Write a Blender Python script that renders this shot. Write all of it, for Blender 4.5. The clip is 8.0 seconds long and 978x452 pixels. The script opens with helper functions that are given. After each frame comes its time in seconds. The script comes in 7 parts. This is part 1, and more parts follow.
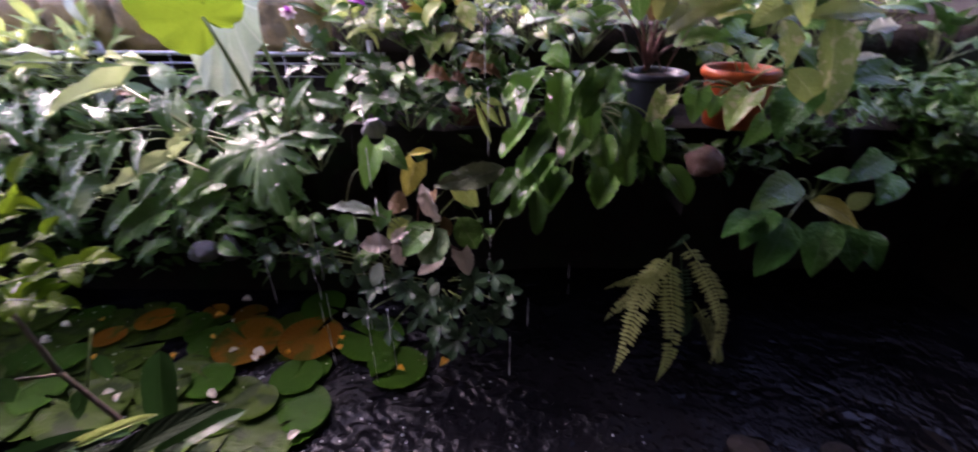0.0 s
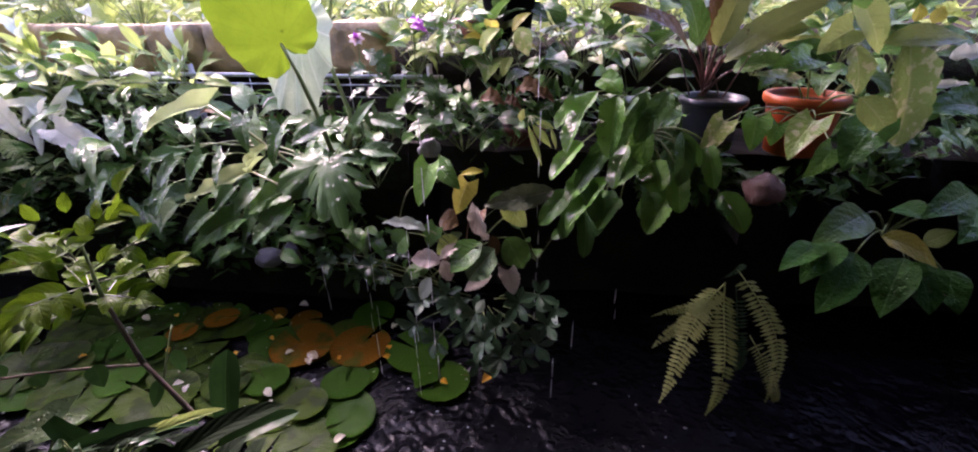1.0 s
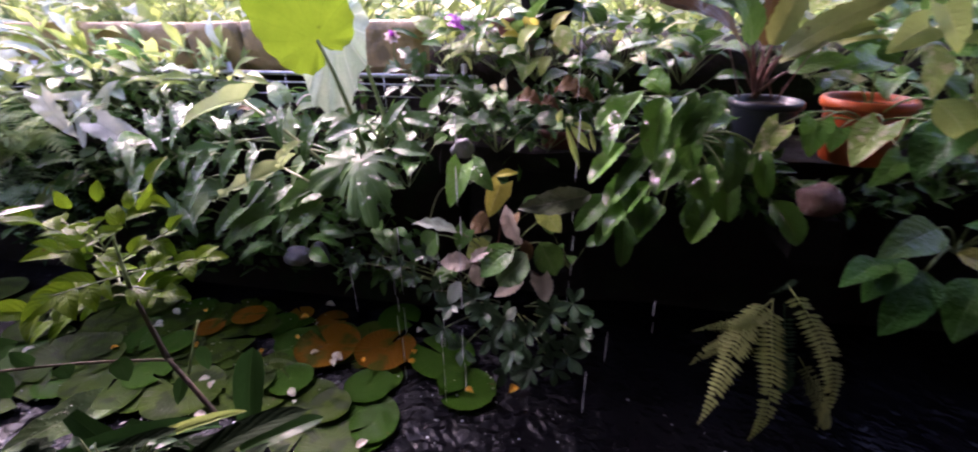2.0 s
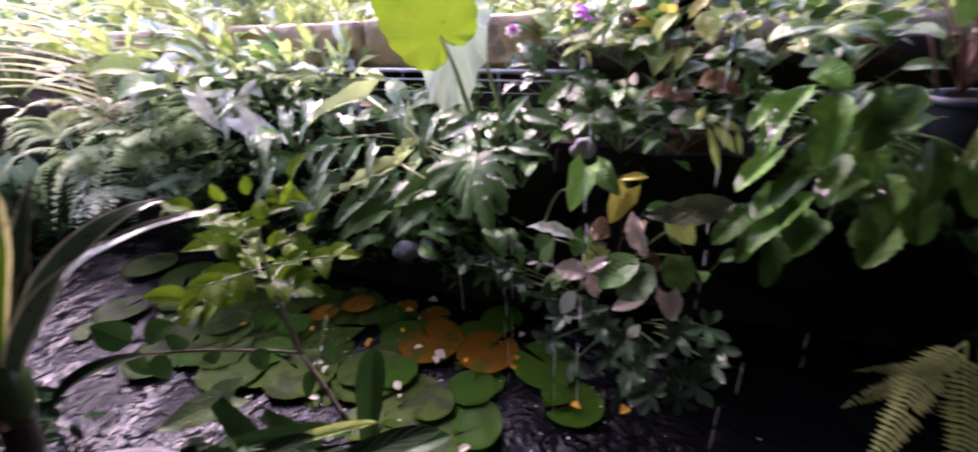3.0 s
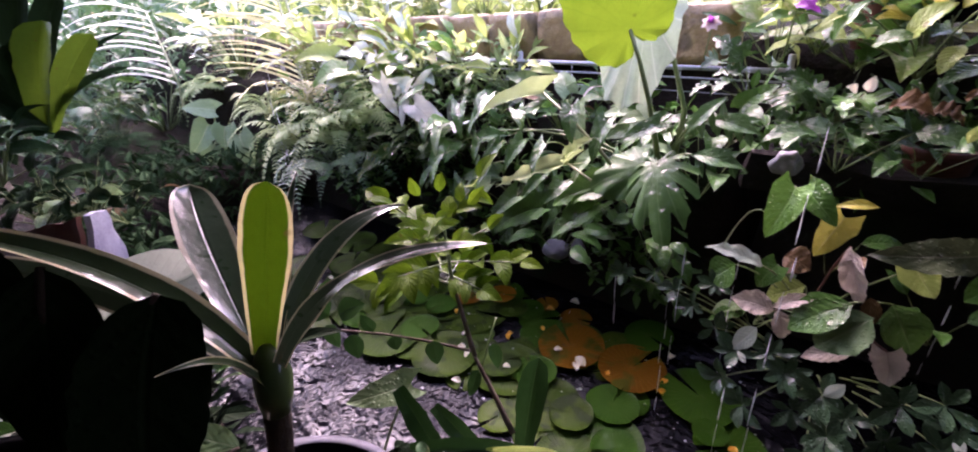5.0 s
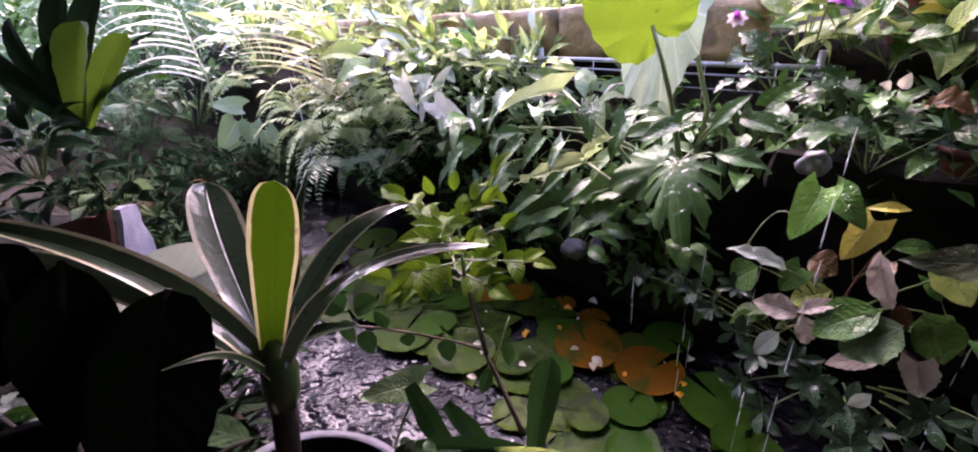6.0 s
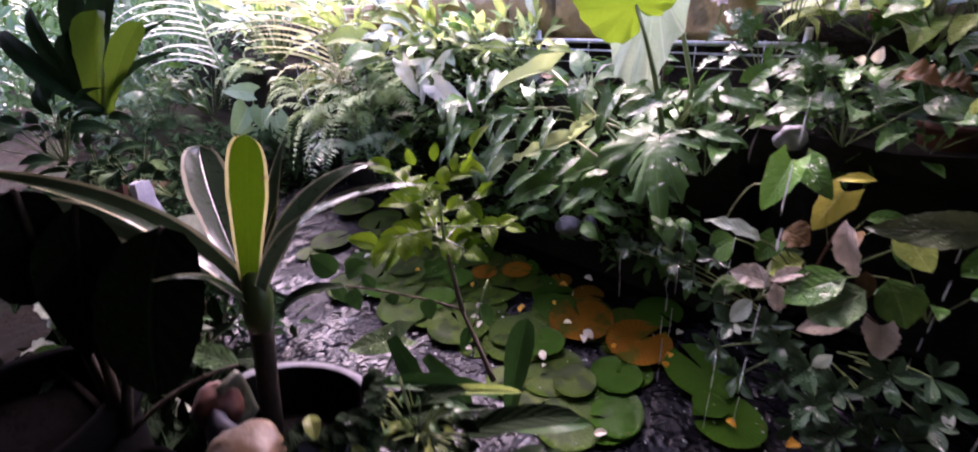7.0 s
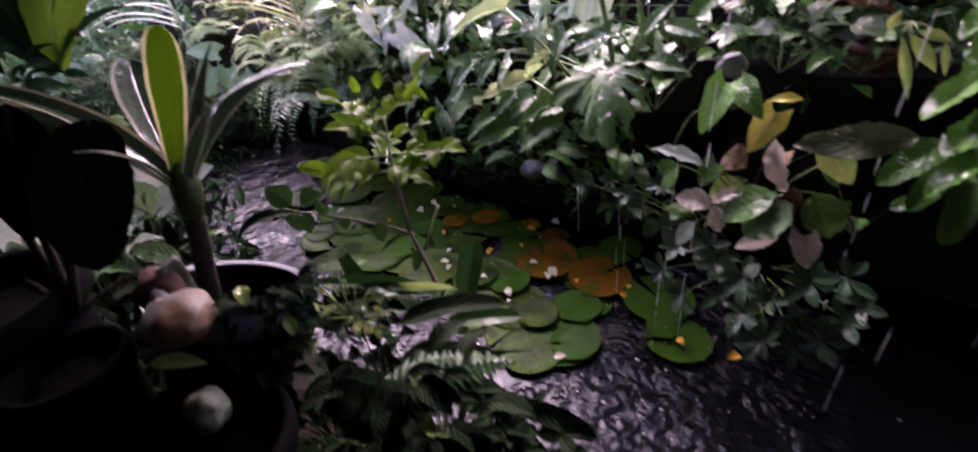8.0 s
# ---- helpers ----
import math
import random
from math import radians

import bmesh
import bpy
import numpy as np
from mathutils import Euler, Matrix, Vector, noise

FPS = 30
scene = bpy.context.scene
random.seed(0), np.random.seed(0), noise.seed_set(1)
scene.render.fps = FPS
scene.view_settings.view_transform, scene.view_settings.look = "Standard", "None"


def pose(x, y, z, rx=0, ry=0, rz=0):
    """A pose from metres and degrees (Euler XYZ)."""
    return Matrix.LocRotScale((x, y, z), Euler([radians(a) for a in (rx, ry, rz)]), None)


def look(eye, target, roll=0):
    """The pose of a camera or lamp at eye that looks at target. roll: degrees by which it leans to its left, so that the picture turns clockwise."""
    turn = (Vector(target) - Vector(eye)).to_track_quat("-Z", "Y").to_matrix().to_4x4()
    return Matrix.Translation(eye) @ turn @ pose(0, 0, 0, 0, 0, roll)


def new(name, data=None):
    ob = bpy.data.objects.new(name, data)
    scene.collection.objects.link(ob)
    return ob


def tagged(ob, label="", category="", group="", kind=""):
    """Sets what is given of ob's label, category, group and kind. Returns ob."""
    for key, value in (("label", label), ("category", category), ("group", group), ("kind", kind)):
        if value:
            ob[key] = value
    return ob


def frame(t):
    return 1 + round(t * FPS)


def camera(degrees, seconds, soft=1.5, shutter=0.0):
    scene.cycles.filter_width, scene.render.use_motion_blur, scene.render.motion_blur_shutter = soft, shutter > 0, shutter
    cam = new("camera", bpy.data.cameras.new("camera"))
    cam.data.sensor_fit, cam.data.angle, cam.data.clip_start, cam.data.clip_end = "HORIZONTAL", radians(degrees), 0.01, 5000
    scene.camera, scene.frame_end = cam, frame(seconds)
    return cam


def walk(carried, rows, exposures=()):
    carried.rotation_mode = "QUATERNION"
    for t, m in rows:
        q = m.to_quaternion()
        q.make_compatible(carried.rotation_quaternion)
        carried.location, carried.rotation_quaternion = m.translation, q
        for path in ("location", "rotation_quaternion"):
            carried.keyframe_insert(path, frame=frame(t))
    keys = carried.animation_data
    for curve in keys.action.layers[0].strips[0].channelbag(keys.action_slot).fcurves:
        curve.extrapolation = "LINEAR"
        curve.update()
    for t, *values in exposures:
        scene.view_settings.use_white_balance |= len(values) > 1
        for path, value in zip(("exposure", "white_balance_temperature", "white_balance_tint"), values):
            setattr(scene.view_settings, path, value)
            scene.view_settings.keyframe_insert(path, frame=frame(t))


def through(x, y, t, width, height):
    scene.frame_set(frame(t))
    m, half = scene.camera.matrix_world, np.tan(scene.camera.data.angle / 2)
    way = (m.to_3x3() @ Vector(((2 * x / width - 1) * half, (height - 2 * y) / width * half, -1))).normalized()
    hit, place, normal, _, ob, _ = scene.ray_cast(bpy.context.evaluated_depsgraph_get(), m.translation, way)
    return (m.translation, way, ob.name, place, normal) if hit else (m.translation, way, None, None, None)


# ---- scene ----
cam = camera(93.8, 8.0, soft=1.9, shutter=0.8)
PATH = [
    (0, (0.045, 0.013, 1.105), (0.006, 1.778, 0.165), -0.3),
    (0.5, (0.051, 0.008, 1.124), (-0.151, 1.778, 0.216), -0.8),
    (1, (0.05, -0.001, 1.124), (-0.205, 1.779, 0.248), -1.0),
    (2.3, (0.001, 0.057, 1.092), (-0.452, 1.814, 0.25), -1.2),
    (2.5, (-0.016, 0.072, 1.092), (-0.55, 1.805, 0.248), -1.8),
    (3, (-0.077, 0.079, 1.086), (-0.796, 1.74, 0.236), -2.9),
    (3.5, (-0.131, 0.08, 1.089), (-1.023, 1.654, 0.236), -3.5),
    (4, (-0.16, 0.08, 1.096), (-1.191, 1.563, 0.237), -3.8),
    (4.5, (-0.189, 0.078, 1.105), (-1.308, 1.49, 0.236), -3.7),
    (6, (-0.181, 0.092, 1.109), (-1.426, 1.389, 0.234), -4.3),
    (6.5, (-0.145, 0.092, 1.106), (-1.408, 1.356, 0.207), -4.7),
    (7, (-0.088, 0.085, 1.099), (-1.365, 1.32, 0.181), -5.3),
    (7.5, (-0.033, 0.078, 1.071), (-1.297, 1.285, 0.099), -6.2),
    (8, (0.018, 0.076, 1.041), (-1.18, 1.289, -0.006), -6.6),
]
walk(cam, [(t, look(eye, target, roll)) for t, eye, target, roll in PATH], [(0, 3.16, 6250, 54), (0.6, 3.26, 6250, 54), (2.5, 3.32, 6250, 54), (4.5, 3.44, 6250, 54), (7, 3.44, 6250, 54), (8, 3.16, 6250, 54)])

# ---- daylight: an overcast sky over an open garden ----
world = bpy.data.worlds.new("overcast_sky")
scene.world = world
world.use_nodes = True
wn = world.node_tree.nodes
sky = wn.new("ShaderNodeTexSky")
sky.sky_type = "NISHITA"
sky.sun_disc = False
sky.sun_elevation = radians(42)
sky.sun_rotation = radians(-47)
sky.dust_density = 3.5
sky.air_density = 1.2
world.node_tree.links.new(sky.outputs[0], wn["Background"].inputs["Color"])
wn["Background"].inputs["Strength"].default_value = 0.15

sun_data = bpy.data.lights.new("sun", "SUN")
sun_data.energy = 0.9
sun_data.angle = radians(40)
sun_data.color = (1.0, 0.97, 0.92)
sun = new("sun", sun_data)
sun.matrix_world = look((-2.6, 2.4, 3.2), (0, 0, 0))


# ---- materials ----
def node_mat(name):
    m = bpy.data.materials.new(name)
    m.use_nodes = True
    nt = m.node_tree
    return m, nt, nt.nodes, nt.nodes["Principled BSDF"], nt.links


def mathn(nt, op, a, b=None, c=None):
    n = nt.nodes.new("ShaderNodeMath")
    n.operation = op
    for i, v in enumerate((a, b, c)):
        if v is None:
            continue
        if isinstance(v, (int, float)):
            n.inputs[i].default_value = v
        else:
            nt.links.new(v, n.inputs[i])
    return n.outputs[0]


def mixc(nt, fac, a, b, blend="MIX"):
    n = nt.nodes.new("ShaderNodeMix")
    n.data_type, n.blend_type = "RGBA", blend
    for sock, v in ((n.inputs[0], fac), (n.inputs[6], a), (n.inputs[7], b)):
        if isinstance(v, (int, float)):
            sock.default_value = v
        elif isinstance(v, tuple):
            sock.default_value = (*v, 1)
        else:
            nt.links.new(v, sock)
    return n.outputs[2]


def noisen(nt, scale, detail=3.0, vec=None, rough=0.55):
    n = nt.nodes.new("ShaderNodeTexNoise")
    n.inputs["Scale"].default_value, n.inputs["Detail"].default_value, n.inputs["Roughness"].default_value = scale, detail, rough
    if vec is not None:
        nt.links.new(vec, n.inputs["Vector"])
    return n.outputs["Fac"]


def rampn(nt, fac, lo, hi):
    n = nt.nodes.new("ShaderNodeMapRange")
    n.inputs[1].default_value, n.inputs[2].default_value = lo, hi
    nt.links.new(fac, n.inputs[0])
    return n.outputs[0]


def bumpn(nt, height, strength, dist, normal=None):
    n = nt.nodes.new("ShaderNodeBump")
    n.inputs["Strength"].default_value, n.inputs["Distance"].default_value = strength, dist
    nt.links.new(height, n.inputs["Height"])
    if normal is not None:
        nt.links.new(normal, n.inputs["Normal"])
    return n.outputs[0]


def leaf_mat(name, ca, cb, vein, rough=0.3, trans=0.3, veins=7, slant=2.0, edge=None, spots=None, gloss=0.45, coat=0.2, patch=45, quilt=1.0, film_rough=0.035, through=False, edge_at=0.80, ribbed=0.0):
    """A wet leaf: two greens that differ leaf by leaf, a pale midrib and side veins, quilting, drops and light through the blade."""
    m, nt, nodes, bs, links = node_mat(name)
    tc = nodes.new("ShaderNodeTexCoord")
    geo = nodes.new("ShaderNodeNewGeometry")
    info = nodes.new("ShaderNodeObjectInfo")
    sep = nodes.new("ShaderNodeSeparateXYZ")
    links.new(tc.outputs["UV"], sep.inputs[0])
    side = mathn(nt, "MULTIPLY", mathn(nt, "ABSOLUTE", mathn(nt, "SUBTRACT", sep.outputs[0], 0.5)), 2.0)
    run = mathn(nt, "SUBTRACT", mathn(nt, "MULTIPLY", sep.outputs[1], veins), mathn(nt, "MULTIPLY", side, slant))
    tri = mathn(nt, "MULTIPLY", mathn(nt, "ABSOLUTE", mathn(nt, "SUBTRACT", mathn(nt, "FRACT", run), 0.5)), 2.0)
    ribs = rampn(nt, tri, 0.9, 1.0)
    mid = rampn(nt, side, 0.09, 0.02)
    lines = mathn(nt, "MAXIMUM", mathn(nt, "MULTIPLY", ribs, 0.5), mid) if veins > 1 else mathn(nt, "MULTIPLY", mid, 0.5)
    big = noisen(nt, 14, 3, geo.outputs["Position"])
    fine = noisen(nt, 90, 4, geo.outputs["Position"])
    col = mixc(nt, mathn(nt, "ADD", mathn(nt, "MULTIPLY", info.outputs["Random"], 0.6), mathn(nt, "MULTIPLY", big, 0.4)), ca, cb)
    col = mixc(nt, mathn(nt, "MULTIPLY", rampn(nt, fine, 0.45, 0.8), 0.16), col, tuple(c * 0.5 for c in ca))
    col = mixc(nt, mathn(nt, "MULTIPLY", lines, 0.45), col, vein)
    if spots:
        col = mixc(nt, rampn(nt, noisen(nt, patch, 2, geo.outputs["Position"]), 0.52, 0.6), col, spots)
    if edge:
        wob = mathn(nt, "ADD", side, mathn(nt, "MULTIPLY", mathn(nt, "SUBTRACT", noisen(nt, 60, 2, geo.outputs["Position"]), 0.5), 0.12))
        col = mixc(nt, rampn(nt, wob, edge_at, edge_at + 0.06), col, edge)
    holes = rampn(nt, noisen(nt, 30, 2, geo.outputs["Position"]), 0.73, 0.77)
    col = mixc(nt, mathn(nt, "MULTIPLY", holes, 0.7), col, (0.10, 0.06, 0.025))
    links.new(col, bs.inputs["Base Color"])
    rr = mathn(nt, "ADD", rough - 0.1, mathn(nt, "MULTIPLY", fine, 0.2))
    bs.inputs["Coat Weight"].default_value = min(1.0, coat * 2.2)
    bs.inputs["Coat IOR"].default_value = 1.36
    bs.inputs["Coat Roughness"].default_value = film_rough
    links.new(rr, bs.inputs["Roughness"])
    bs.inputs["Specular IOR Level"].default_value = gloss * 0.36
    drops = nodes.new("ShaderNodeTexVoronoi")
    drops.inputs["Scale"].default_value = 130
    links.new(geo.outputs["Position"], drops.inputs["Vector"])
    bead = rampn(nt, drops.outputs["Distance"], 0.34, 0.12)
    h = mathn(nt, "SUBTRACT", mathn(nt, "MULTIPLY", tri, -0.5 if veins > 1 else 0.0), mathn(nt, "MULTIPLY", mid, 1.0))
    nb = bumpn(nt, h, 0.35, 0.004)
    nb = bumpn(nt, big, 0.5, 0.014 * quilt, nb)
    nb = bumpn(nt, noisen(nt, 48, 2, geo.outputs["Position"]), 0.4, 0.010 * quilt, nb)
    nb = bumpn(nt, bead, 0.5 if veins > 1 else 0.1, 0.003 * min(1.0, quilt), nb)
    links.new(nb, bs.inputs["Normal"])
    film = bumpn(nt, noisen(nt, 42, 1, geo.outputs["Position"]), 0.9, 0.012 * quilt)
    if ribbed:
        film = bumpn(nt, tri, 0.9, 0.005 * ribbed, film)
    links.new(bumpn(nt, bead, 0.7, 0.003 * min(1.0, quilt), film) if veins > 1 else film, bs.inputs["Coat Normal"])
    tr = nodes.new("ShaderNodeBsdfTranslucent")
    links.new(mixc(nt, 0.12, col, (0.85, 0.92, 0.30), "MIX") if through else col, tr.inputs["Color"])
    links.new(nb, tr.inputs["Normal"])
    mx = nodes.new("ShaderNodeMixShader")
    mx.inputs[0].default_value = trans
    links.new(bs.outputs[0], mx.inputs[1])
    links.new(tr.outputs[0], mx.inputs[2])
    links.new(mx.outputs[0], nodes["Material Output"].inputs["Surface"])
    return m


def ray_mat(name, ca, cb, vein, trans, rough=0.4, through=None, spots=None, coat=0.0):
    """A thin heart leaf: veins that ray out from the stalk and fork, with light through the blade between them."""
    m, nt, nodes, bs, links = node_mat(name)
    tc = nodes.new("ShaderNodeTexCoord")
    geo = nodes.new("ShaderNodeNewGeometry")
    sep = nodes.new("ShaderNodeSeparateXYZ")
    links.new(tc.outputs["UV"], sep.inputs[0])
    big = noisen(nt, 16, 3, geo.outputs["Position"])
    fine = noisen(nt, 120, 4, geo.outputs["Position"])
    wob = mathn(nt, "MULTIPLY", mathn(nt, "SUBTRACT", big, 0.5), 0.25)
    ray = mathn(nt, "ADD", mathn(nt, "MULTIPLY", sep.outputs[0], 18.0), wob)
    tri = mathn(nt, "MULTIPLY", mathn(nt, "ABSOLUTE", mathn(nt, "SUBTRACT", mathn(nt, "FRACT", ray), 0.5)), 2.0)
    main = rampn(nt, tri, 0.86, 1.0)
    net = mathn(nt, "MULTIPLY", mathn(nt, "ABSOLUTE", mathn(nt, "SUBTRACT", mathn(nt, "FRACT", mathn(nt, "ADD", mathn(nt, "MULTIPLY", sep.outputs[1], 9.0), mathn(nt, "MULTIPLY", tri, 1.6))), 0.5)), 2.0)
    lines = mathn(nt, "MAXIMUM", main, mathn(nt, "MULTIPLY", rampn(nt, net, 0.9, 1.0), 0.3))
    col = mixc(nt, rampn(nt, big, 0.3, 0.7), ca, cb)
    col = mixc(nt, mathn(nt, "MULTIPLY", rampn(nt, fine, 0.45, 0.75), 0.25), col, tuple(c * 0.6 for c in ca))
    col = mixc(nt, mathn(nt, "MULTIPLY", lines, 0.38), col, vein)
    if spots:
        col = mixc(nt, mathn(nt, "MULTIPLY", rampn(nt, noisen(nt, 22, 2, geo.outputs["Position"]), 0.70, 0.74), 0.85), col, spots)
    links.new(col, bs.inputs["Base Color"])
    links.new(mathn(nt, "ADD", rough - 0.1, mathn(nt, "MULTIPLY", fine, 0.2)), bs.inputs["Roughness"])
    bs.inputs["Specular IOR Level"].default_value = 0.2
    nb = bumpn(nt, lines, 0.25, 0.003)
    nb = bumpn(nt, big, 0.4, 0.01, nb)
    links.new(nb, bs.inputs["Normal"])
    if coat:
        bs.inputs["Coat Weight"].default_value = coat
        bs.inputs["Coat IOR"].default_value = 1.36
        bs.inputs["Coat Roughness"].default_value = 0.06
        links.new(bumpn(nt, main, 0.7, -0.006, bumpn(nt, noisen(nt, 36, 1, geo.outputs["Position"]), 1.0, 0.016)), bs.inputs["Coat Normal"])
    tr = nodes.new("ShaderNodeBsdfTranslucent")
    links.new(mixc(nt, 0.55, col, through) if through else col, tr.inputs["Color"])
    links.new(nb, tr.inputs["Normal"])
    mx = nodes.new("ShaderNodeMixShader")
    mx.inputs[0].default_value = trans
    links.new(bs.outputs[0], mx.inputs[1])
    links.new(tr.outputs[0], mx.inputs[2])
    links.new(mx.outputs[0], nodes["Material Output"].inputs["Surface"])
    return m


def rough_mat(name, ca, cb, scale=12, rough=0.7, bump=0.6, dist=0.01, third=None, spec=0.5):
    """Stone, soil, clay or bark: two tones at two scales, with stains and relief."""
    m, nt, nodes, bs, links = node_mat(name)
    geo = nodes.new("ShaderNodeNewGeometry")
    info = nodes.new("ShaderNodeObjectInfo")
    big = noisen(nt, scale, 5, geo.outputs["Position"])
    fine = noisen(nt, scale * 9, 5, geo.outputs["Position"], 0.7)
    col = mixc(nt, rampn(nt, big, 0.35, 0.65), ca, cb)
    col = mixc(nt, mathn(nt, "MULTIPLY", rampn(nt, fine, 0.4, 0.7), 0.5), col, tuple(c * 0.4 for c in ca))
    col = mixc(nt, mathn(nt, "MULTIPLY", info.outputs["Random"], 0.35), col, tuple(c * 0.55 for c in cb))
    if third:
        col = mixc(nt, rampn(nt, noisen(nt, scale * 0.6, 4, geo.outputs["Position"]), 0.52, 0.62), col, third)
    links.new(col, bs.inputs["Base Color"])
    links.new(mathn(nt, "ADD", rough - 0.15, mathn(nt, "MULTIPLY", big, 0.3)), bs.inputs["Roughness"])
    bs.inputs["Specular IOR Level"].default_value = spec
    nb = bumpn(nt, big, bump, dist * 2)
    nb = bumpn(nt, fine, bump, dist * 0.35, nb)
    links.new(nb, bs.inputs["Normal"])
    return m


DARK = leaf_mat("leaf_dark_glossy", (0.042, 0.125, 0.022), (0.080, 0.195, 0.034), (0.13, 0.25, 0.07), 0.3, 0.16, 8, coat=0.3)
# Darker copy of the leaf above, with shade on the bank put into it.
DARK_SHADED = leaf_mat("leaf_dark_shaded", (0.020, 0.062, 0.014), (0.040, 0.100, 0.024), (0.07, 0.14, 0.05), 0.36, 0.14, 8, coat=0.22)
MID = leaf_mat("leaf_mid_green", (0.058, 0.150, 0.028), (0.112, 0.230, 0.046), (0.15, 0.25, 0.09), 0.36, 0.28, 7, coat=0.2)
FRESH = leaf_mat("leaf_fresh_green", (0.075, 0.21, 0.03), (0.12, 0.28, 0.045), (0.18, 0.33, 0.1), 0.3, 0.35, 7)
OBLONG = leaf_mat("leaf_oblong_quilted", (0.062, 0.185, 0.024), (0.110, 0.265, 0.036), (0.17, 0.31, 0.07), 0.32, 0.26, 11, 2.6, coat=0.5, quilt=0.8, ribbed=1.0)
LIME = leaf_mat("leaf_lime", (0.23, 0.35, 0.07), (0.35, 0.43, 0.13), (0.42, 0.48, 0.2), 0.42, 0.45, 8, coat=0.1, through=True)
YELLOW = leaf_mat("leaf_yellow", (0.42, 0.40, 0.05), (0.50, 0.46, 0.10), (0.5, 0.48, 0.2), 0.35, 0.36, 7)
PALE = leaf_mat("leaf_pale_green", (0.42, 0.52, 0.40), (0.52, 0.60, 0.48), (0.66, 0.70, 0.60), 0.35, 0.3, 9)
EAR_RAY = ray_mat("ear_backlit", (0.080, 0.145, 0.008), (0.110, 0.180, 0.012), (0.045, 0.095, 0.006), 0.5, through=(0.115, 0.195, 0.008), spots=(0.03, 0.05, 0.005))
EAR_MINT = ray_mat("ear_mint", (0.31, 0.43, 0.30), (0.42, 0.53, 0.38), (0.80, 0.84, 0.72), 0.4)
EAR_LIME = ray_mat("ear_pale_lime", (0.32, 0.42, 0.17), (0.42, 0.51, 0.24), (0.50, 0.57, 0.34), 0.35)
PINK = leaf_mat("leaf_faded_pink", (0.54, 0.46, 0.38), (0.66, 0.58, 0.49), (0.44, 0.34, 0.29), 0.4, 0.25, 6)
WHITE = leaf_mat("leaf_silver", (0.60, 0.64, 0.56), (0.70, 0.73, 0.64), (0.40, 0.47, 0.36), 0.35, 0.6, 7, through=True)
VARI = leaf_mat("leaf_variegated", (0.20, 0.32, 0.06), (0.30, 0.40, 0.12), (0.42, 0.46, 0.2), 0.3, 0.3, 7, spots=(0.48, 0.50, 0.24))
BROWN = leaf_mat("leaf_dead_brown", (0.12, 0.068, 0.026), (0.20, 0.122, 0.052), (0.18, 0.11, 0.05), 0.5, 0.15, 5)
GREY = leaf_mat("leaf_grey_green", (0.12, 0.21, 0.085), (0.20, 0.30, 0.135), (0.30, 0.38, 0.22), 0.3, 0.22, 6, gloss=0.4)
FERN_GOLD = leaf_mat("frond_gold", (0.44, 0.53, 0.15), (0.58, 0.63, 0.22), (0.46, 0.50, 0.24), 0.35, 0.3, 1)
GLOSS = leaf_mat("leaf_mirror_wet", (0.028, 0.110, 0.018), (0.050, 0.160, 0.028), (0.09, 0.21, 0.06), 0.4, 0.12, 6, coat=0.13, gloss=0.2, quilt=1.5)
FERN = leaf_mat("frond_olive", (0.20, 0.26, 0.06), (0.30, 0.34, 0.10), (0.34, 0.36, 0.14), 0.4, 0.3, 1)
FERN_DARK = leaf_mat("frond_green", (0.05, 0.12, 0.05), (0.10, 0.19, 0.08), (0.16, 0.24, 0.12), 0.4, 0.3, 1)
# Paled fern green: the bright haze over the far bank is put into it.
FERN_HAZE = leaf_mat("frond_haze_green", (0.20, 0.32, 0.13), (0.33, 0.46, 0.20), (0.38, 0.48, 0.24), 0.45, 0.45, 1, coat=0.1, through=True)
PALM = leaf_mat("palm_leaflet", (0.58, 0.58, 0.32), (0.70, 0.68, 0.42), (0.46, 0.46, 0.2), 0.35, 0.4, 1, through=True)
# Copies of one strap leaf: sky sheen greyed into the first, dimness into the second.
BANDED_WET = leaf_mat("strap_cream_edged_wet", (0.030, 0.060, 0.028), (0.050, 0.085, 0.045), (0.045, 0.08, 0.04), 0.3, 0.12, 1, edge=(0.46, 0.42, 0.28), coat=1.0, gloss=0.9, quilt=0.3, film_rough=0.16, edge_at=0.80)
BANDED_DIM = leaf_mat("strap_cream_edged_dim", (0.026, 0.050, 0.018), (0.040, 0.068, 0.028), (0.05, 0.08, 0.035), 0.45, 0.1, 1, edge=(0.62, 0.54, 0.32), coat=0.25, gloss=0.35, quilt=0.3, edge_at=0.74)
# Matt dark leaf copy: deep shade at the pond's end is put into colour.
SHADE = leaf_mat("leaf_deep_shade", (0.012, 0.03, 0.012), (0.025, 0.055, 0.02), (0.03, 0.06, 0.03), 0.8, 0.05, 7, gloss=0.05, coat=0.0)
BANDED = leaf_mat("strap_cream_edged", (0.036, 0.080, 0.0015), (0.052, 0.100, 0.002), (0.050, 0.100, 0.002), 0.5, 0.6, 1, edge=(0.50, 0.44, 0.20), coat=0.0, gloss=0.1, quilt=0.2)
STRAP = leaf_mat("strap_green", (0.016, 0.055, 0.012), (0.030, 0.085, 0.020), (0.05, 0.10, 0.03), 0.42, 0.2, 1, gloss=0.3, coat=0.1, quilt=0.3)
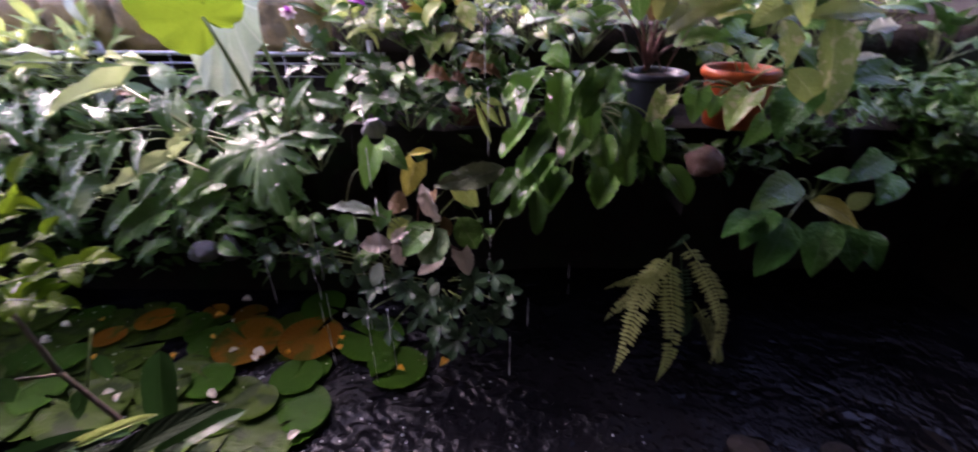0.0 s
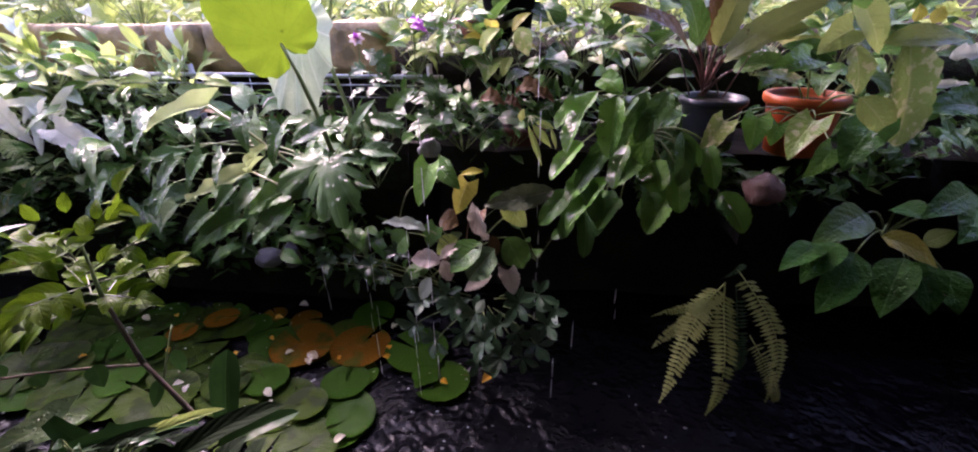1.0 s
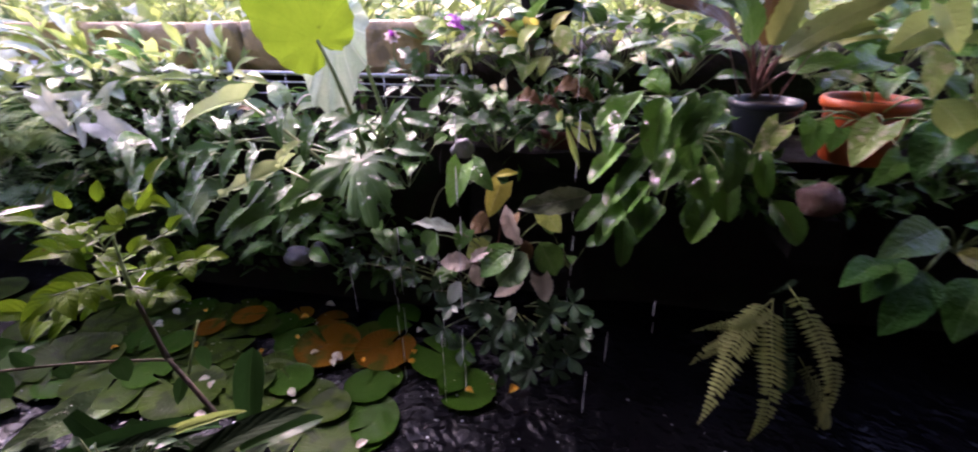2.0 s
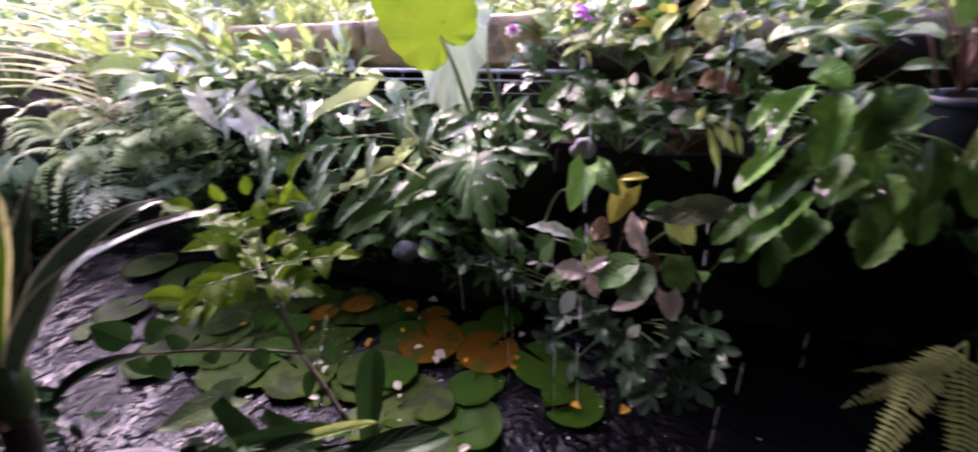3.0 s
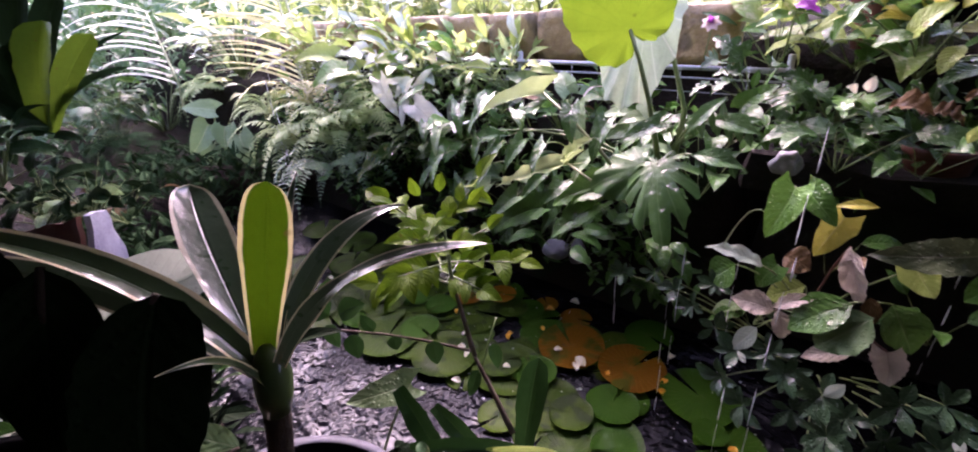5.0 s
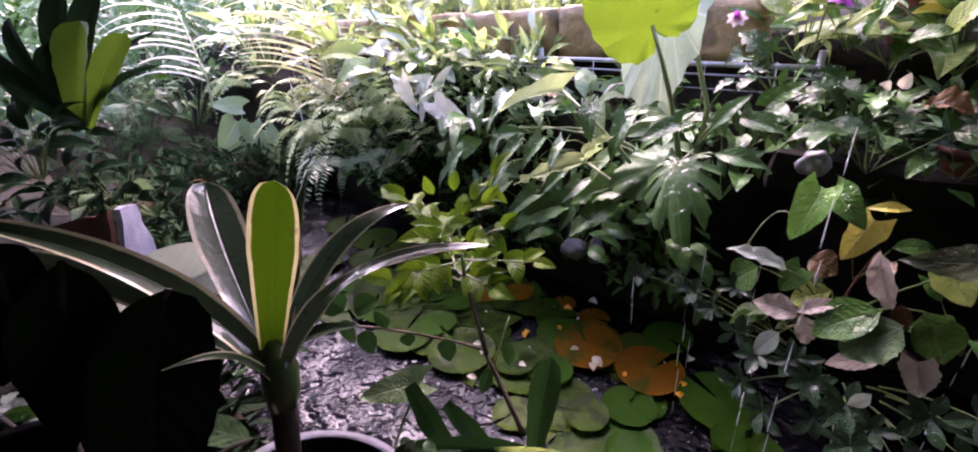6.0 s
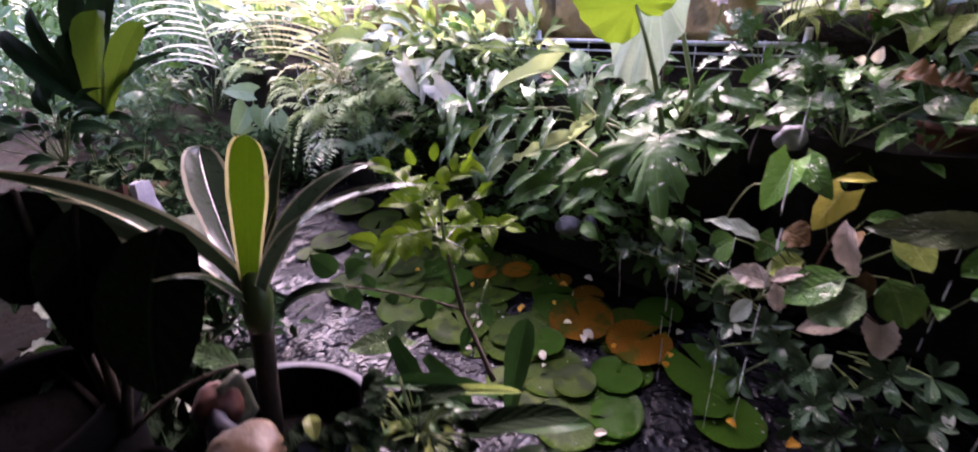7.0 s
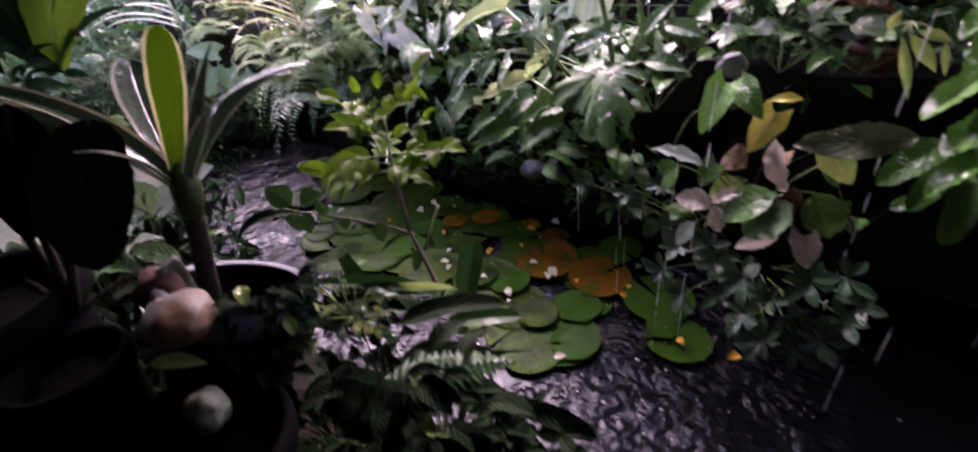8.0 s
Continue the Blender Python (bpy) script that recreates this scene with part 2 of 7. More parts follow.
PAD = leaf_mat("lily_pad_green", (0.015, 0.060, 0.004), (0.032, 0.092, 0.006), (0.05, 0.10, 0.012), 0.5, 0.1, 1, gloss=0.12, coat=0.03, quilt=0.2)
PAD_OLIVE = leaf_mat("lily_pad_olive", (0.018, 0.050, 0.004), (0.048, 0.082, 0.007), (0.06, 0.08, 0.016), 0.45, 0.1, 1, gloss=0.16, coat=0.025, quilt=0.4, film_rough=0.12, spots=(0.016, 0.034, 0.005), patch=14)
PAD_RUST = leaf_mat("lily_pad_rust", (0.13, 0.055, 0.003), (0.22, 0.098, 0.005), (0.26, 0.13, 0.012), 0.5, 0.1, 1, gloss=0.12, coat=0.05, spots=(0.065, 0.068, 0.006), patch=9, quilt=0.2)
GLINT = leaf_mat("leaf_small_glossy", (0.024, 0.062, 0.026), (0.048, 0.105, 0.044), (0.08, 0.14, 0.07), 0.3, 0.12, 4, coat=0.5)
PETAL = leaf_mat("petal_orange", (0.80, 0.36, 0.02), (0.85, 0.45, 0.05), (0.85, 0.45, 0.08), 0.4, 0.3, 1)
PETAL_PALE = leaf_mat("petal_pale", (0.70, 0.66, 0.48), (0.78, 0.72, 0.58), (0.75, 0.7, 0.55), 0.4, 0.3, 1)
PURPLE = leaf_mat("petal_purple", (0.34, 0.06, 0.42), (0.46, 0.12, 0.52), (0.5, 0.2, 0.55), 0.4, 0.35, 1)
ROSE = leaf_mat("petal_rose_white", (0.70, 0.55, 0.58), (0.80, 0.70, 0.70), (0.7, 0.4, 0.5), 0.4, 0.35, 1)
STEM = rough_mat("stem_green", (0.12, 0.20, 0.05), (0.20, 0.26, 0.08), 30, 0.4, 0.2, 0.002)
STEM_PALE = rough_mat("stem_pale", (0.34, 0.40, 0.18), (0.42, 0.46, 0.24), 30, 0.4, 0.2, 0.002)
STEM_RED = rough_mat("stem_red", (0.12, 0.045, 0.032), (0.17, 0.07, 0.05), 30, 0.4, 0.2, 0.002)
BARK = rough_mat("bark_brown", (0.10, 0.065, 0.04), (0.17, 0.11, 0.07), 40, 0.7, 0.7, 0.004)
SOIL = rough_mat("wet_soil", (0.014, 0.011, 0.008), (0.024, 0.019, 0.013), 9, 0.8, 0.9, 0.02, third=(0.012, 0.018, 0.008), spec=0.04)
# Wet rock sunk near black: the shadow under the ledge is put into it.
ROCK = rough_mat("wet_rock_shaded", (0.014, 0.012, 0.011), (0.024, 0.02, 0.018), 7, 0.8, 0.8, 0.02, third=(0.016, 0.022, 0.012), spec=0.25)
STONE_TAN = rough_mat("stone_tan", (0.125, 0.062, 0.024), (0.175, 0.094, 0.042), 14, 0.5, 0.5, 0.006)
STONE_PINK = rough_mat("stone_pinkish", (0.24, 0.13, 0.10), (0.33, 0.20, 0.16), 18, 0.25, 0.8, 0.01)
STONE_PALE = rough_mat("stone_pale", (0.19, 0.19, 0.12), (0.26, 0.25, 0.17), 20, 0.5, 0.5, 0.006)
STONE_GREY = rough_mat("stone_grey", (0.30, 0.30, 0.32), (0.40, 0.40, 0.42), 16, 0.5, 0.4, 0.005)
CLAY_ORANGE = rough_mat("pot_orange", (0.52, 0.085, 0.018), (0.60, 0.12, 0.025), 10, 0.4, 0.25, 0.003)
CLAY_RED = rough_mat("pot_brick_red", (0.15, 0.035, 0.018), (0.20, 0.055, 0.028), 10, 0.55, 0.3, 0.003)
# Red clay at a lower tone, the shade of leaves put into it.
CLAY_DARK = rough_mat("pot_dark_red", (0.10, 0.025, 0.015), (0.14, 0.04, 0.02), 10, 0.6, 0.3, 0.003)
STONE_DIM = rough_mat("stone_dim_lilac", (0.13, 0.13, 0.15), (0.20, 0.20, 0.22), 16, 0.4, 0.6, 0.008)
POT_BLUE = rough_mat("pot_blue_black", (0.018, 0.022, 0.035), (0.03, 0.035, 0.05), 14, 0.35, 0.2, 0.002)
POT_BLACK = rough_mat("pot_black", (0.004, 0.004, 0.0045), (0.008, 0.0075, 0.0075), 14, 0.95, 0.25, 0.002, spec=0.02)
POT_GREY = rough_mat("pot_grey_glazed", (0.10, 0.097, 0.118), (0.16, 0.152, 0.185), 22, 0.5, 0.35, 0.003, spec=0.15)
# Pot soil sunk to near black, with the shade inside the pots painted in.
POT_SHADE = rough_mat("pot_inside_shade", (0.0022, 0.0018, 0.0016), (0.004, 0.0032, 0.0028), 20, 0.95, 0.9, 0.01, spec=0.03)
BLOCK = rough_mat("edging_brown", (0.30, 0.19, 0.075), (0.44, 0.30, 0.125), 15, 0.4, 0.7, 0.012, third=(0.15, 0.105, 0.045))
METAL = rough_mat("galvanised_rail", (0.55, 0.56, 0.57), (0.66, 0.67, 0.68), 20, 0.35, 0.15, 0.001)
# Shade is put into this colour, so the unseen slabs stay dark.
SLAB_DARK = rough_mat("shade_slab_dark", (0.022, 0.021, 0.020), (0.036, 0.033, 0.031), 3, 0.8, 0.4, 0.004)
# Ledge stone with the roof's shade put into its colour.
SHELF = rough_mat("shelf_stone_shaded", (0.014, 0.012, 0.010), (0.022, 0.019, 0.016), 12, 0.8, 0.8, 0.012, spec=0.12)


def water_mat():
    m, nt, nodes, bs, links = node_mat("pond_water")
    geo = nodes.new("ShaderNodeNewGeometry")
    a = noisen(nt, 34, 2.0, geo.outputs["Position"], 0.5)
    b = noisen(nt, 105, 1.0, geo.outputs["Position"], 0.5)
    vor = nodes.new("ShaderNodeTexVoronoi")
    vor.inputs["Scale"].default_value = 7
    links.new(geo.outputs["Position"], vor.inputs["Vector"])
    rings = mathn(nt, "MULTIPLY", mathn(nt, "SINE", mathn(nt, "MULTIPLY", vor.outputs["Distance"], 42.0)), rampn(nt, vor.outputs["Distance"], 0.6, 0.05))
    murk = mixc(nt, noisen(nt, 5, 3, geo.outputs["Position"]), (0.003, 0.003, 0.004), (0.008, 0.008, 0.010))
    links.new(murk, bs.inputs["Base Color"])
    bs.inputs["Roughness"].default_value = 0.13
    bs.inputs["IOR"].default_value = 1.33
    bs.inputs["Specular IOR Level"].default_value = 0.24
    # Sky blue is put into the reflection here; the water itself is colourless.
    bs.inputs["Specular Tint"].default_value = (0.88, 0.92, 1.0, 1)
    c = noisen(nt, 72, 3.0, geo.outputs["Position"], 0.6)
    swell = noisen(nt, 8, 2.0, geo.outputs["Position"], 0.5)
    stir = rampn(nt, noisen(nt, 6, 3.0, geo.outputs["Position"], 0.6), 0.40, 0.62)
    nb = bumpn(nt, swell, 1.0, 0.018)
    nb = bumpn(nt, mathn(nt, "MULTIPLY", a, stir), 0.9, 0.014, nb)
    nb = bumpn(nt, mathn(nt, "MULTIPLY", c, stir), 0.8, 0.008, nb)
    nb = bumpn(nt, b, 0.3, 0.001, nb)
    nb = bumpn(nt, rings, 0.2, 0.003, nb)
    links.new(nb, bs.inputs["Normal"])
    return m


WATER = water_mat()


def drop_mat():
    m, nt, nodes, bs, links = node_mat("falling_water")
    # Milky white base: the glint of clear drops is put into the colour.
    bs.inputs["Base Color"].default_value = (0.9, 0.93, 0.95, 1)
    bs.inputs["Roughness"].default_value = 0.05
    bs.inputs["IOR"].default_value = 1.33
    bs.inputs["Transmission Weight"].default_value = 0.35
    return m


DROP = drop_mat()


# ---- shapes ----
def finish(bm, name, material, smooth=True):
    me = bpy.data.meshes.new(name)
    bm.to_mesh(me)
    bm.free()
    if material:
        me.materials.append(material)
    if smooth:
        me.polygons.foreach_set("use_smooth", [True] * len(me.polygons))
    return me


def child(name, me, parent, m=None, label=""):
    """A mesh object under a thing; m is its pose in the world, for a thing that is only moved, not turned."""
    ob = new(name, me)
    ob.parent = parent
    shift = Vector(parent.location)
    if parent.parent:
        shift = shift + Vector(parent.parent.location)
    ob.matrix_basis = Matrix.Translation(-shift) @ (m if m else Matrix.Translation(shift))
    return tagged(ob, label) if label else ob


def thing(name, place, label, category, group=""):
    ob = new(name)
    ob.empty_display_size = 0.05
    ob.location = place
    return tagged(ob, label, category, group)


PROFILE = {
    "ovate": lambda u: math.sin(math.pi * u**0.78) ** 0.85,
    "lance": lambda u: math.sin(math.pi * u**0.85) ** 1.15,
    "oblong": lambda u: min(1, (u * 5 + 0.03)) ** 0.5 * (1 - u**4.5) ** 0.6,
    "obovate": lambda u: math.sin(math.pi * u**1.5) ** 0.8,
    "heart": lambda u: min(1.0, (0.62 + 1.5 * u)) * (1 - u**1.5) ** 0.8,
    "arrow": lambda u: min(1.0, (0.75 + 0.6 * u)) * (1 - u) ** 0.75,
    "strap": lambda u: (0.55 + 0.45 * min(1, u * 3)) * (1 - u**5) ** 0.7,
    "blade": lambda u: (0.7 + 0.3 * min(1, u * 3)) * (1 - u**1.6),
    "tongue": lambda u: (0.45 + 0.55 * min(1, u * 1.6) ** 1.2) * (1 - max(0, u - 0.72) ** 2 * 2.2) * max(0.0, 1 - u**16) ** 0.5,
    "drip": lambda u: 2.49 * u**0.5 * (1 - u) ** 0.9,
    "disc": lambda u: max(0.0, 1 - (2 * u**0.9 - 1) ** 2) ** 0.55,
    "lobed": lambda u: min(1.0, (0.62 + 1.3 * u)) * (1 - u**1.5) ** 0.8 * (0.42 + 0.58 * abs(math.cos(u * 13.5)) ** 0.7),
}
BACK = {"heart": 0.22, "arrow": 0.32, "lobed": 0.2}
MESHES = {}


def leaf_mesh(shape, material, kind=0, bend=0.12, fold=0.12, wave=0.02, twist=0.0, aspect=0.5):
    """One blade, 1 long towards +Y and 1 wide, arched and folded along its midrib, with a rippled edge."""
    aspect = max(0.1, round(aspect * 5) / 5)
    key = (shape, material.name, kind, bend, fold, wave, twist, aspect)
    if key in MESHES:
        return MESHES[key]
    rnd = random.Random(f"{shape}{kind}")
    fold, ripple = fold * aspect, wave * min(1, aspect * 1.6)
    nu, side = (40 if shape == "lobed" else 30 if wave > 0.025 else 22 if shape in ("disc", "tongue") else 14 if shape == "strap" or wave > 0.05 else 10), 3
    bm = bmesh.new()
    uv = bm.loops.layers.uv.new("UVMap")
    f1, f2, ph = rnd.uniform(8, 13), rnd.uniform(15, 24), rnd.uniform(0, 6)
    if wave > 0.035:
        f1, f2 = f1 * 2.2, f2 * 1.9
    lean = rnd.uniform(-0.08, 0.08)
    grid, where = [], {}
    for i in range(nu + 1):
        u = i / nu
        w = max(PROFILE[shape](u), 0.004) * 0.5
        row = []
        for j in range(-side, side + 1):
            v = j / side
            rag = 1 + rnd.uniform(-0.05, 0.05) * (abs(j) == side)
            if 0.025 < wave < 0.0351:
                rag = 1 + abs(v) ** 3 * (0.05 * math.sin(44 * u + ph + v) + 0.03 * math.sin(71 * u))
            x = w * v * rag
            y = u - BACK.get(shape, 0.0) * abs(v) ** 1.5 * (1 - u) ** 2.2
            z = bend * 4 * u * (1 - u) + fold * abs(v) * w * 2 + ripple * abs(v) ** 2 * (math.sin(f1 * u + ph + (v > 0) * 2) + 0.5 * math.sin(f2 * u + ph))
            x += lean * math.sin(math.pi * u)
            a = twist * (u - 0.5)
            x, z = x * math.cos(a) - (z - bend) * math.sin(a), bend + x * math.sin(a) + (z - bend) * math.cos(a) if twist else z
            p = bm.verts.new((x, y, z))
            where[p] = (0.5 + v / 2, u)
            row.append(p)
        grid.append(row)
    for i in range(nu):
        for j in range(2 * side):
            f = bm.faces.new((grid[i][j], grid[i][j + 1], grid[i + 1][j + 1], grid[i + 1][j]))
            for loop in f.loops:
                loop[uv].uv = where[loop.vert]
    MESHES[key] = finish(bm, "leaf", material)
    return MESHES[key]


def axes_pose(base, along, face):
    """A pose at base with +Y along and +Z as near to face as it can be."""
    y = Vector(along).normalized()
    f = Vector(face)
    z = f - y * f.dot(y)
    if z.length < 1e-4:
        z = Vector((0.3, -0.5, 0.8)) - y * y.dot(Vector((0.3, -0.5, 0.8)))
    z.normalize()
    x = y.cross(z)
    m = Matrix((x, y, z)).transposed().to_4x4()
    m.translation = base
    return m


CAMSIDE = (0.05, -0.62, 0.72)


def leaf(plant, shape, material, base, tip, width, face=CAMSIDE, bend=0.12, fold=0.14, wave=0.02, kind=None, stem=None, stem_mat=None, name="leaf", label="", thick=0.0025, sag=0.12, twist=0.0):
    """A leaf under a plant from base to tip; stem: where its stalk springs from."""
    base, tip = Vector(base), Vector(tip)
    kind = random.randrange(4) if kind is None else kind
    size = (tip - base).length
    me = leaf_mesh(shape, material, kind, bend, fold, wave, twist, width / size)
    m = axes_pose(base, tip - base, face) @ Matrix.Diagonal((width, size, size, 1))
    ob = child(name, me, plant, m, label)
    if stem is not None:
        stalk(plant, stem, base, thick, stem_mat or STEM, sag)
    return ob


def tube(points, radii, material, name="stem", sides=6):
    bm = bmesh.new()
    pts = [Vector(p) for p in points]
    rings = []
    for i, p in enumerate(pts):
        d = (pts[min(i + 1, len(pts) - 1)] - pts[max(i - 1, 0)]).normalized()
        a = d.cross(Vector((0.31, 0.77, 0.55))).normalized()
        b = d.cross(a)
        rings.append([bm.verts.new(p + (a * math.cos(k * math.tau / sides) + b * math.sin(k * math.tau / sides)) * radii[i]) for k in range(sides)])
    for r, s in zip(rings, rings[1:]):
        for k in range(sides):
            bm.faces.new((r[k], r[(k + 1) % sides], s[(k + 1) % sides], s[k]))
    bm.faces.new(rings[0][::-1])
    bm.faces.new(rings[-1])
    return finish(bm, name, material)


def arc(a, b, sag, n=7):
    a, b = Vector(a), Vector(b)
    return [a.lerp(b, i / (n - 1)) + Vector((0, 0, sag * (b - a).length * 4 * (i / (n - 1)) * (1 - i / (n - 1)))) for i in range(n)]


def stalk(plant, a, b, r, material, sag=0.12, name="stem"):
    shift = Vector(plant.location)
    pts = arc(Vector(a) - shift, Vector(b) - shift, sag)
    ob = new(name, tube(pts, [r * (1.15 - 0.4 * i / 6) for i in range(7)], material))
    ob.parent = plant
    return ob


UNIT_STEMS = {}


def thin_stem(plant, a, b, r, material):
    """A short straight stalk; all of one material share one mesh."""
    if material.name not in UNIT_STEMS:
        UNIT_STEMS[material.name] = tube([(0, 0, 0), (0, 0.35, 0.05), (0, 0.7, 0.05), (0, 1, 0)], [1, 0.9, 0.8, 0.7], material, sides=5)
        me = UNIT_STEMS[material.name]
        for v in me.vertices:
            c = 0.05 if 0.2 < v.co.y < 0.8 else 0.0
            v.co.z = (v.co.z - c) * 1.0 + c * 20
    a, b = Vector(a), Vector(b)
    d = b - a
    m = axes_pose(a, d, (0.1, 0.1, 1)) @ Matrix.Diagonal((r, d.length, r, 1))
    return child("stem", UNIT_STEMS[material.name], plant, m)


def ribbon(plant, points, width, material, face, shape="strap", fold=0.12, wave=0.0, name="leaf", label="", face_end=None, seed=0):
    """A strap leaf along a cubic curve through four control points, channelled along its midrib."""
    p = [Vector(q) - Vector(plant.location) for q in points]
    bm = bmesh.new()
    uv = bm.loops.layers.uv.new("UVMap")
    n, side, rows, where = 36, 4, [], {}
    for i in range(n + 1):
        u = i / n
        a = 1 - u
        mid = p[0] * a**3 + p[1] * 3 * a * a * u + p[2] * 3 * a * u * u + p[3] * u**3
        run = ((p[1] - p[0]) * a * a + (p[2] - p[1]) * 2 * a * u + (p[3] - p[2]) * u * u).normalized()
        f = Vector(face).lerp(Vector(face_end or face), min(1.0, max(0.0, u * 3.0 - 0.6)))
        across = run.cross(f).normalized()
        up = across.cross(run)
        w = max(PROFILE[shape](u), 0.01) * width * 0.5
        row = []
        for j in range(-side, side + 1):
            v = j / side
            lift = fold * width * abs(v) ** 1.3 + wave * width * v * v * math.sin(9 * u + seed + (2 if v > 0 else 0))
            edge = 1 + 0.02 * noise.noise(Vector((u * 9, v, seed))) * (abs(j) == side)
            vert = bm.verts.new(mid + across * w * v * edge + up * lift)
            where[vert] = (0.5 + v / 2, u)
            row.append(vert)
        rows.append(row)
    for r, q in zip(rows, rows[1:]):
        for j in range(2 * side):
            f = bm.faces.new((r[j], r[j + 1], q[j + 1], q[j]))
            for loop in f.loops:
                loop[uv].uv = where[loop.vert]
    ob = new(name, finish(bm, name, material))
    ob.parent = plant
    return tagged(ob, label) if label else ob


HEART = ((0, 1.0), (14, 0.90), (35, 0.76), (60, 0.64), (90, 0.53), (115, 0.39), (140, 0.26), (160, 0.155), (173, 0.08), (180, 0.04))


def heart_edge(a):
    """How far the edge of a heart blade lies from its stalk, by the angle off its tip."""
    a = abs(a)
    for (a0, r0), (a1, r1) in zip(HEART, HEART[1:]):
        if a <= a1:
            t = (a - a0) / (a1 - a0)
            t = t * t * (3 - 2 * t) if a0 > 100 else t
            return r0 + (r1 - r0) * t
    return HEART[-1][1]


def ear_blade(plant, stalk_top, tip, width, face, material, cup=0.1, ruffle=0.02, seed=0, label="", lobes=0, blunt=0.0):
    """A broad heart blade held by its stalk, its veins raying out and its edge scalloped between them; lobes: how many fingers it is cut into; blunt: how far its tip is rounded off."""
    size = (Vector(tip) - Vector(stalk_top)).length
    bm = bmesh.new()
    uv = bm.loops.layers.uv.new("UVMap")
    n, rings, where, grid = 242 if lobes else 132, 9, {}, []
    for i in range(n + 1):
        a = -180 + 360 * i / n
        col = []
        for k in range(rings + 1):
            q = k / rings
            scallop = 1 + 0.022 * q**6 * math.cos(math.radians(a) * 22 + seed) + 0.02 * q**4 * noise.noise(Vector((a * 0.05, seed, 0)))
            r = heart_edge(a) * q * scallop * (1 - blunt * math.exp(-((a / 26) ** 2)))
            if lobes:
                cut = abs((abs(a) / 360 * lobes) % 1 - 0.5) * 2
                r *= 1.08 - 0.62 * q**2 * max(0.0, (0.5 - cut) * 2) ** 0.8 * min(1.0, abs(a) / 30)
            x, y = math.sin(math.radians(a)) * r * width / (1.12 * size), math.cos(math.radians(a)) * r
            z = -cup * (x * x * 2.2 + max(0, y) ** 2) + ruffle * q**3 * math.sin(math.radians(a) * 11 + seed) - 0.004 * q * abs(math.cos(math.radians(a) * 9)) ** 8
            v = bm.verts.new((x, y, z))
            where[v] = (i / n, q)
            col.append(v)
        grid.append(col)
    for c0, c1 in zip(grid, grid[1:]):
        for k in range(rings):
            f = bm.faces.new((c0[k], c1[k], c1[k + 1], c0[k + 1]))
            for loop in f.loops:
                loop[uv].uv = where[loop.vert]
    bmesh.ops.remove_doubles(bm, verts=bm.verts[:], dist=1e-5)
    m = axes_pose(Vector(stalk_top), Vector(tip) - Vector(stalk_top), face) @ Matrix.Diagonal((size, size, size, 1))
    return child("leaf", finish(bm, "leaf", material), plant, m, label)


def bush(name, label, category, c, r, n, shape, material, size, width, seed, front=0.5, droop=0.35, up=0.6, stems=STEM, squash=(1, 1, 1), mats=None, group="", fold=0.14, bend=0.14, wave=0.02, rise=0.15):
    """A leafy plant round a crown at c: n leaves spring outwards, lean to the light and droop."""
    rnd = random.Random(seed)
    root = Vector((c[0], c[1], c[2] - r * 0.5))
    plant = thing(name, root, label, category, group)
    for i in range(n):
        a = rnd.uniform(0, math.tau)
        d = Vector((math.cos(a), math.sin(a) * 0.8 - front * rnd.random(), rnd.uniform(-0.35, 1.0) * up)).normalized()
        d = Vector((d.x * squash[0], d.y * squash[1], d.z * squash[2]))
        base = Vector(c) + d * r * rnd.uniform(0.25, 1.0)
        s = size * rnd.uniform(0.65, 1.25)
        along = (d + Vector((rnd.uniform(-0.4, 0.4), rnd.uniform(-0.5, 0.2), -droop - rnd.random() * droop + rise))).normalized()
        face = Vector((rnd.uniform(-0.5, 0.5), -0.45 + rnd.uniform(-0.4, 0.4), 0.8))
        mt = rnd.choice(mats) if mats else material
        me = leaf_mesh(shape, mt, rnd.randrange(4), bend, fold, wave, 0.0, width)
        child("leaf", me, plant, axes_pose(base, along, face) @ Matrix.Diagonal((s * width, s, s, 1)))
        foot = Vector(c) + Vector((d.x * 0.1 * r, d.y * 0.1 * r, -r * 0.5))
        thin_stem(plant, foot, base, max(0.0012, s * 0.016), stems)
    return plant


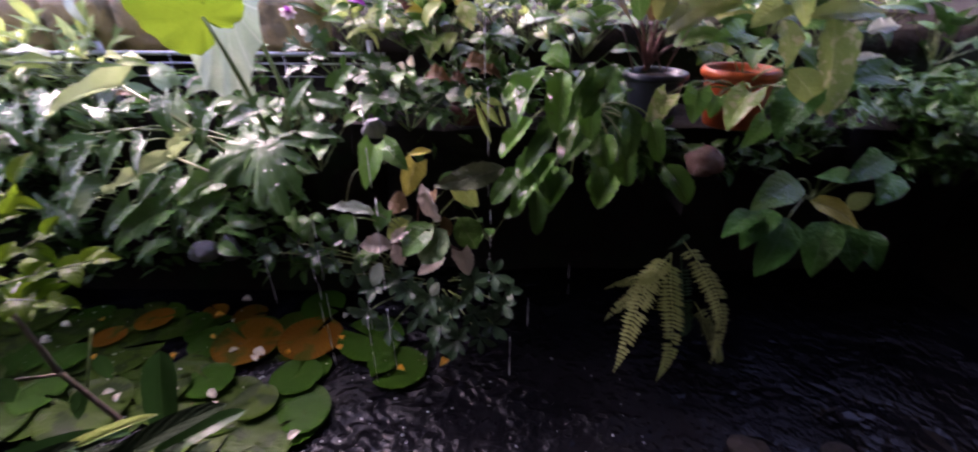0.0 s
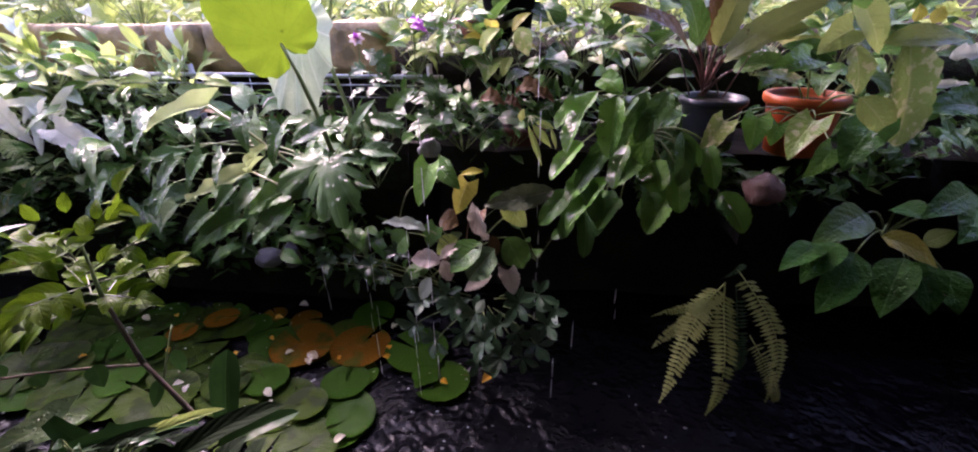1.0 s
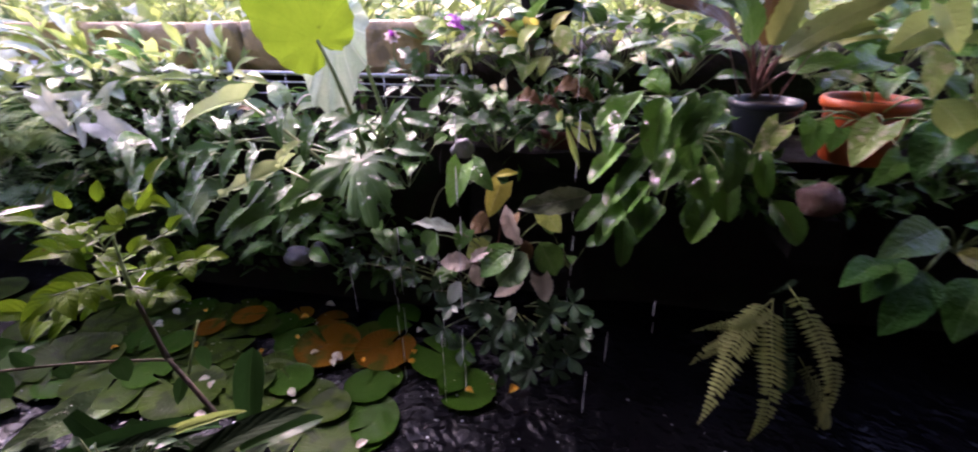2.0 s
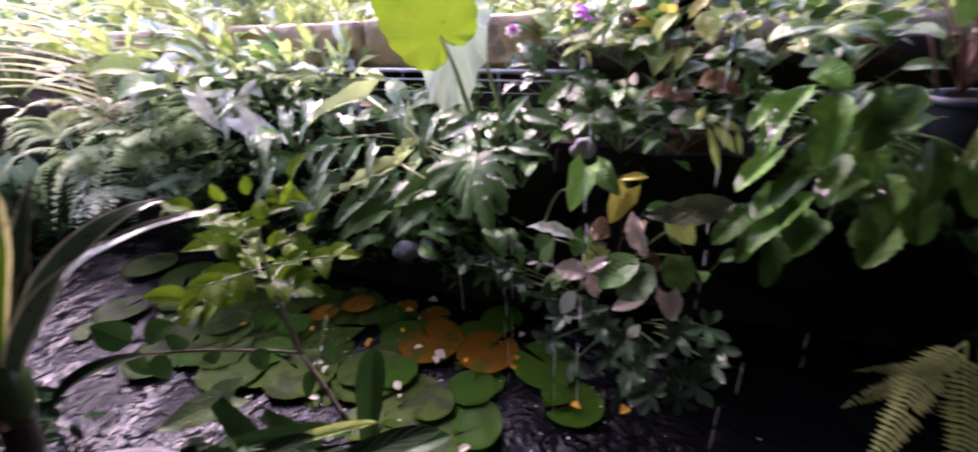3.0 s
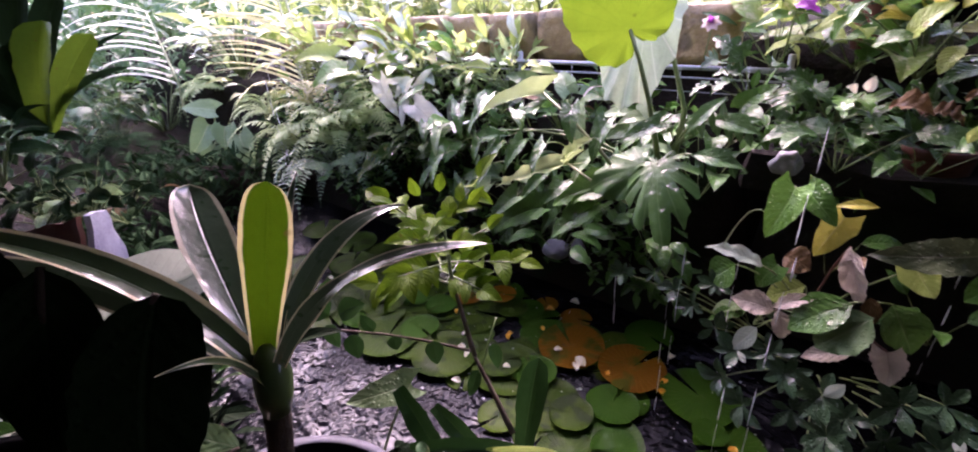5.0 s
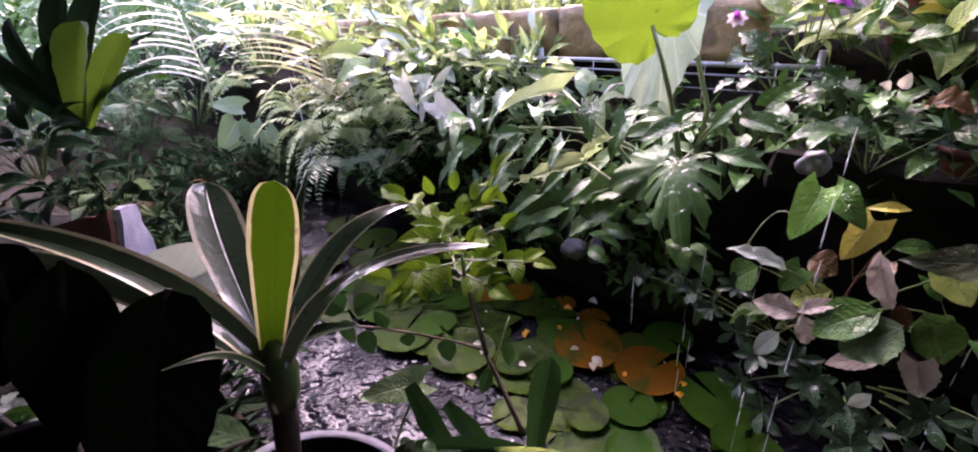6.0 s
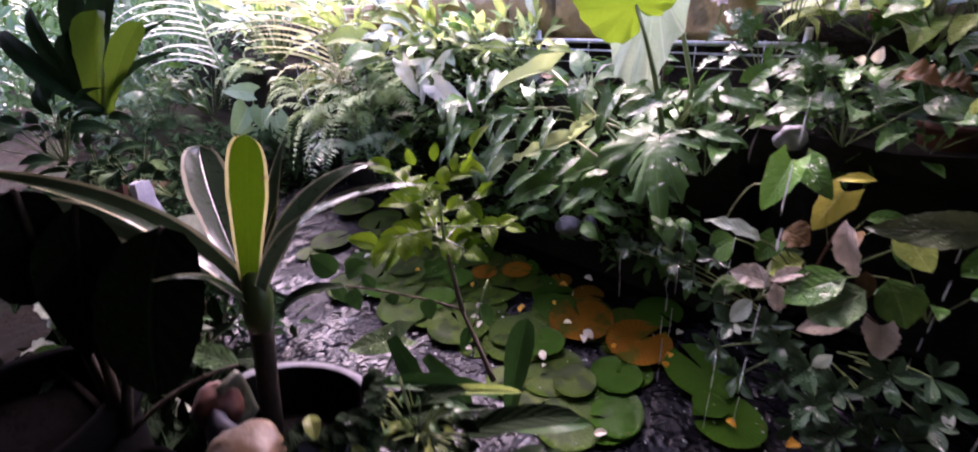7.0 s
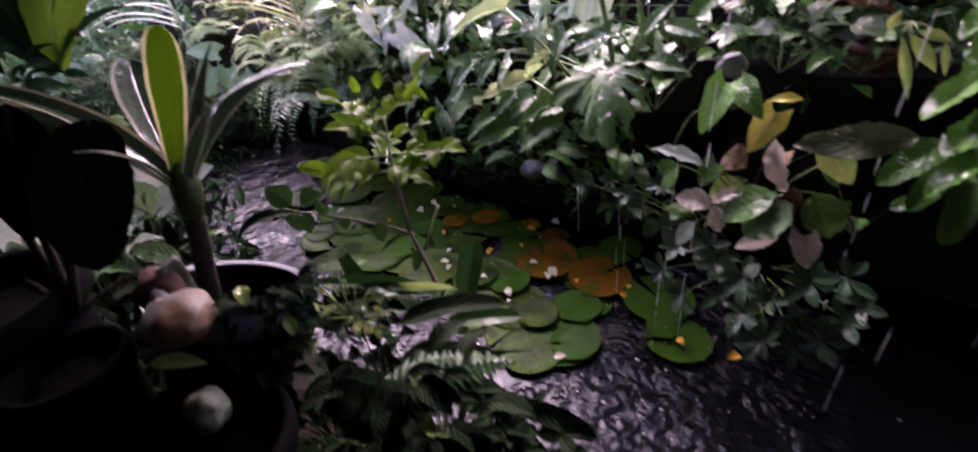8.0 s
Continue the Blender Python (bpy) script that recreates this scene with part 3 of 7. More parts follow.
def frond_mesh(size, material, pairs=26, leaflet=0.16, width=0.03, curl=0.5, seed=0, taper=0.92, sweep=0.35, droop=0.2, shape="blade", stalkr=0.006):
    """A feather leaf 1 long along +Y: an arched rib with leaflets in pairs, each a folded blade."""
    rnd = random.Random(seed)
    bm = bmesh.new()
    uv = bm.loops.layers.uv.new("UVMap")

    def rib(u):
        return Vector((0.03 * math.sin(u * 5 + seed), u * (1 - 0.15 * curl * u), curl * 0.45 * math.sin(u * 2.2) - curl * 0.55 * u * u))

    prev = None
    for i in range(11):
        u = i / 10
        p, d = rib(u), rib(min(1, u + 0.01)) - rib(max(0, u - 0.01))
        rr = stalkr * (1.1 - 0.9 * u)
        ring = [bm.verts.new(p + Vector((rr * math.cos(k * math.tau / 4), 0, rr * math.sin(k * math.tau / 4)))) for k in range(4)]
        if prev:
            for k in range(4):
                bm.faces.new((prev[k], prev[(k + 1) % 4], ring[(k + 1) % 4], ring[k]))
        prev = ring
    for i in range(pairs):
        u = 0.1 + 0.89 * i / (pairs - 1)
        body = (0.72 + 0.28 * min(1, u / 0.3)) * max(0.06, 1 - max(0, (u - 0.3) / 0.7) ** 1.7)
        ll = leaflet * (body * taper + (1 - taper) * (1.0 if u < 0.75 else max(0.2, 1 - (u - 0.75) * 3)))
        for sgn in (-1, 1):
            if rnd.random() < 0.04:
                continue
            l = ll * rnd.uniform(0.85, 1.1)
            d = Vector((sgn, sweep + rnd.uniform(-0.1, 0.1), -droop * rnd.uniform(0.5, 1.4))).normalized()
            b = rib(u)
            n = Vector((-sgn * 0.25, 0, 1)).normalized()
            s = d.cross(n).normalized() * width * 0.5
            sagz = Vector((0, 0, -droop * l * 0.6))
            q = [b - s * 0.4, b + s * 0.4, b + d * l * 0.5 + s, b + d * l * 0.5 - s, b + d * l + sagz]
            mid1 = b + d * l * 0.5 - n * width * 0.12
            vs = [bm.verts.new(x) for x in (*q, mid1)]
            for f, uvs in (((0, 1, 5), ((0.3, 0), (0.7, 0), (0.5, 0.5))), ((1, 2, 5), ((0.7, 0), (0.95, 0.5), (0.5, 0.5))), ((3, 0, 5), ((0.05, 0.5), (0.3, 0), (0.5, 0.5))), ((2, 4, 5), ((0.95, 0.5), (0.5, 1), (0.5, 0.5))), ((4, 3, 5), ((0.5, 1), (0.05, 0.5), (0.5, 0.5)))):
                face = bm.faces.new([vs[k] for k in f])
                for loop, t in zip(face.loops, uvs):
                    loop[uv].uv = t
    return finish(bm, "frond", material, smooth=False)


FRONDS = {}


def frond(plant, base, tip, face, material, **kw):
    key = (material.name, tuple(sorted(kw.items())))
    if key not in FRONDS:
        FRONDS[key] = frond_mesh(1, material, **kw)
    base, tip = Vector(base), Vector(tip)
    s = (tip - base).length
    return child("frond", FRONDS[key], plant, axes_pose(base, tip - base, face) @ Matrix.Diagonal((s, s, s, 1)))


def lathe(profile, material, name, segments=40, wob=0.0, seed=0, caps=True):
    """A turned form from (radius, height) pairs."""
    bm = bmesh.new()
    rings = []
    for r, z in profile:
        ring = []
        for k in range(segments):
            a = k * math.tau / segments
            q = 1 + wob * noise.noise(Vector((math.cos(a) * 1.5 + seed, math.sin(a) * 1.5, z * 12)))
            ring.append(bm.verts.new((r * q * math.cos(a), r * q * math.sin(a), z)))
        rings.append(ring)
    for r, s in zip(rings, rings[1:]):
        for k in range(segments):
            bm.faces.new((r[k], r[(k + 1) % segments], s[(k + 1) % segments], s[k]))
    if caps:
        bm.faces.new(rings[0][::-1])
        bm.faces.new(rings[-1])
    return finish(bm, name, material)


def pot(place, r, h, material, label, soil=True, category="pot", wall=0.12, earth=None, rim=None, fill=1.0):
    """A nursery pot with a rolled rim; place is the middle of its foot."""
    p = thing("plant_pot", place, label, category)
    t = wall * r
    body = child("body", lathe([(r * 0.72, 0), (r * 0.74, h * 0.02), (r * 0.93, h * 0.82), (r * 0.93, h * 0.9), (r * 0.84, h * 0.9), (r * 0.70, h * 0.06), (r * 0.1, h * 0.05)], material, "body"), p)
    child("rim", lathe([(r * 0.935, h * 0.84), (r + t * 0.2, h * 0.845), (r + t * 0.5, h * 0.9), (r + t * 0.4, h * 0.97), (r, h), (r - t, h * 0.985), (r - t * 1.3, h * 0.84)], rim or material, "rim", caps=False), body)
    # Extra ring in the body's colour, added to stand for shade within the rim.
    if rim:
        child("liner", lathe([(r - t * 0.95, h * 0.992), (r - t * 1.12, h * 0.98), (r - t * 1.45, h * 0.84), (r - t * 1.6, h * 0.7)], material, "liner", caps=False), body)
    if soil:
        child("soil", lathe([(r * 0.3, h * 0.5 * fill), (r * 0.85 * fill**0.15, h * 0.80 * fill), (r * 0.8 * fill**0.15, h * 0.86 * fill), (r * 0.45, h * 0.9 * fill), (r * 0.02, h * 0.91 * fill)], earth or SOIL, "soil", 28, 0.08), p)
    return p


def stone(place, size, material, label, seed, name="stone", turn=0, rough=0.18):
    bm = bmesh.new()
    bmesh.ops.create_icosphere(bm, subdivisions=4, radius=0.5)
    for v in bm.verts:
        n = v.co.normalized()
        k = 1 + rough * noise.noise(n * 1.3 + Vector((seed, 0, 0))) * 2 + 0.05 * noise.noise(n * 5 + Vector((0, seed, 0)))
        v.co = v.co * k
        if v.co.z < -0.38:
            v.co.z = -0.38 + (v.co.z + 0.38) * 0.25
    ob = new(name, finish(bm, name, material))
    ob.matrix_basis = pose(*place, 0, 0, turn) @ Matrix.Diagonal((*size, 1))
    return tagged(ob, label, "stone")


def block_mesh(sx, sy, sz, material, name, seed, cut=0.006, rough=0.004):
    """A worn block with chipped, rounded edges."""
    bm = bmesh.new()
    bmesh.ops.create_cube(bm, size=1)
    bmesh.ops.subdivide_edges(bm, edges=bm.edges[:], cuts=4, use_grid_fill=True)
    for v in bm.verts:
        p = Vector((v.co.x * sx, v.co.y * sy, v.co.z * sz))
        near = sum(abs(abs(c) - 0.5) < 1e-4 for c in v.co)
        if near >= 2:
            p *= 1 - cut / max(sx, sy, sz) * near
        p += noise.noise_vector(p * 25 + Vector((seed, 0, 0))) * rough
        v.co = p
    return finish(bm, name, material)


def leaf_cloud(name, label, category, lo, hi, count, size, width, material, seed, kind="stuff", lump=3.0, keep=0.0, flat=0.5):
    """Foliage too fine to count: many small folded blades, in clumps, as one mesh."""
    rnd = np.random.default_rng(seed)
    verts, faces, uvs = [], [], []
    lo, hi = np.array(lo, float), np.array(hi, float)
    made = 0
    while made < count:
        p = lo + rnd.random(3) * (hi - lo)
        if keep and noise.noise(Vector(p * lump)) < keep - 0.25:
            made += 0.15
            continue
        made += 1
        s = size * rnd.uniform(0.6, 1.4)
        m = axes_pose(Vector(p), Vector((rnd.uniform(-1, 1), rnd.uniform(-1, 0.6), rnd.uniform(-0.7, 0.9))), Vector((rnd.uniform(-1, 1) * flat, rnd.uniform(-1, 0.4) * flat, 0.8)))
        k = len(verts)
        for x, y, z in ((0, 0, 0), (-0.42, 0.35, 0.06), (0.42, 0.35, 0.06), (0, 0.4, 0), (-0.3, 0.7, 0.0), (0.3, 0.7, 0.0), (0, 1, -0.1)):
            verts.append(m @ Vector((x * s * width, y * s, z * s)))
        faces += [(k, k + 3, k + 1), (k, k + 2, k + 3), (k + 1, k + 3, k + 6, k + 4), (k + 3, k + 2, k + 5, k + 6)]
    me = bpy.data.meshes.new(name)
    me.from_pydata(verts, [], faces)
    lay = me.uv_layers.new(name="UVMap")
    flatuv = ((0.5, 0), (0.05, 0.35), (0.95, 0.35), (0.5, 0.4), (0.1, 0.7), (0.9, 0.7), (0.5, 1))
    data = np.array([flatuv[l.vertex_index % 7] for l in me.loops], float).ravel()
    lay.data.foreach_set("uv", data)
    me.materials.append(material)
    return tagged(new(name, me), label, category, kind=kind)


# ---- the setting ----
def ss(a, b, v):
    t = min(1, max(0, (v - a) / (b - a)))
    return t * t * (3 - 2 * t)


def lerp(a, b, t):
    return a + (b - a) * t


def ground_height(x, y):
    """A pond basin between a near bank, a planted far bank and low ground at its far end."""
    edge = lerp(0.20, 0.27, ss(-0.75, -0.55, x))
    near = lerp(0.50, -0.35, ss(edge, edge + 0.07, y + 0.012 * math.sin(x * 9)))
    steep = ss(-0.55, -0.25, x)
    far = lerp(lerp(-0.35, 0.72, ss(1.44, 1.66, y)), lerp(-0.35, 0.72, ss(1.74, 1.80, y)), steep)
    far += 0.24 * ss(1.70, 1.86, y)
    left = lerp(0.22, -0.35, ss(-3.35, -2.95, x))
    right = lerp(-0.35, 0.6, ss(1.75, 1.95, x))
    h = max(near, far, left, right)
    return h + 0.03 * noise.noise(Vector((x * 3, y * 3, 0))) + 0.25 * ss(4, 30, math.hypot(x, y)) * noise.noise(Vector((x * 0.1, y * 0.1, 3)))


def ground():
    xs = [-80, -40, -20, -12, -8, -6, -5, -4.5] + [-4 + 0.06 * i for i in range(110)] + [2.7, 3.2, 4, 6, 10, 20, 40, 80]
    ys = [-80, -40, -20, -10, -5, -3, -2, -1.4, -0.8] + [-0.4 + 0.05 * i for i in range(54)] + [2.5, 3, 4, 6, 9, 14, 25, 45, 80]
    verts = [(x, y, ground_height(x, y)) for y in ys for x in xs]
    w = len(xs)
    faces = [(j * w + i, j * w + i + 1, (j + 1) * w + i + 1, (j + 1) * w + i) for j in range(len(ys) - 1) for i in range(w - 1)]
    me = bpy.data.meshes.new("ground")
    me.from_pydata(verts, [], faces)
    me.materials.append(SOIL)
    me.polygons.foreach_set("use_smooth", [True] * len(me.polygons))
    return tagged(new("ground", me), "dark wet garden soil falling to a pond", "ground", kind="structure")


ground()


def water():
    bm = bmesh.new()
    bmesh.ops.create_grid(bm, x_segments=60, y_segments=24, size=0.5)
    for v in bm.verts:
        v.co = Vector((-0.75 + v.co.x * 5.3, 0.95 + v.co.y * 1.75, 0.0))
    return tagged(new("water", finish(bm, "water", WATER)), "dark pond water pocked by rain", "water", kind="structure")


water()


def slab(name, lo, hi, material, label, category, cuts=6, rough=0.01):
    bm = bmesh.new()
    bmesh.ops.create_cube(bm, size=1)
    bmesh.ops.subdivide_edges(bm, edges=bm.edges[:], cuts=cuts, use_grid_fill=True)
    lo, hi = Vector(map(min, lo, hi)), Vector(map(max, lo, hi))
    for v in bm.verts:
        p = Vector([(lo[k] + hi[k]) / 2 + v.co[k] * (hi[k] - lo[k]) for k in range(3)])
        v.co = p + noise.noise_vector(p * 6) * rough
    return tagged(new(name, finish(bm, name, material, smooth=False)), label, category, kind="structure")


# Unseen walls and roofs, sized and placed to keep light off the banks.
slab("wall_south", (-6, -1.6, -0.2), (3.2, -1.4, 1.6), SLAB_DARK, "unseen dark wall behind the terrace, added to hold back light", "wall", 2, 0)
slab("wall_east", (2.1, -1.4, -0.2), (2.3, 3.4, 1.6), SLAB_DARK, "unseen dark wall at the side, added to hold back light", "wall", 2, 0)
slab("ceiling", (-3.5, -1.6, 1.55), (2.6, 1.02, 1.65), SLAB_DARK, "unseen eaves over the near bank, sized to shade it", "ceiling", 2, 0)
slab("roof_side", (-0.42, 1.022, 1.55), (1.15, 1.86, 1.65), SLAB_DARK, "unseen slab over the side bank, added to block the sky", "roof", 2, 0)
slab("ledge", (-0.42, 1.42, 0.62), (1.9, 1.80, 0.70), SHELF, "stone ledge over the water, darkened for shade", "ledge", 14, 0.045)
slab("ledge_wall", (-0.40, 1.70, -0.3), (1.95, 1.78, 0.66), ROCK, "wet rock face coloured near black for the shade under the ledge", "wall", 9, 0.03)

# edging blocks in a row behind the rail
edging = tagged(new("edging"), "row of weathered brown edging blocks", "edging", kind="structure")
edging.location = (0, 1.78, 0.98)
for i in range(11):
    bw = 0.25 + 0.02 * math.sin(i * 3.1)
    ob = new("block", block_mesh(0.245, 0.07, 0.19, BLOCK, "block", i))
    ob.parent = edging
    ob.matrix_basis = pose(-3.2 + 0.252 * i, 0.008 * math.sin(i * 2.3), 0.004 * math.sin(i * 5), 0, 0, 1.2 * math.sin(i * 1.7))

# galvanised rail with wires in front of the blocks
rail = thing("garden_rail", (-1.6, 1.68, 0.7), "pale galvanised garden rail with thin mesh wires", "rail")
child("bar", tube([(-3.6, 1.68, 0.895), (-2.2, 1.68, 0.896), (-1.2, 1.68, 0.894), (-0.35, 1.68, 0.885)], [0.008] * 4, METAL, "bar"), rail, Matrix())
child("bar", tube([(-3.6, 1.675, 0.862), (-2.2, 1.675, 0.866), (-1.2, 1.675, 0.862), (-0.35, 1.675, 0.855)], [0.003] * 4, METAL, "bar"), rail, Matrix())
child("bar", tube([(-3.6, 1.675, 0.82), (-2.2, 1.675, 0.822), (-1.2, 1.675, 0.818), (-0.35, 1.675, 0.812)], [0.0015] * 4, METAL, "bar"), rail, Matrix())
wire = tube([(0, 0, 0), (0, 0, 0.2)], [0.0013] * 2, METAL, "wire")
for i in range(16):
    child("wire", wire, rail, Matrix.Translation((-3.5 + 0.20 * i, 1.672, 0.70)))
for x in (-3.3, -2.3, -1.35, -0.8, -0.4):
    child("post", tube([(x, 1.69, 0.55), (x, 1.69, 0.93)], [0.011, 0.011], BARK if x == -0.8 else METAL, "post"), rail, Matrix())


# ---- the planted far bank ----
# elephant ear
crown = (-0.708, 1.390, 0.704)
ear = thing("elephant_ear", crown, "tall elephant ear with a backlit yellow-green leaf and a pale one", "plant")
ear_blade(ear, (-0.711, 1.279, 1.030), (-0.885, 1.235, 1.267), 0.265, (0.22, -1, 0.10), EAR_RAY, 0.16, 0.014, 1, "yellow-green leaf with light behind it")
child("stem", tube([(-0.585, 1.250, 0.66), (-0.610, 1.258, 0.76), (-0.640, 1.266, 0.86), (-0.675, 1.274, 0.95), (-0.711, 1.281, 1.031)], [0.0085, 0.0075, 0.0065, 0.0055, 0.0045], STEM), ear, Matrix())
ear_blade(ear, (-0.735, 1.440, 1.078), (-0.765, 1.285, 0.738), 0.225, (-0.15, -1, 0.25), EAR_MINT, 0.14, 0.030, 4, "large pale mint leaf with a wavy edge", blunt=0.26)
child("stem", tube([(-0.575, 1.300, 0.66), (-0.580, 1.370, 0.82), (-0.660, 1.440, 0.98), (-0.735, 1.442, 1.076)], [0.008, 0.007, 0.006, 0.004], STEM), ear, Matrix())
leaf(ear, "heart", EAR_LIME, (-0.915, 1.188, 0.876), (-1.198, 1.238, 0.775), 0.080, (0.15, -0.60, 0.75), 0.07, 0.5, 0.034, 0, label="pale lime leaf held on its side with a wavy edge")
child("stem", tube([(-0.640, 1.210, 0.63), (-0.740, 1.200, 0.735), (-0.830, 1.192, 0.815), (-0.915, 1.188, 0.878)], [0.0055, 0.005, 0.0045, 0.0035], STEM_PALE), ear, Matrix())
leaf(ear, "heart", EAR_LIME, (-0.824, 1.174, 0.690), (-1.075, 1.150, 0.575), 0.062, (0.2, -0.6, 0.75), 0.03, 0.4, 0.09, 1, label="narrow pale leaf curled at its edges")
leaf(ear, "ovate", EAR_LIME, (-0.835, 1.172, 0.690), (-0.748, 1.175, 0.772), 0.045, (-0.4, -0.6, 0.6), 0.06, 0.4, 0.06, 2)
child("stem", tube([(-0.640, 1.190, 0.60), (-0.720, 1.180, 0.635), (-0.824, 1.174, 0.690)], [0.0045, 0.004, 0.003], STEM_PALE), ear, Matrix())
leaf(ear, "heart", EAR_MINT, (-0.680, 1.400, 0.803), (-0.740, 1.390, 0.713), 0.095, CAMSIDE, 0.1, 0.1, 0.05, 2)

# split-leaf philodendron
c = (-0.627, 1.320, 0.643)
mons = thing("split_leaf_philodendron", c, "glossy split-leaf philodendron with wet deeply lobed leaves", "plant")
SPLIT_RAY = ray_mat("leaf_split_rain", (0.036, 0.110, 0.020), (0.062, 0.150, 0.032), (0.16, 0.27, 0.10), 0.12, 0.5, coat=0.5)
SPLITTED = leaf_mat("leaf_split_glossy", (0.050, 0.135, 0.034), (0.085, 0.185, 0.055), (0.16, 0.26, 0.11), 0.32, 0.15, 6, coat=0.24)
SPLIT = (
    ((-0.565, 1.165, 0.742), (-0.500, 1.030, 0.628), 0.225),
    ((-0.610, 1.190, 0.712), (-0.742, 1.130, 0.668), 0.150),
    ((-0.508, 1.240, 0.741), (-0.380, 1.220, 0.731), 0.112),
    ((-0.491, 1.300, 0.818), (-0.370, 1.270, 0.800), 0.109),
    ((-0.464, 1.300, 0.873), (-0.543, 1.270, 0.779), 0.091),
    ((-0.738, 1.240, 0.617), (-0.891, 1.200, 0.533), 0.113),
    ((-0.747, 1.200, 0.571), (-0.854, 1.170, 0.440), 0.101),
    ((-0.942, 1.220, 0.511), (-1.128, 1.190, 0.380), 0.112),
    ((-1.170, 1.360, 0.682), (-1.334, 1.330, 0.644), 0.123),
    ((-1.542, 1.400, 0.568), (-1.720, 1.370, 0.507), 0.115),
)
for i, (b, t, w) in enumerate(SPLIT):
    if i == 0:
        ear_blade(mons, (-0.560, 1.150, 0.738), (-0.505, 1.000, 0.658), 0.160, (-0.14, -0.58, 0.80), SPLIT_RAY, 0.40, 0.03, 2, "broad split leaf shining with rain", lobes=13)
        stalk(mons, c, (-0.560, 1.150, 0.738), 0.004, STEM)
        continue
    if i == 1:
        ear_blade(mons, (-0.610, 1.190, 0.712), (-0.742, 1.130, 0.668), 0.150, (-0.15, -0.78, 0.60), SPLIT_RAY, 0.30, 0.045, 5, "ruffled leaf shining with rain")
        stalk(mons, c, (-0.610, 1.190, 0.712), 0.0035, STEM)
        continue
    if i in (2, 3, 4, 8):
        face = (0.05 * (i % 3 - 1), -0.7, 0.68)
        frond(mons, b, t, face, SPLITTED, pairs=5, leaflet=0.46, width=0.17, curl=0.35, seed=i, droop=0.25, sweep=0.75, taper=0.75, stalkr=0.014)
        leaf(mons, "lance", SPLITTED, Vector(b) + Vector((0, -0.004, 0.004)), t, w * 0.42, face, 0.1, 0.2, 0.02, i % 4, c, STEM, thick=0.0035, name="leaf_blade")
        continue
    leaf(mons, "heart", MID if i == 5 else DARK, b, t, w, (0.05 * (i % 3 - 1), -0.72, 0.66), 0.1, 0.2, 0.03, i % 4, c, STEM, thick=0.0035)

# arrowhead vine, its wet leaves hanging in tiers down the shaded bank
ARROWHEAD = leaf_mat("leaf_arrowhead_wet", (0.036, 0.105, 0.024), (0.070, 0.160, 0.040), (0.12, 0.22, 0.08), 0.28, 0.15, 7, coat=0.4)
arrow = thing("arrowhead_vine", (-0.85, 1.36, 0.55), "arrowhead vine with dark wet leaves hanging down the bank", "plant")
rs = random.Random(63)
for k in range(34):
    u = (k % 9) / 8
    b = Vector((-1.45 + 0.86 * u + rs.uniform(-0.06, 0.06), 1.24 + rs.uniform(-0.05, 0.06), 0.82 - 0.10 * (k // 9) + rs.uniform(-0.03, 0.03)))
    s0 = rs.uniform(0.085, 0.135)
    d = Vector((rs.uniform(-0.6, 0.45), -0.40, rs.uniform(-0.85, -0.25))).normalized()
    leaf(arrow, "arrow" if k % 3 else "heart", ARROWHEAD if k % 5 else GREY, b, b + d * s0, s0 * rs.uniform(0.55, 0.75), (rs.uniform(-0.35, 0.25), -0.50, 0.80), 0.10, 0.16, 0.02, k % 4, b + Vector((rs.uniform(-0.06, 0.06), 0.12, rs.uniform(-0.10, -0.02))), STEM, thick=0.002)

# heart-leaf vine with a yellow leaf
c = (-0.286, 1.260, 0.643)
vine = thing("heart_leaf_vine", c, "heart-leaf vine with wet green leaves and one turned yellow", "plant")
leaf(vine, "heart", FRESH, (-0.273, 1.140, 0.737), (-0.303, 1.110, 0.626), 0.091, (-0.35, -0.9, 0.45), 0.08, 0.1, 0.02, 0, c)
leaf(vine, "heart", DARK, (-0.257, 1.160, 0.731), (-0.189, 1.130, 0.673), 0.074, (0.3, -0.8, 0.5), 0.12, 0.1, 0.02, 1, c)
leaf(vine, "heart", YELLOW, (-0.181, 1.200, 0.668), (-0.214, 1.180, 0.575), 0.078, (0.2, -1, 0.3), 0.05, 0.12, 0.02, 2, c, label="leaf turned yellow")
leaf(vine, "lance", YELLOW, (-0.132, 1.190, 0.705), (-0.203, 1.190, 0.692), 0.023, CAMSIDE, 0.1, 0.2, 0.02, 2)
stalk(vine, (-0.394, 1.200, 0.543), (-0.318, 1.180, 0.653), 0.0018, STEM_PALE, 0.3)

# faded pink-leaved plant over the water
c = (-0.200, 1.200, 0.402)
MOTTLE = leaf_mat("leaf_mottled_dim", (0.06, 0.085, 0.035), (0.12, 0.135, 0.08), (0.14, 0.15, 0.10), 0.4, 0.15, 7, coat=0.3)
pinkp = thing("faded_begonia", c, "straggling begonia with faded pink, dark green and yellow wet leaves", "plant")
leaf(pinkp, "heart", PINK, (-0.056, 1.090, 0.452), (-0.040, 1.090, 0.372), 0.068, (-0.1, -0.95, 0.3), 0.06, 0.1, 0.03, 0, c, STEM_RED, label="hanging faded pink leaf")
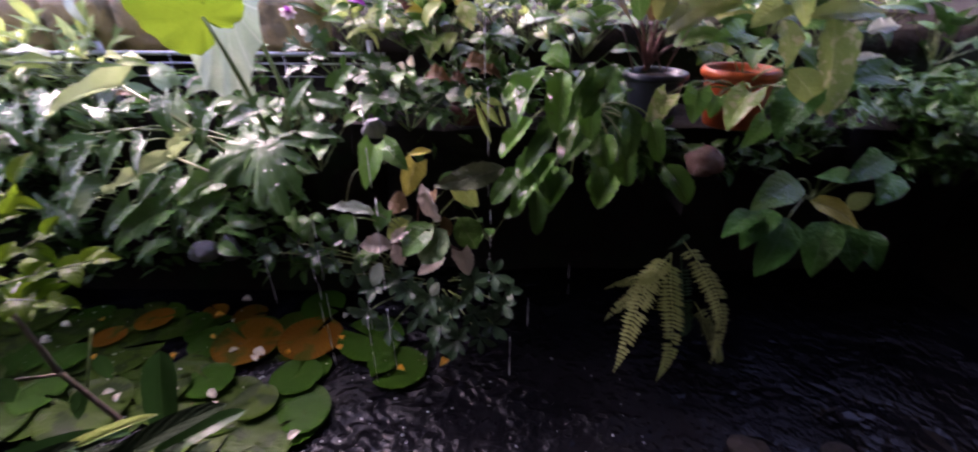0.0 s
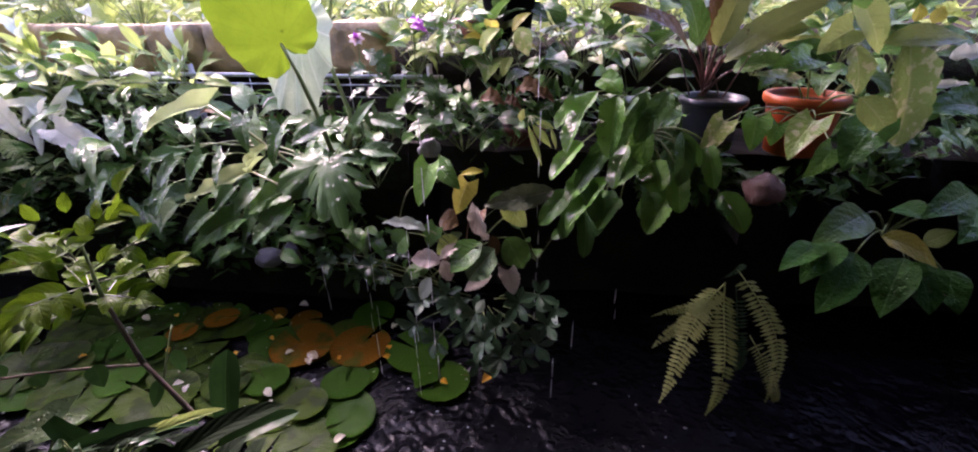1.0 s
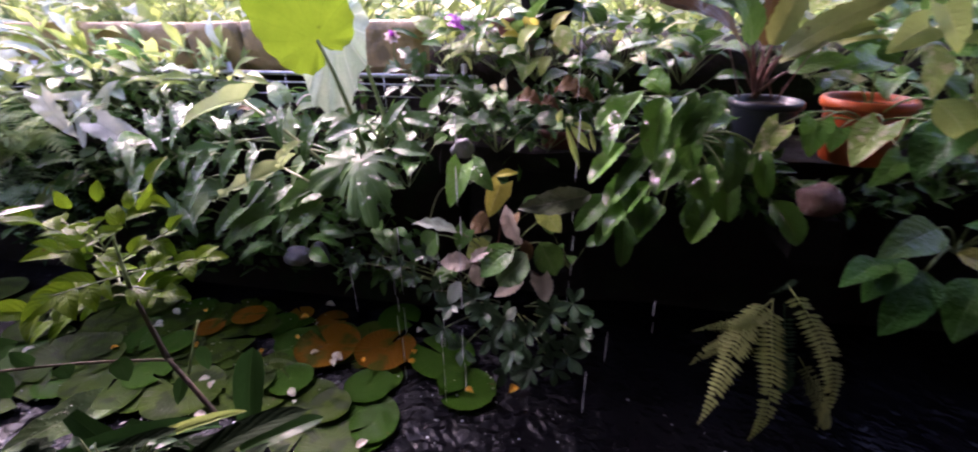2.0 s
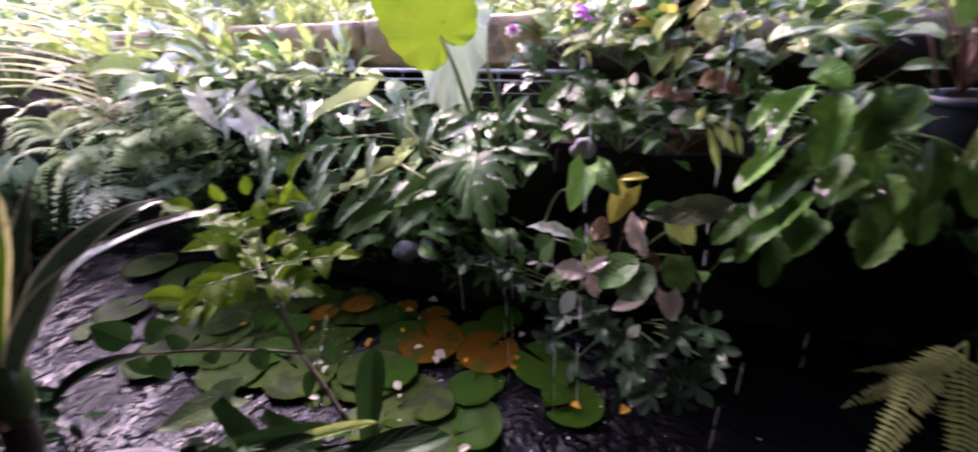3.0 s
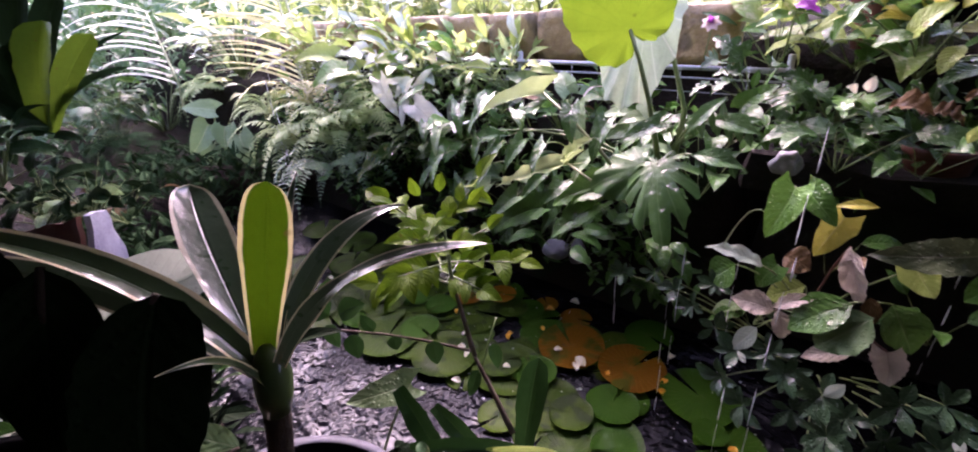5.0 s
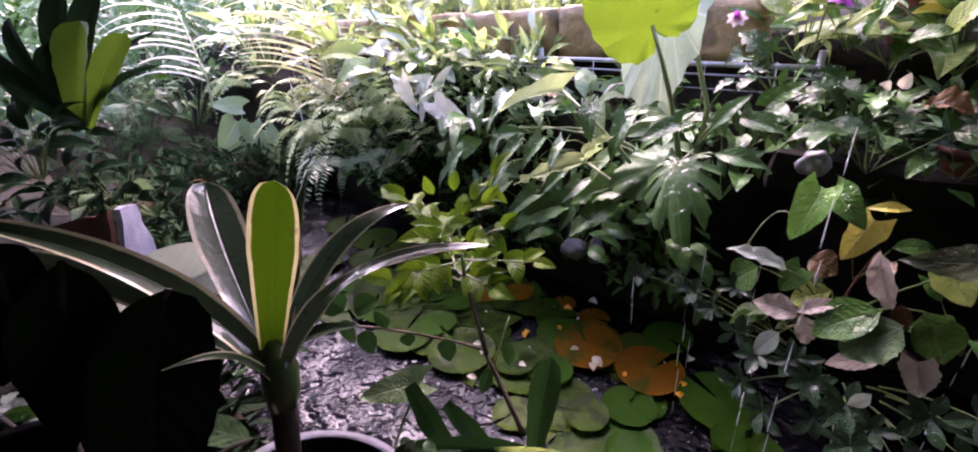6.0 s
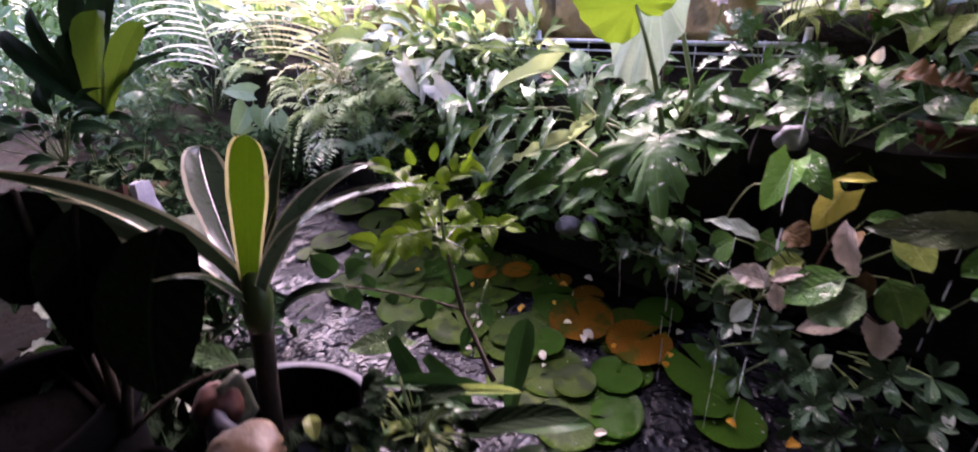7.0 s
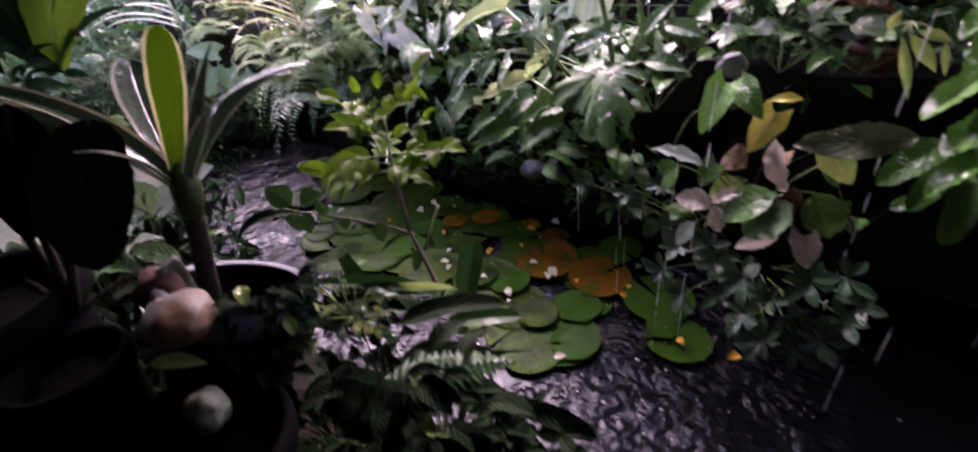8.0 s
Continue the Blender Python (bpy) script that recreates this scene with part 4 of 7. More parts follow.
leaf(pinkp, "ovate", PINK, (-0.158, 1.140, 0.633), (-0.112, 1.140, 0.516), 0.045, (-0.3, -0.8, 0.4), 0.15, 0.3, 0.06, 1, c, STEM_RED)
leaf(pinkp, "ovate", PINK, (-0.256, 1.120, 0.450), (-0.345, 1.120, 0.450), 0.058, CAMSIDE, 0.1, 0.2, 0.04, 2, c, STEM_RED)
leaf(pinkp, "lance", PINK, (-0.259, 1.120, 0.458), (-0.177, 1.120, 0.519), 0.032, CAMSIDE, 0.1, 0.2, 0.04, 3)
leaf(pinkp, "ovate", PINK, (-0.246, 1.110, 0.462), (-0.228, 1.110, 0.390), 0.040, CAMSIDE, 0.1, 0.2, 0.04, 3)
leaf(pinkp, "ovate", PINK, (-0.101, 1.100, 0.425), (-0.185, 1.100, 0.366), 0.040, CAMSIDE, 0.1, 0.1, 0.03, 0)
leaf(pinkp, "ovate", BROWN, (-0.103, 1.130, 0.539), (-0.093, 1.130, 0.474), 0.036, CAMSIDE, 0.1, 0.1, 0.03, 0)
leaf(pinkp, "ovate", PALE, (-0.275, 1.080, 0.419), (-0.315, 1.080, 0.338), 0.043, (-0.2, -0.8, 0.5), 0.05, 0.1, 0.02, 1, c)
leaf(pinkp, "ovate", PALE, (-0.298, 1.140, 0.543), (-0.418, 1.120, 0.567), 0.039, (0, -0.5, 0.85), 0.1, 0.15, 0.05, 2, c)
leaf(pinkp, "ovate", DARK, (-0.127, 1.110, 0.523), (-0.222, 1.090, 0.432), 0.088, (0, -0.5, 0.85), 0.1, 0.12, 0.02, 0, c)
leaf(pinkp, "ovate", GREY, (-0.092, 1.100, 0.511), (-0.167, 1.080, 0.417), 0.094, (0.1, -0.5, 0.85), 0.1, 0.12, 0.04, 1, c)
leaf(pinkp, "ovate", MID, (-0.066, 1.150, 0.525), (-0.015, 1.140, 0.431), 0.086, (0.1, -0.7, 0.6), 0.1, 0.12, 0.02, 2, c)
leaf(pinkp, "ovate", MOTTLE, (0.061, 1.180, 0.661), (-0.129, 1.150, 0.619), 0.069, (0.2, -0.85, 0.45), 0.1, 0.1, 0.034, 3, c)
leaf(pinkp, "heart", LIME, (-0.058, 1.170, 0.613), (-0.011, 1.170, 0.549), 0.077, (0, -0.9, 0.5), 0.05, 0.1, 0.02, 1)
leaf(pinkp, "ovate", LIME, (-0.212, 1.180, 0.498), (-0.282, 1.180, 0.442), 0.064, CAMSIDE, 0.1, 0.1, 0.02, 1, c)
leaf(pinkp, "ovate", BROWN, (-0.267, 1.190, 0.553), (-0.212, 1.190, 0.535), 0.073, CAMSIDE, 0.1, 0.1, 0.04, 1)
leaf(pinkp, "ovate", DARK, (-0.353, 1.150, 0.524), (-0.403, 1.150, 0.463), 0.081, CAMSIDE, 0.1, 0.1, 0.02, 1, c)
leaf(pinkp, "heart", DARK, (-0.273, 1.170, 0.538), (-0.304, 1.170, 0.468), 0.070, CAMSIDE, 0.1, 0.1, 0.02, 2, c)

# small-leaved shrub dipping to the water, in rosettes
c = (-0.150, 1.160, 0.246)
shrub = thing("small_leaved_shrub", c, "wiry shrub with rosettes of small wet grey-green leaves", "plant")
ROSETTES = (
    (-0.315, 1.020, 0.298), (-0.133, 1.000, 0.366), (-0.203, 1.040, 0.353), (-0.017, 1.040, 0.379),
    (0.034, 1.030, 0.418), (-0.107, 0.980, 0.287), (-0.061, 0.970, 0.242), (0.033, 1.000, 0.273),
    (-0.630, 1.160, 0.401), (-0.540, 1.160, 0.433), (-0.478, 1.150, 0.407), (0.063, 1.050, 0.300),
    (-0.424, 1.120, 0.393), (-0.262, 1.030, 0.233), (-0.024, 1.020, 0.295), (-0.174, 1.020, 0.283),
    (-0.236, 1.080, 0.366), (-0.303, 1.080, 0.339), (-0.080, 1.060, 0.281), (-0.004, 1.000, 0.225),
    (-0.363, 1.100, 0.366), (-0.129, 1.000, 0.202), (-0.385, 1.140, 0.459), (0.079, 1.080, 0.333),
)
rs = random.Random(4)
for i, p in enumerate(ROSETTES):
    p = Vector(p)
    small = 0.75 if i in (8, 9, 10, 12, 22) else 1.0
    stalk(shrub, Vector(c).lerp(p + Vector((0, 0.12, 0.03)), 0.35), p, 0.0018, STEM, 0.05)
    out = Vector((rs.uniform(-0.4, 0.3), -0.75, rs.uniform(0.1, 0.8))).normalized()
    n = rs.randint(5, 8)
    a0 = rs.uniform(0, 6)
    ax = out.cross(Vector((0, 0, 1))).normalized()
    ay = out.cross(ax)
    for k in range(n):
        a = a0 + k * math.tau / n + rs.uniform(-0.25, 0.25)
        d = (ax * math.cos(a) + ay * math.sin(a)) + out * rs.uniform(0.15, 0.7)
        s = rs.uniform(0.042, 0.066) * small
        leaf(shrub, "obovate", PALE if rs.random() < 0.025 else GLINT, p, p + d.normalized() * s, s * rs.uniform(0.36, 0.46), out, 0.08, 0.15, 0.0, k % 4)

# long-leaved philodendron, its blades hanging in tiers
c = (0.300, 1.301, 0.786)
phil = thing("oblong_leaf_philodendron", c, "lush philodendron with long quilted wet leaves hanging over the ledge", "plant")
LONG = (
    ((0.159, 1.188, 0.923), (0.088, 1.136, 0.779), 0.059), ((0.204, 1.179, 0.912), (0.193, 1.128, 0.771), 0.072), ((0.253, 1.210, 0.908), (0.213, 1.159, 0.855), 0.039),
    ((0.246, 1.210, 0.843), (0.317, 1.162, 0.879), 0.055), ((0.278, 1.190, 0.849), (0.285, 1.141, 0.751), 0.066), ((0.130, 1.187, 0.794), (0.051, 1.136, 0.705), 0.051),
    ((0.242, 1.170, 0.793), (0.210, 1.119, 0.691), 0.054), ((0.205, 1.179, 0.699), (0.100, 1.128, 0.567), 0.061), ((0.239, 1.170, 0.646), (0.181, 1.119, 0.575), 0.057),
    ((0.310, 1.191, 0.747), (0.331, 1.142, 0.678), 0.080), ((0.378, 1.183, 0.726), (0.387, 1.134, 0.627), 0.065), ((0.370, 1.193, 0.656), (0.315, 1.143, 0.557), 0.074),
    ((0.384, 1.213, 0.783), (0.423, 1.165, 0.744), 0.061), ((0.445, 1.215, 0.791), (0.470, 1.166, 0.684), 0.050), ((0.493, 1.187, 0.666), (0.557, 1.139, 0.576), 0.066),
    ((0.165, 1.228, 0.947), (0.215, 1.179, 0.919), 0.058), ((0.130, 1.227, 0.903), (0.060, 1.175, 0.829), 0.050), ((0.157, 1.208, 0.704), (0.099, 1.157, 0.637), 0.062),
    ((0.394, 1.253, 0.852), (0.331, 1.202, 0.833), 0.045), ((0.205, 1.209, 0.653), (0.152, 1.158, 0.600), 0.059), ((0.342, 1.233, 0.623), (0.301, 1.182, 0.584), 0.055),
)
for i, (b, t, w) in enumerate(LONG):
    leaf(phil, "oblong", FRESH if i in (4, 15) else OBLONG, b, t, w * 0.95, (-0.42 + 0.14 * (i % 3 - 1), -0.52, 0.74), 0.08, 0.3, 0.03, i % 4, c, STEM, thick=0.003, sag=0.18)
rs = random.Random(7)
for i in range(14):
    b = Vector(c) + Vector((rs.uniform(-0.2, 0.12), rs.uniform(-0.14, 0.0), rs.uniform(-0.2, 0.14)))
    leaf(phil, "oblong", DARK, b, b + Vector((rs.uniform(-0.1, 0.06), -0.06, -rs.uniform(0.08, 0.16))), rs.uniform(0.045, 0.06), CAMSIDE, 0.1, 0.18, 0.02)

# trailing pothos over the pots
c = (0.730, 1.353, 0.822)
poth = thing("trailing_pothos", c, "trailing pothos with glossy green and yellow-splashed leaves", "plant")
POTHOS = (
    ((0.474, 1.206, 0.850), (0.418, 1.174, 0.785), 0.066), ((0.543, 1.188, 0.864), (0.532, 1.158, 0.789), 0.071),
    ((0.653, 1.151, 0.867), (0.597, 1.110, 0.784), 0.088), ((0.772, 1.135, 0.859), (0.705, 1.083, 0.769), 0.111),
    ((0.721, 1.173, 0.795), (0.658, 1.142, 0.728), 0.061), ((0.612, 1.230, 0.841), (0.597, 1.210, 0.788), 0.054),
    ((0.470, 1.226, 0.813), (0.444, 1.205, 0.757), 0.049), ((0.652, 1.291, 0.933), (0.535, 1.258, 0.953), 0.044),
    ((0.693, 1.332, 0.985), (0.591, 1.299, 0.956), 0.088), ((1.024, 1.222, 0.891), (0.893, 1.198, 0.877), 0.091),
)
for i, (b, t, w) in enumerate(POTHOS):
    leaf(poth, "heart", (VARI if i in (0, 6, 2, 7) else GLOSS if i in (3, 9) else FRESH), b, t, w * 1.08, (-0.4, -0.4, 0.8) if i in (2, 3) else (-0.15, -0.65, 0.7), 0.1, 0.12, 0.02, i % 4, c, STEM, thick=0.0025)
leaf(poth, "ovate", LIME, (0.720, 1.134, 0.924), (0.798, 1.116, 0.844), 0.070, (-0.3, -0.8, 0.4), 0.06, 0.12, 0.02, 1, c, STEM)
leaf(poth, "oblong", VARI, (0.809, 1.176, 1.035), (0.836, 1.147, 0.811), 0.081, (-0.2, -0.95, 0.2), 0.05, 0.3, 0.034, 1, label="long pale blotched leaf hanging down")
leaf(poth, "heart", LIME, (0.720, 1.234, 1.058), (0.645, 1.211, 1.005), 0.086, (0, -0.75, 0.6), 0.06, 0.12, 0.02, 1)
leaf(poth, "heart", LIME, (0.733, 1.234, 1.099), (0.779, 1.215, 1.006), 0.093, (0, -0.75, 0.6), 0.06, 0.12, 0.02, 2)
leaf(poth, "ovate", LIME, (0.767, 1.195, 1.031), (0.923, 1.179, 1.038), 0.071, (0, -0.6, 0.8), 0.06, 0.16, 0.02, 2)
leaf(poth, "ovate", VARI, (0.711, 1.193, 1.025), (0.736, 1.174, 0.920), 0.065, (0.1, -0.9, 0.3), 0.06, 0.12, 0.03, 3)
leaf(poth, "lance", WHITE, (0.903, 1.239, 0.926), (1.010, 1.242, 0.938), 0.024, CAMSIDE, 0.06, 0.2, 0.05, 0)
leaf(poth, "ovate", WHITE, (0.942, 1.240, 0.995), (1.020, 1.242, 1.007), 0.043, CAMSIDE, 0.06, 0.2, 0.05, 0)
leaf(poth, "ovate", YELLOW, (0.842, 1.237, 1.071), (0.841, 1.237, 1.109), 0.031, CAMSIDE, 0.06, 0.2, 0.03, 0)
leaf(poth, "ovate", YELLOW, (0.880, 1.238, 1.068), (0.893, 1.239, 1.103), 0.031, CAMSIDE, 0.06, 0.2, 0.03, 1)

# dark glossy plant hanging at the end of the ledge
c = (0.987, 1.282, 0.520)
fic = thing("glossy_rubber_plant", c, "hanging rubber plant with dark mirror-wet leaves and one yellowing", "plant")
GLOSSY = (
    ((0.831, 1.147, 0.641), (0.672, 1.053, 0.599), 0.080), ((0.724, 1.105, 0.567), (0.598, 1.012, 0.540), 0.061),
    ((0.765, 1.106, 0.576), (0.654, 1.013, 0.507), 0.071), ((0.799, 1.087, 0.560), (0.698, 0.995, 0.437), 0.086),
    ((0.929, 1.111, 0.540), (0.860, 1.020, 0.421), 0.083), ((0.942, 1.111, 0.533), (0.965, 1.023, 0.436), 0.083),
    ((1.044, 1.134, 0.501), (1.047, 1.045, 0.426), 0.065), ((1.054, 1.173, 0.700), (0.900, 1.079, 0.661), 0.068),
    ((0.923, 1.190, 0.643), (0.932, 1.100, 0.650), 0.061), ((1.084, 1.174, 0.655), (1.005, 1.083, 0.597), 0.069),
)
for i, (b, t, w) in enumerate(GLOSSY):
    leaf(fic, "drip", MID if i == 0 else GLOSS, b, t, w * 1.12, (-0.45, -0.4, 0.75) if i in (1, 2, 4, 6) else (-0.2, -0.7, 0.6), 0.1, 0.12, 0.015, i % 4, c, STEM, thick=0.003)
leaf(fic, "drip", YELLOW, (0.833, 1.078, 0.614), (0.967, 1.062, 0.543), 0.062, CAMSIDE, 0.08, 0.12, 0.015, 1, c, label="yellowing leaf")
leaf(fic, "ovate", LIME, (0.965, 1.122, 0.575), (1.008, 1.103, 0.623), 0.045, CAMSIDE, 0.08, 0.12, 0.015, 1, c)

# sword fern on the rock face
c = (0.617, 1.292, 0.345)
fern = thing("sword_fern", c, "sword fern with yellowing fronds hanging from the rock face", "fern")
for i, (b, t, f) in enumerate((
    ((0.595, 1.262, 0.347), (0.356, 0.991, 0.080), (-0.3, -0.7, 0.7)),
    ((0.597, 1.242, 0.353), (0.524, 0.996, 0.011), (-0.1, -0.75, 0.7)),
    ((0.615, 1.232, 0.415), (0.693, 0.979, 0.109), (0.1, -0.75, 0.7)),
    ((0.568, 1.232, 0.302), (0.356, 1.107, 0.308), (-0.2, -0.8, 0.6)),
    ((0.562, 1.271, 0.297), (0.392, 1.210, 0.083), (-0.3, -0.9, 0.3)),
    ((0.666, 1.196, 0.198), (0.810, 1.143, -0.061), (0.2, -0.9, 0.3)),
    ((0.639, 1.293, 0.311), (0.705, 1.259, -0.065), (0, -0.9, 0.3)),
    ((0.639, 1.252, 0.414), (0.545, 1.190, 0.404), (0, -0.7, 0.7)),
)):
    frond(fern, b, t, f, FERN_GOLD if i < 6 else FERN_DARK, pairs=32, leaflet=0.10, width=0.026, curl=0.55, seed=i, droop=0.15, sweep=0.25)

# pots on the ledge
pot((0.495, 1.386, 0.754), 0.086, 0.125, POT_BLUE, "blue-black plastic pot on the stone ledge")
pot((0.742, 1.400, 0.722), 0.100, 0.165, CLAY_ORANGE, "orange plastic pot on the stone ledge")
pot((-0.042, 1.530, 0.635), 0.07, 0.12, CLAY_DARK, "dull red clay pot in the shade of leaves")
pot((-0.215, 1.680, 0.950), 0.08, 0.13, CLAY_RED, "brick-red pot among flowering plants")
pot((-0.120, 1.773, 1.004), 0.10, 0.16, POT_BLACK, "black pot at the back of the bed")
stone((0.628, 1.251, 0.654), (0.112, 0.09, 0.09), STONE_PINK, "wet pinkish-brown stone under the ledge", 3, turn=20, rough=0.1)
slab("stone_bracket", (0.577, 1.389, 0.500), (0.678, 1.212, 0.619), SHELF, "rough stone bracket in the rock face", "ledge", 4, 0.012)
stone((-0.316, 1.310, 0.731), (0.06, 0.05, 0.06), STONE_GREY, "smooth grey pebble on the bank", 5)
stone((-0.963, 1.341, 0.293), (0.10, 0.08, 0.07), STONE_DIM, "grey rounded stone above the waterline", 8, rough=0.1)
stone((-0.902, 1.391, 0.276), (0.06, 0.06, 0.11), STONE_DIM, "tall grey stone above the waterline", 9, rough=0.1)

# red-stemmed plant in the blue-black pot
c = (0.466, 1.385, 0.882)
redp = thing("red_stemmed_croton", c, "croton with red stems and broad yellow-green straps", "plant")
CROTON = (
    ((0.487, 1.327, 0.994), (0.669, 1.272, 1.119), 0.068), ((0.490, 1.346, 0.977), (0.644, 1.272, 1.060), 0.063),
    ((0.384, 1.284, 1.006), (0.160, 1.119, 1.113), 0.053), ((0.473, 1.366, 1.013), (0.517, 1.368, 1.171), 0.065),
    ((0.426, 1.365, 1.014), (0.345, 1.364, 1.175), 0.065), ((0.525, 1.367, 0.951), (0.638, 1.331, 0.977), 0.056),
    ((0.475, 1.426, 1.008), (0.462, 1.427, 1.161), 0.051),
)
for i, (b, t, w) in enumerate(CROTON):
    leaf(redp, "oblong", (FERN, FERN, BROWN, FERN, MID, MID, BROWN)[i], b, t, w, (0, -0.7, 0.7), 0.1, 0.15, 0.03, i % 4, c, STEM_RED, thick=0.004)
rs = random.Random(12)
for i in range(9):
    q = Vector(c) + Vector((rs.uniform(-0.05, 0.05), rs.uniform(-0.04, 0.04), 0))
    stalk(redp, q, q + Vector((rs.uniform(-0.06, 0.06), rs.uniform(-0.03, 0.03), rs.uniform(0.05, 0.14))), 0.002, STEM_RED if i % 2 else BARK, 0.02)

# curled dead leaves and small flowers
for i, (t4, sz) in enumerate((((-0.126, 1.360, 0.855), 0.075), ((-0.015, 1.340, 0.882), 0.085), ((0.024, 1.340, 0.869), 0.06), ((-0.072, 1.380, 0.839), 0.06), ((0.310, 1.500, 0.961), 0.06))):
    d = thing("dead_leaf", t4, "curled brown dead leaf caught among plants", "leaf", "dead leaves")
    leaf(d, "ovate", BROWN, Vector(t4) + Vector((-sz * 0.5, 0, 0.01)), Vector(t4) + Vector((sz * 0.5, -0.02, 0)), sz * 0.65, (0.1 * i, -0.6, 0.7), 0.2, 0.5, 0.07, i % 4, name="blade")
hang = thing("hanging_leaflets", (-0.013, 1.300, 0.835), "yellow-green leaflets hanging below dead leaves", "plant")
for b, t, w in (((-0.018, 1.260, 0.821), (0.026, 1.260, 0.700), 0.018), ((-0.006, 1.250, 0.824), (0.050, 1.250, 0.758), 0.024), ((0.003, 1.260, 0.828), (0.057, 1.260, 0.810), 0.020), ((0.046, 1.270, 0.811), (0.064, 1.270, 0.748), 0.013), ((-0.039, 1.270, 0.826), (-0.029, 1.270, 0.864), 0.019)):
    leaf(hang, "lance", LIME, b, t, w, (0, -0.9, 0.4), 0.08, 0.2, 0.02, 1, (-0.013, 1.300, 0.835), STEM, thick=0.0018)
fl = thing("purple_orchid", (-0.387, 1.500, 1.028), "small orchid with a vivid purple flower", "flower")
for b, t in (((-0.390, 1.460, 1.065), (-0.330, 1.440, 1.048)), ((-0.398, 1.460, 1.079), (-0.343, 1.440, 1.072)), ((-0.363, 1.460, 1.081), (-0.348, 1.440, 1.058))):
    leaf(fl, "ovate", PURPLE, b, t, 0.026, CAMSIDE, 0.1, 0.2, 0.05, name="petal")
stalk(fl, (-0.395, 1.500, 0.935), (-0.380, 1.460, 1.065), 0.002, STEM)
fl = thing("rose_white_flower", (-0.589, 1.520, 1.010), "rose and white flower on a thin stalk", "flower")
for k in range(7):
    b = Vector((-0.574, 1.500, 1.029))
    a = k * math.tau / 7
    leaf(fl, "ovate", PURPLE if k == 2 else ROSE, b, b + Vector((math.cos(a) * 0.028, -0.02, math.sin(a) * 0.022)), 0.020, (0, -1, 0.2), 0.1, 0.2, 0.03, name="petal")
stalk(fl, (-0.590, 1.520, 0.933), (-0.574, 1.500, 1.029), 0.002, STEM)
fl = thing("white_bud", (-0.209, 1.400, 0.884), "two small white petals on a green stalk", "flower")
for b, t in (((-0.206, 1.380, 0.891), (-0.199, 1.370, 0.926)), ((-0.225, 1.380, 0.889), (-0.245, 1.370, 0.901))):
    leaf(fl, "ovate", PETAL_PALE, b, t, 0.024, CAMSIDE, 0.1, 0.2, 0.03, name="petal")
stalk(fl, (-0.215, 1.400, 0.837), (-0.210, 1.380, 0.891), 0.0015, STEM)


c = (-0.130, 1.520, 0.900)
gold = thing("golden_bedding_plant", c, "leafy plant with bright yellow-green wet leaves and a dark one", "plant")
for i, (b, t, w, m) in enumerate((
    ((-0.168, 1.420, 0.995), (-0.110, 1.400, 1.060), 0.062, LIME), ((-0.060, 1.430, 1.058), (-0.028, 1.400, 0.985), 0.056, VARI), ((-0.078, 1.430, 0.980), (-0.102, 1.400, 0.926), 0.040, LIME),
    ((-0.296, 1.420, 0.992), (-0.240, 1.400, 1.072), 0.050, DARK), ((-0.223, 1.430, 0.980), (-0.150, 1.400, 0.996), 0.042, MID), ((-0.040, 1.430, 0.960), (0.030, 1.400, 0.950), 0.045, MID),
    ((-0.270, 1.430, 1.050), (-0.330, 1.400, 1.010), 0.026, LIME),
)):
    leaf(gold, "ovate", m, b, t, w, (-0.25, -0.62, 0.75), 0.1, 0.16, 0.03, i % 4, c, STEM, thick=0.0022)


# leafy plants that fill the bank, tier by tier
def filler(px, shape, mat, size, width, r, n, seed, label, name, mats=None, **kw):
    return bush(name, label, "plant", px, r, n, shape, mat, size, width, seed, mats=mats, **kw)


filler((-0.126, 1.560, 1.004), "ovate", LIME, 0.085, 0.5, 0.12, 16, 1, "yellow-green leafy bedding plant", "bedding_plant", mats=[MID, YELLOW, DARK], rise=0.5, up=1.0)
filler((0.112, 1.580, 0.982), "ovate", MID, 0.11, 0.5, 0.15, 10, 2, "broad-leaved bedding plant with wet leaves", "bedding_plant", mats=[MID, MID, VARI, DARK, DARK], rise=0.3)
filler((0.198, 1.500, 1.023), "ovate", LIME, 0.10, 0.42, 0.13, 7, 3, "bright green leafy plant by the pot", "bedding_plant", mats=[DARK, MID, MID])
filler((-0.338, 1.600, 1.022), "ovate", MID, 0.10, 0.45, 0.14, 16, 4, "leafy plant behind the flowers", "bedding_plant", mats=[MID, DARK_SHADED, DARK])
filler((-0.443, 1.480, 0.899), "lobed", MID, 0.09, 0.8, 0.13, 10, 5, "low plant with dark lobed leaves", "ground_cover", mats=[DARK_SHADED, DARK_SHADED, DARK])
filler((-0.256, 1.460, 0.864), "lobed", MID, 0.08, 0.8, 0.12, 9, 6, "low plant with dark scalloped leaves", "ground_cover", mats=[DARK_SHADED, DARK_SHADED, DARK])
filler((-0.222, 1.360, 0.780), "ovate", DARK, 0.10, 0.5, 0.12, 7, 7, "dark leafy plant under the bed's edge", "shade_plant", mats=[DARK_SHADED, DARK_SHADED, DARK])
filler((-0.073, 1.400, 0.772), "heart", DARK, 0.08, 0.8, 0.11, 6, 8, "dark heart-leaved creeper under dead leaves", "creeper", mats=[DARK_SHADED, DARK])
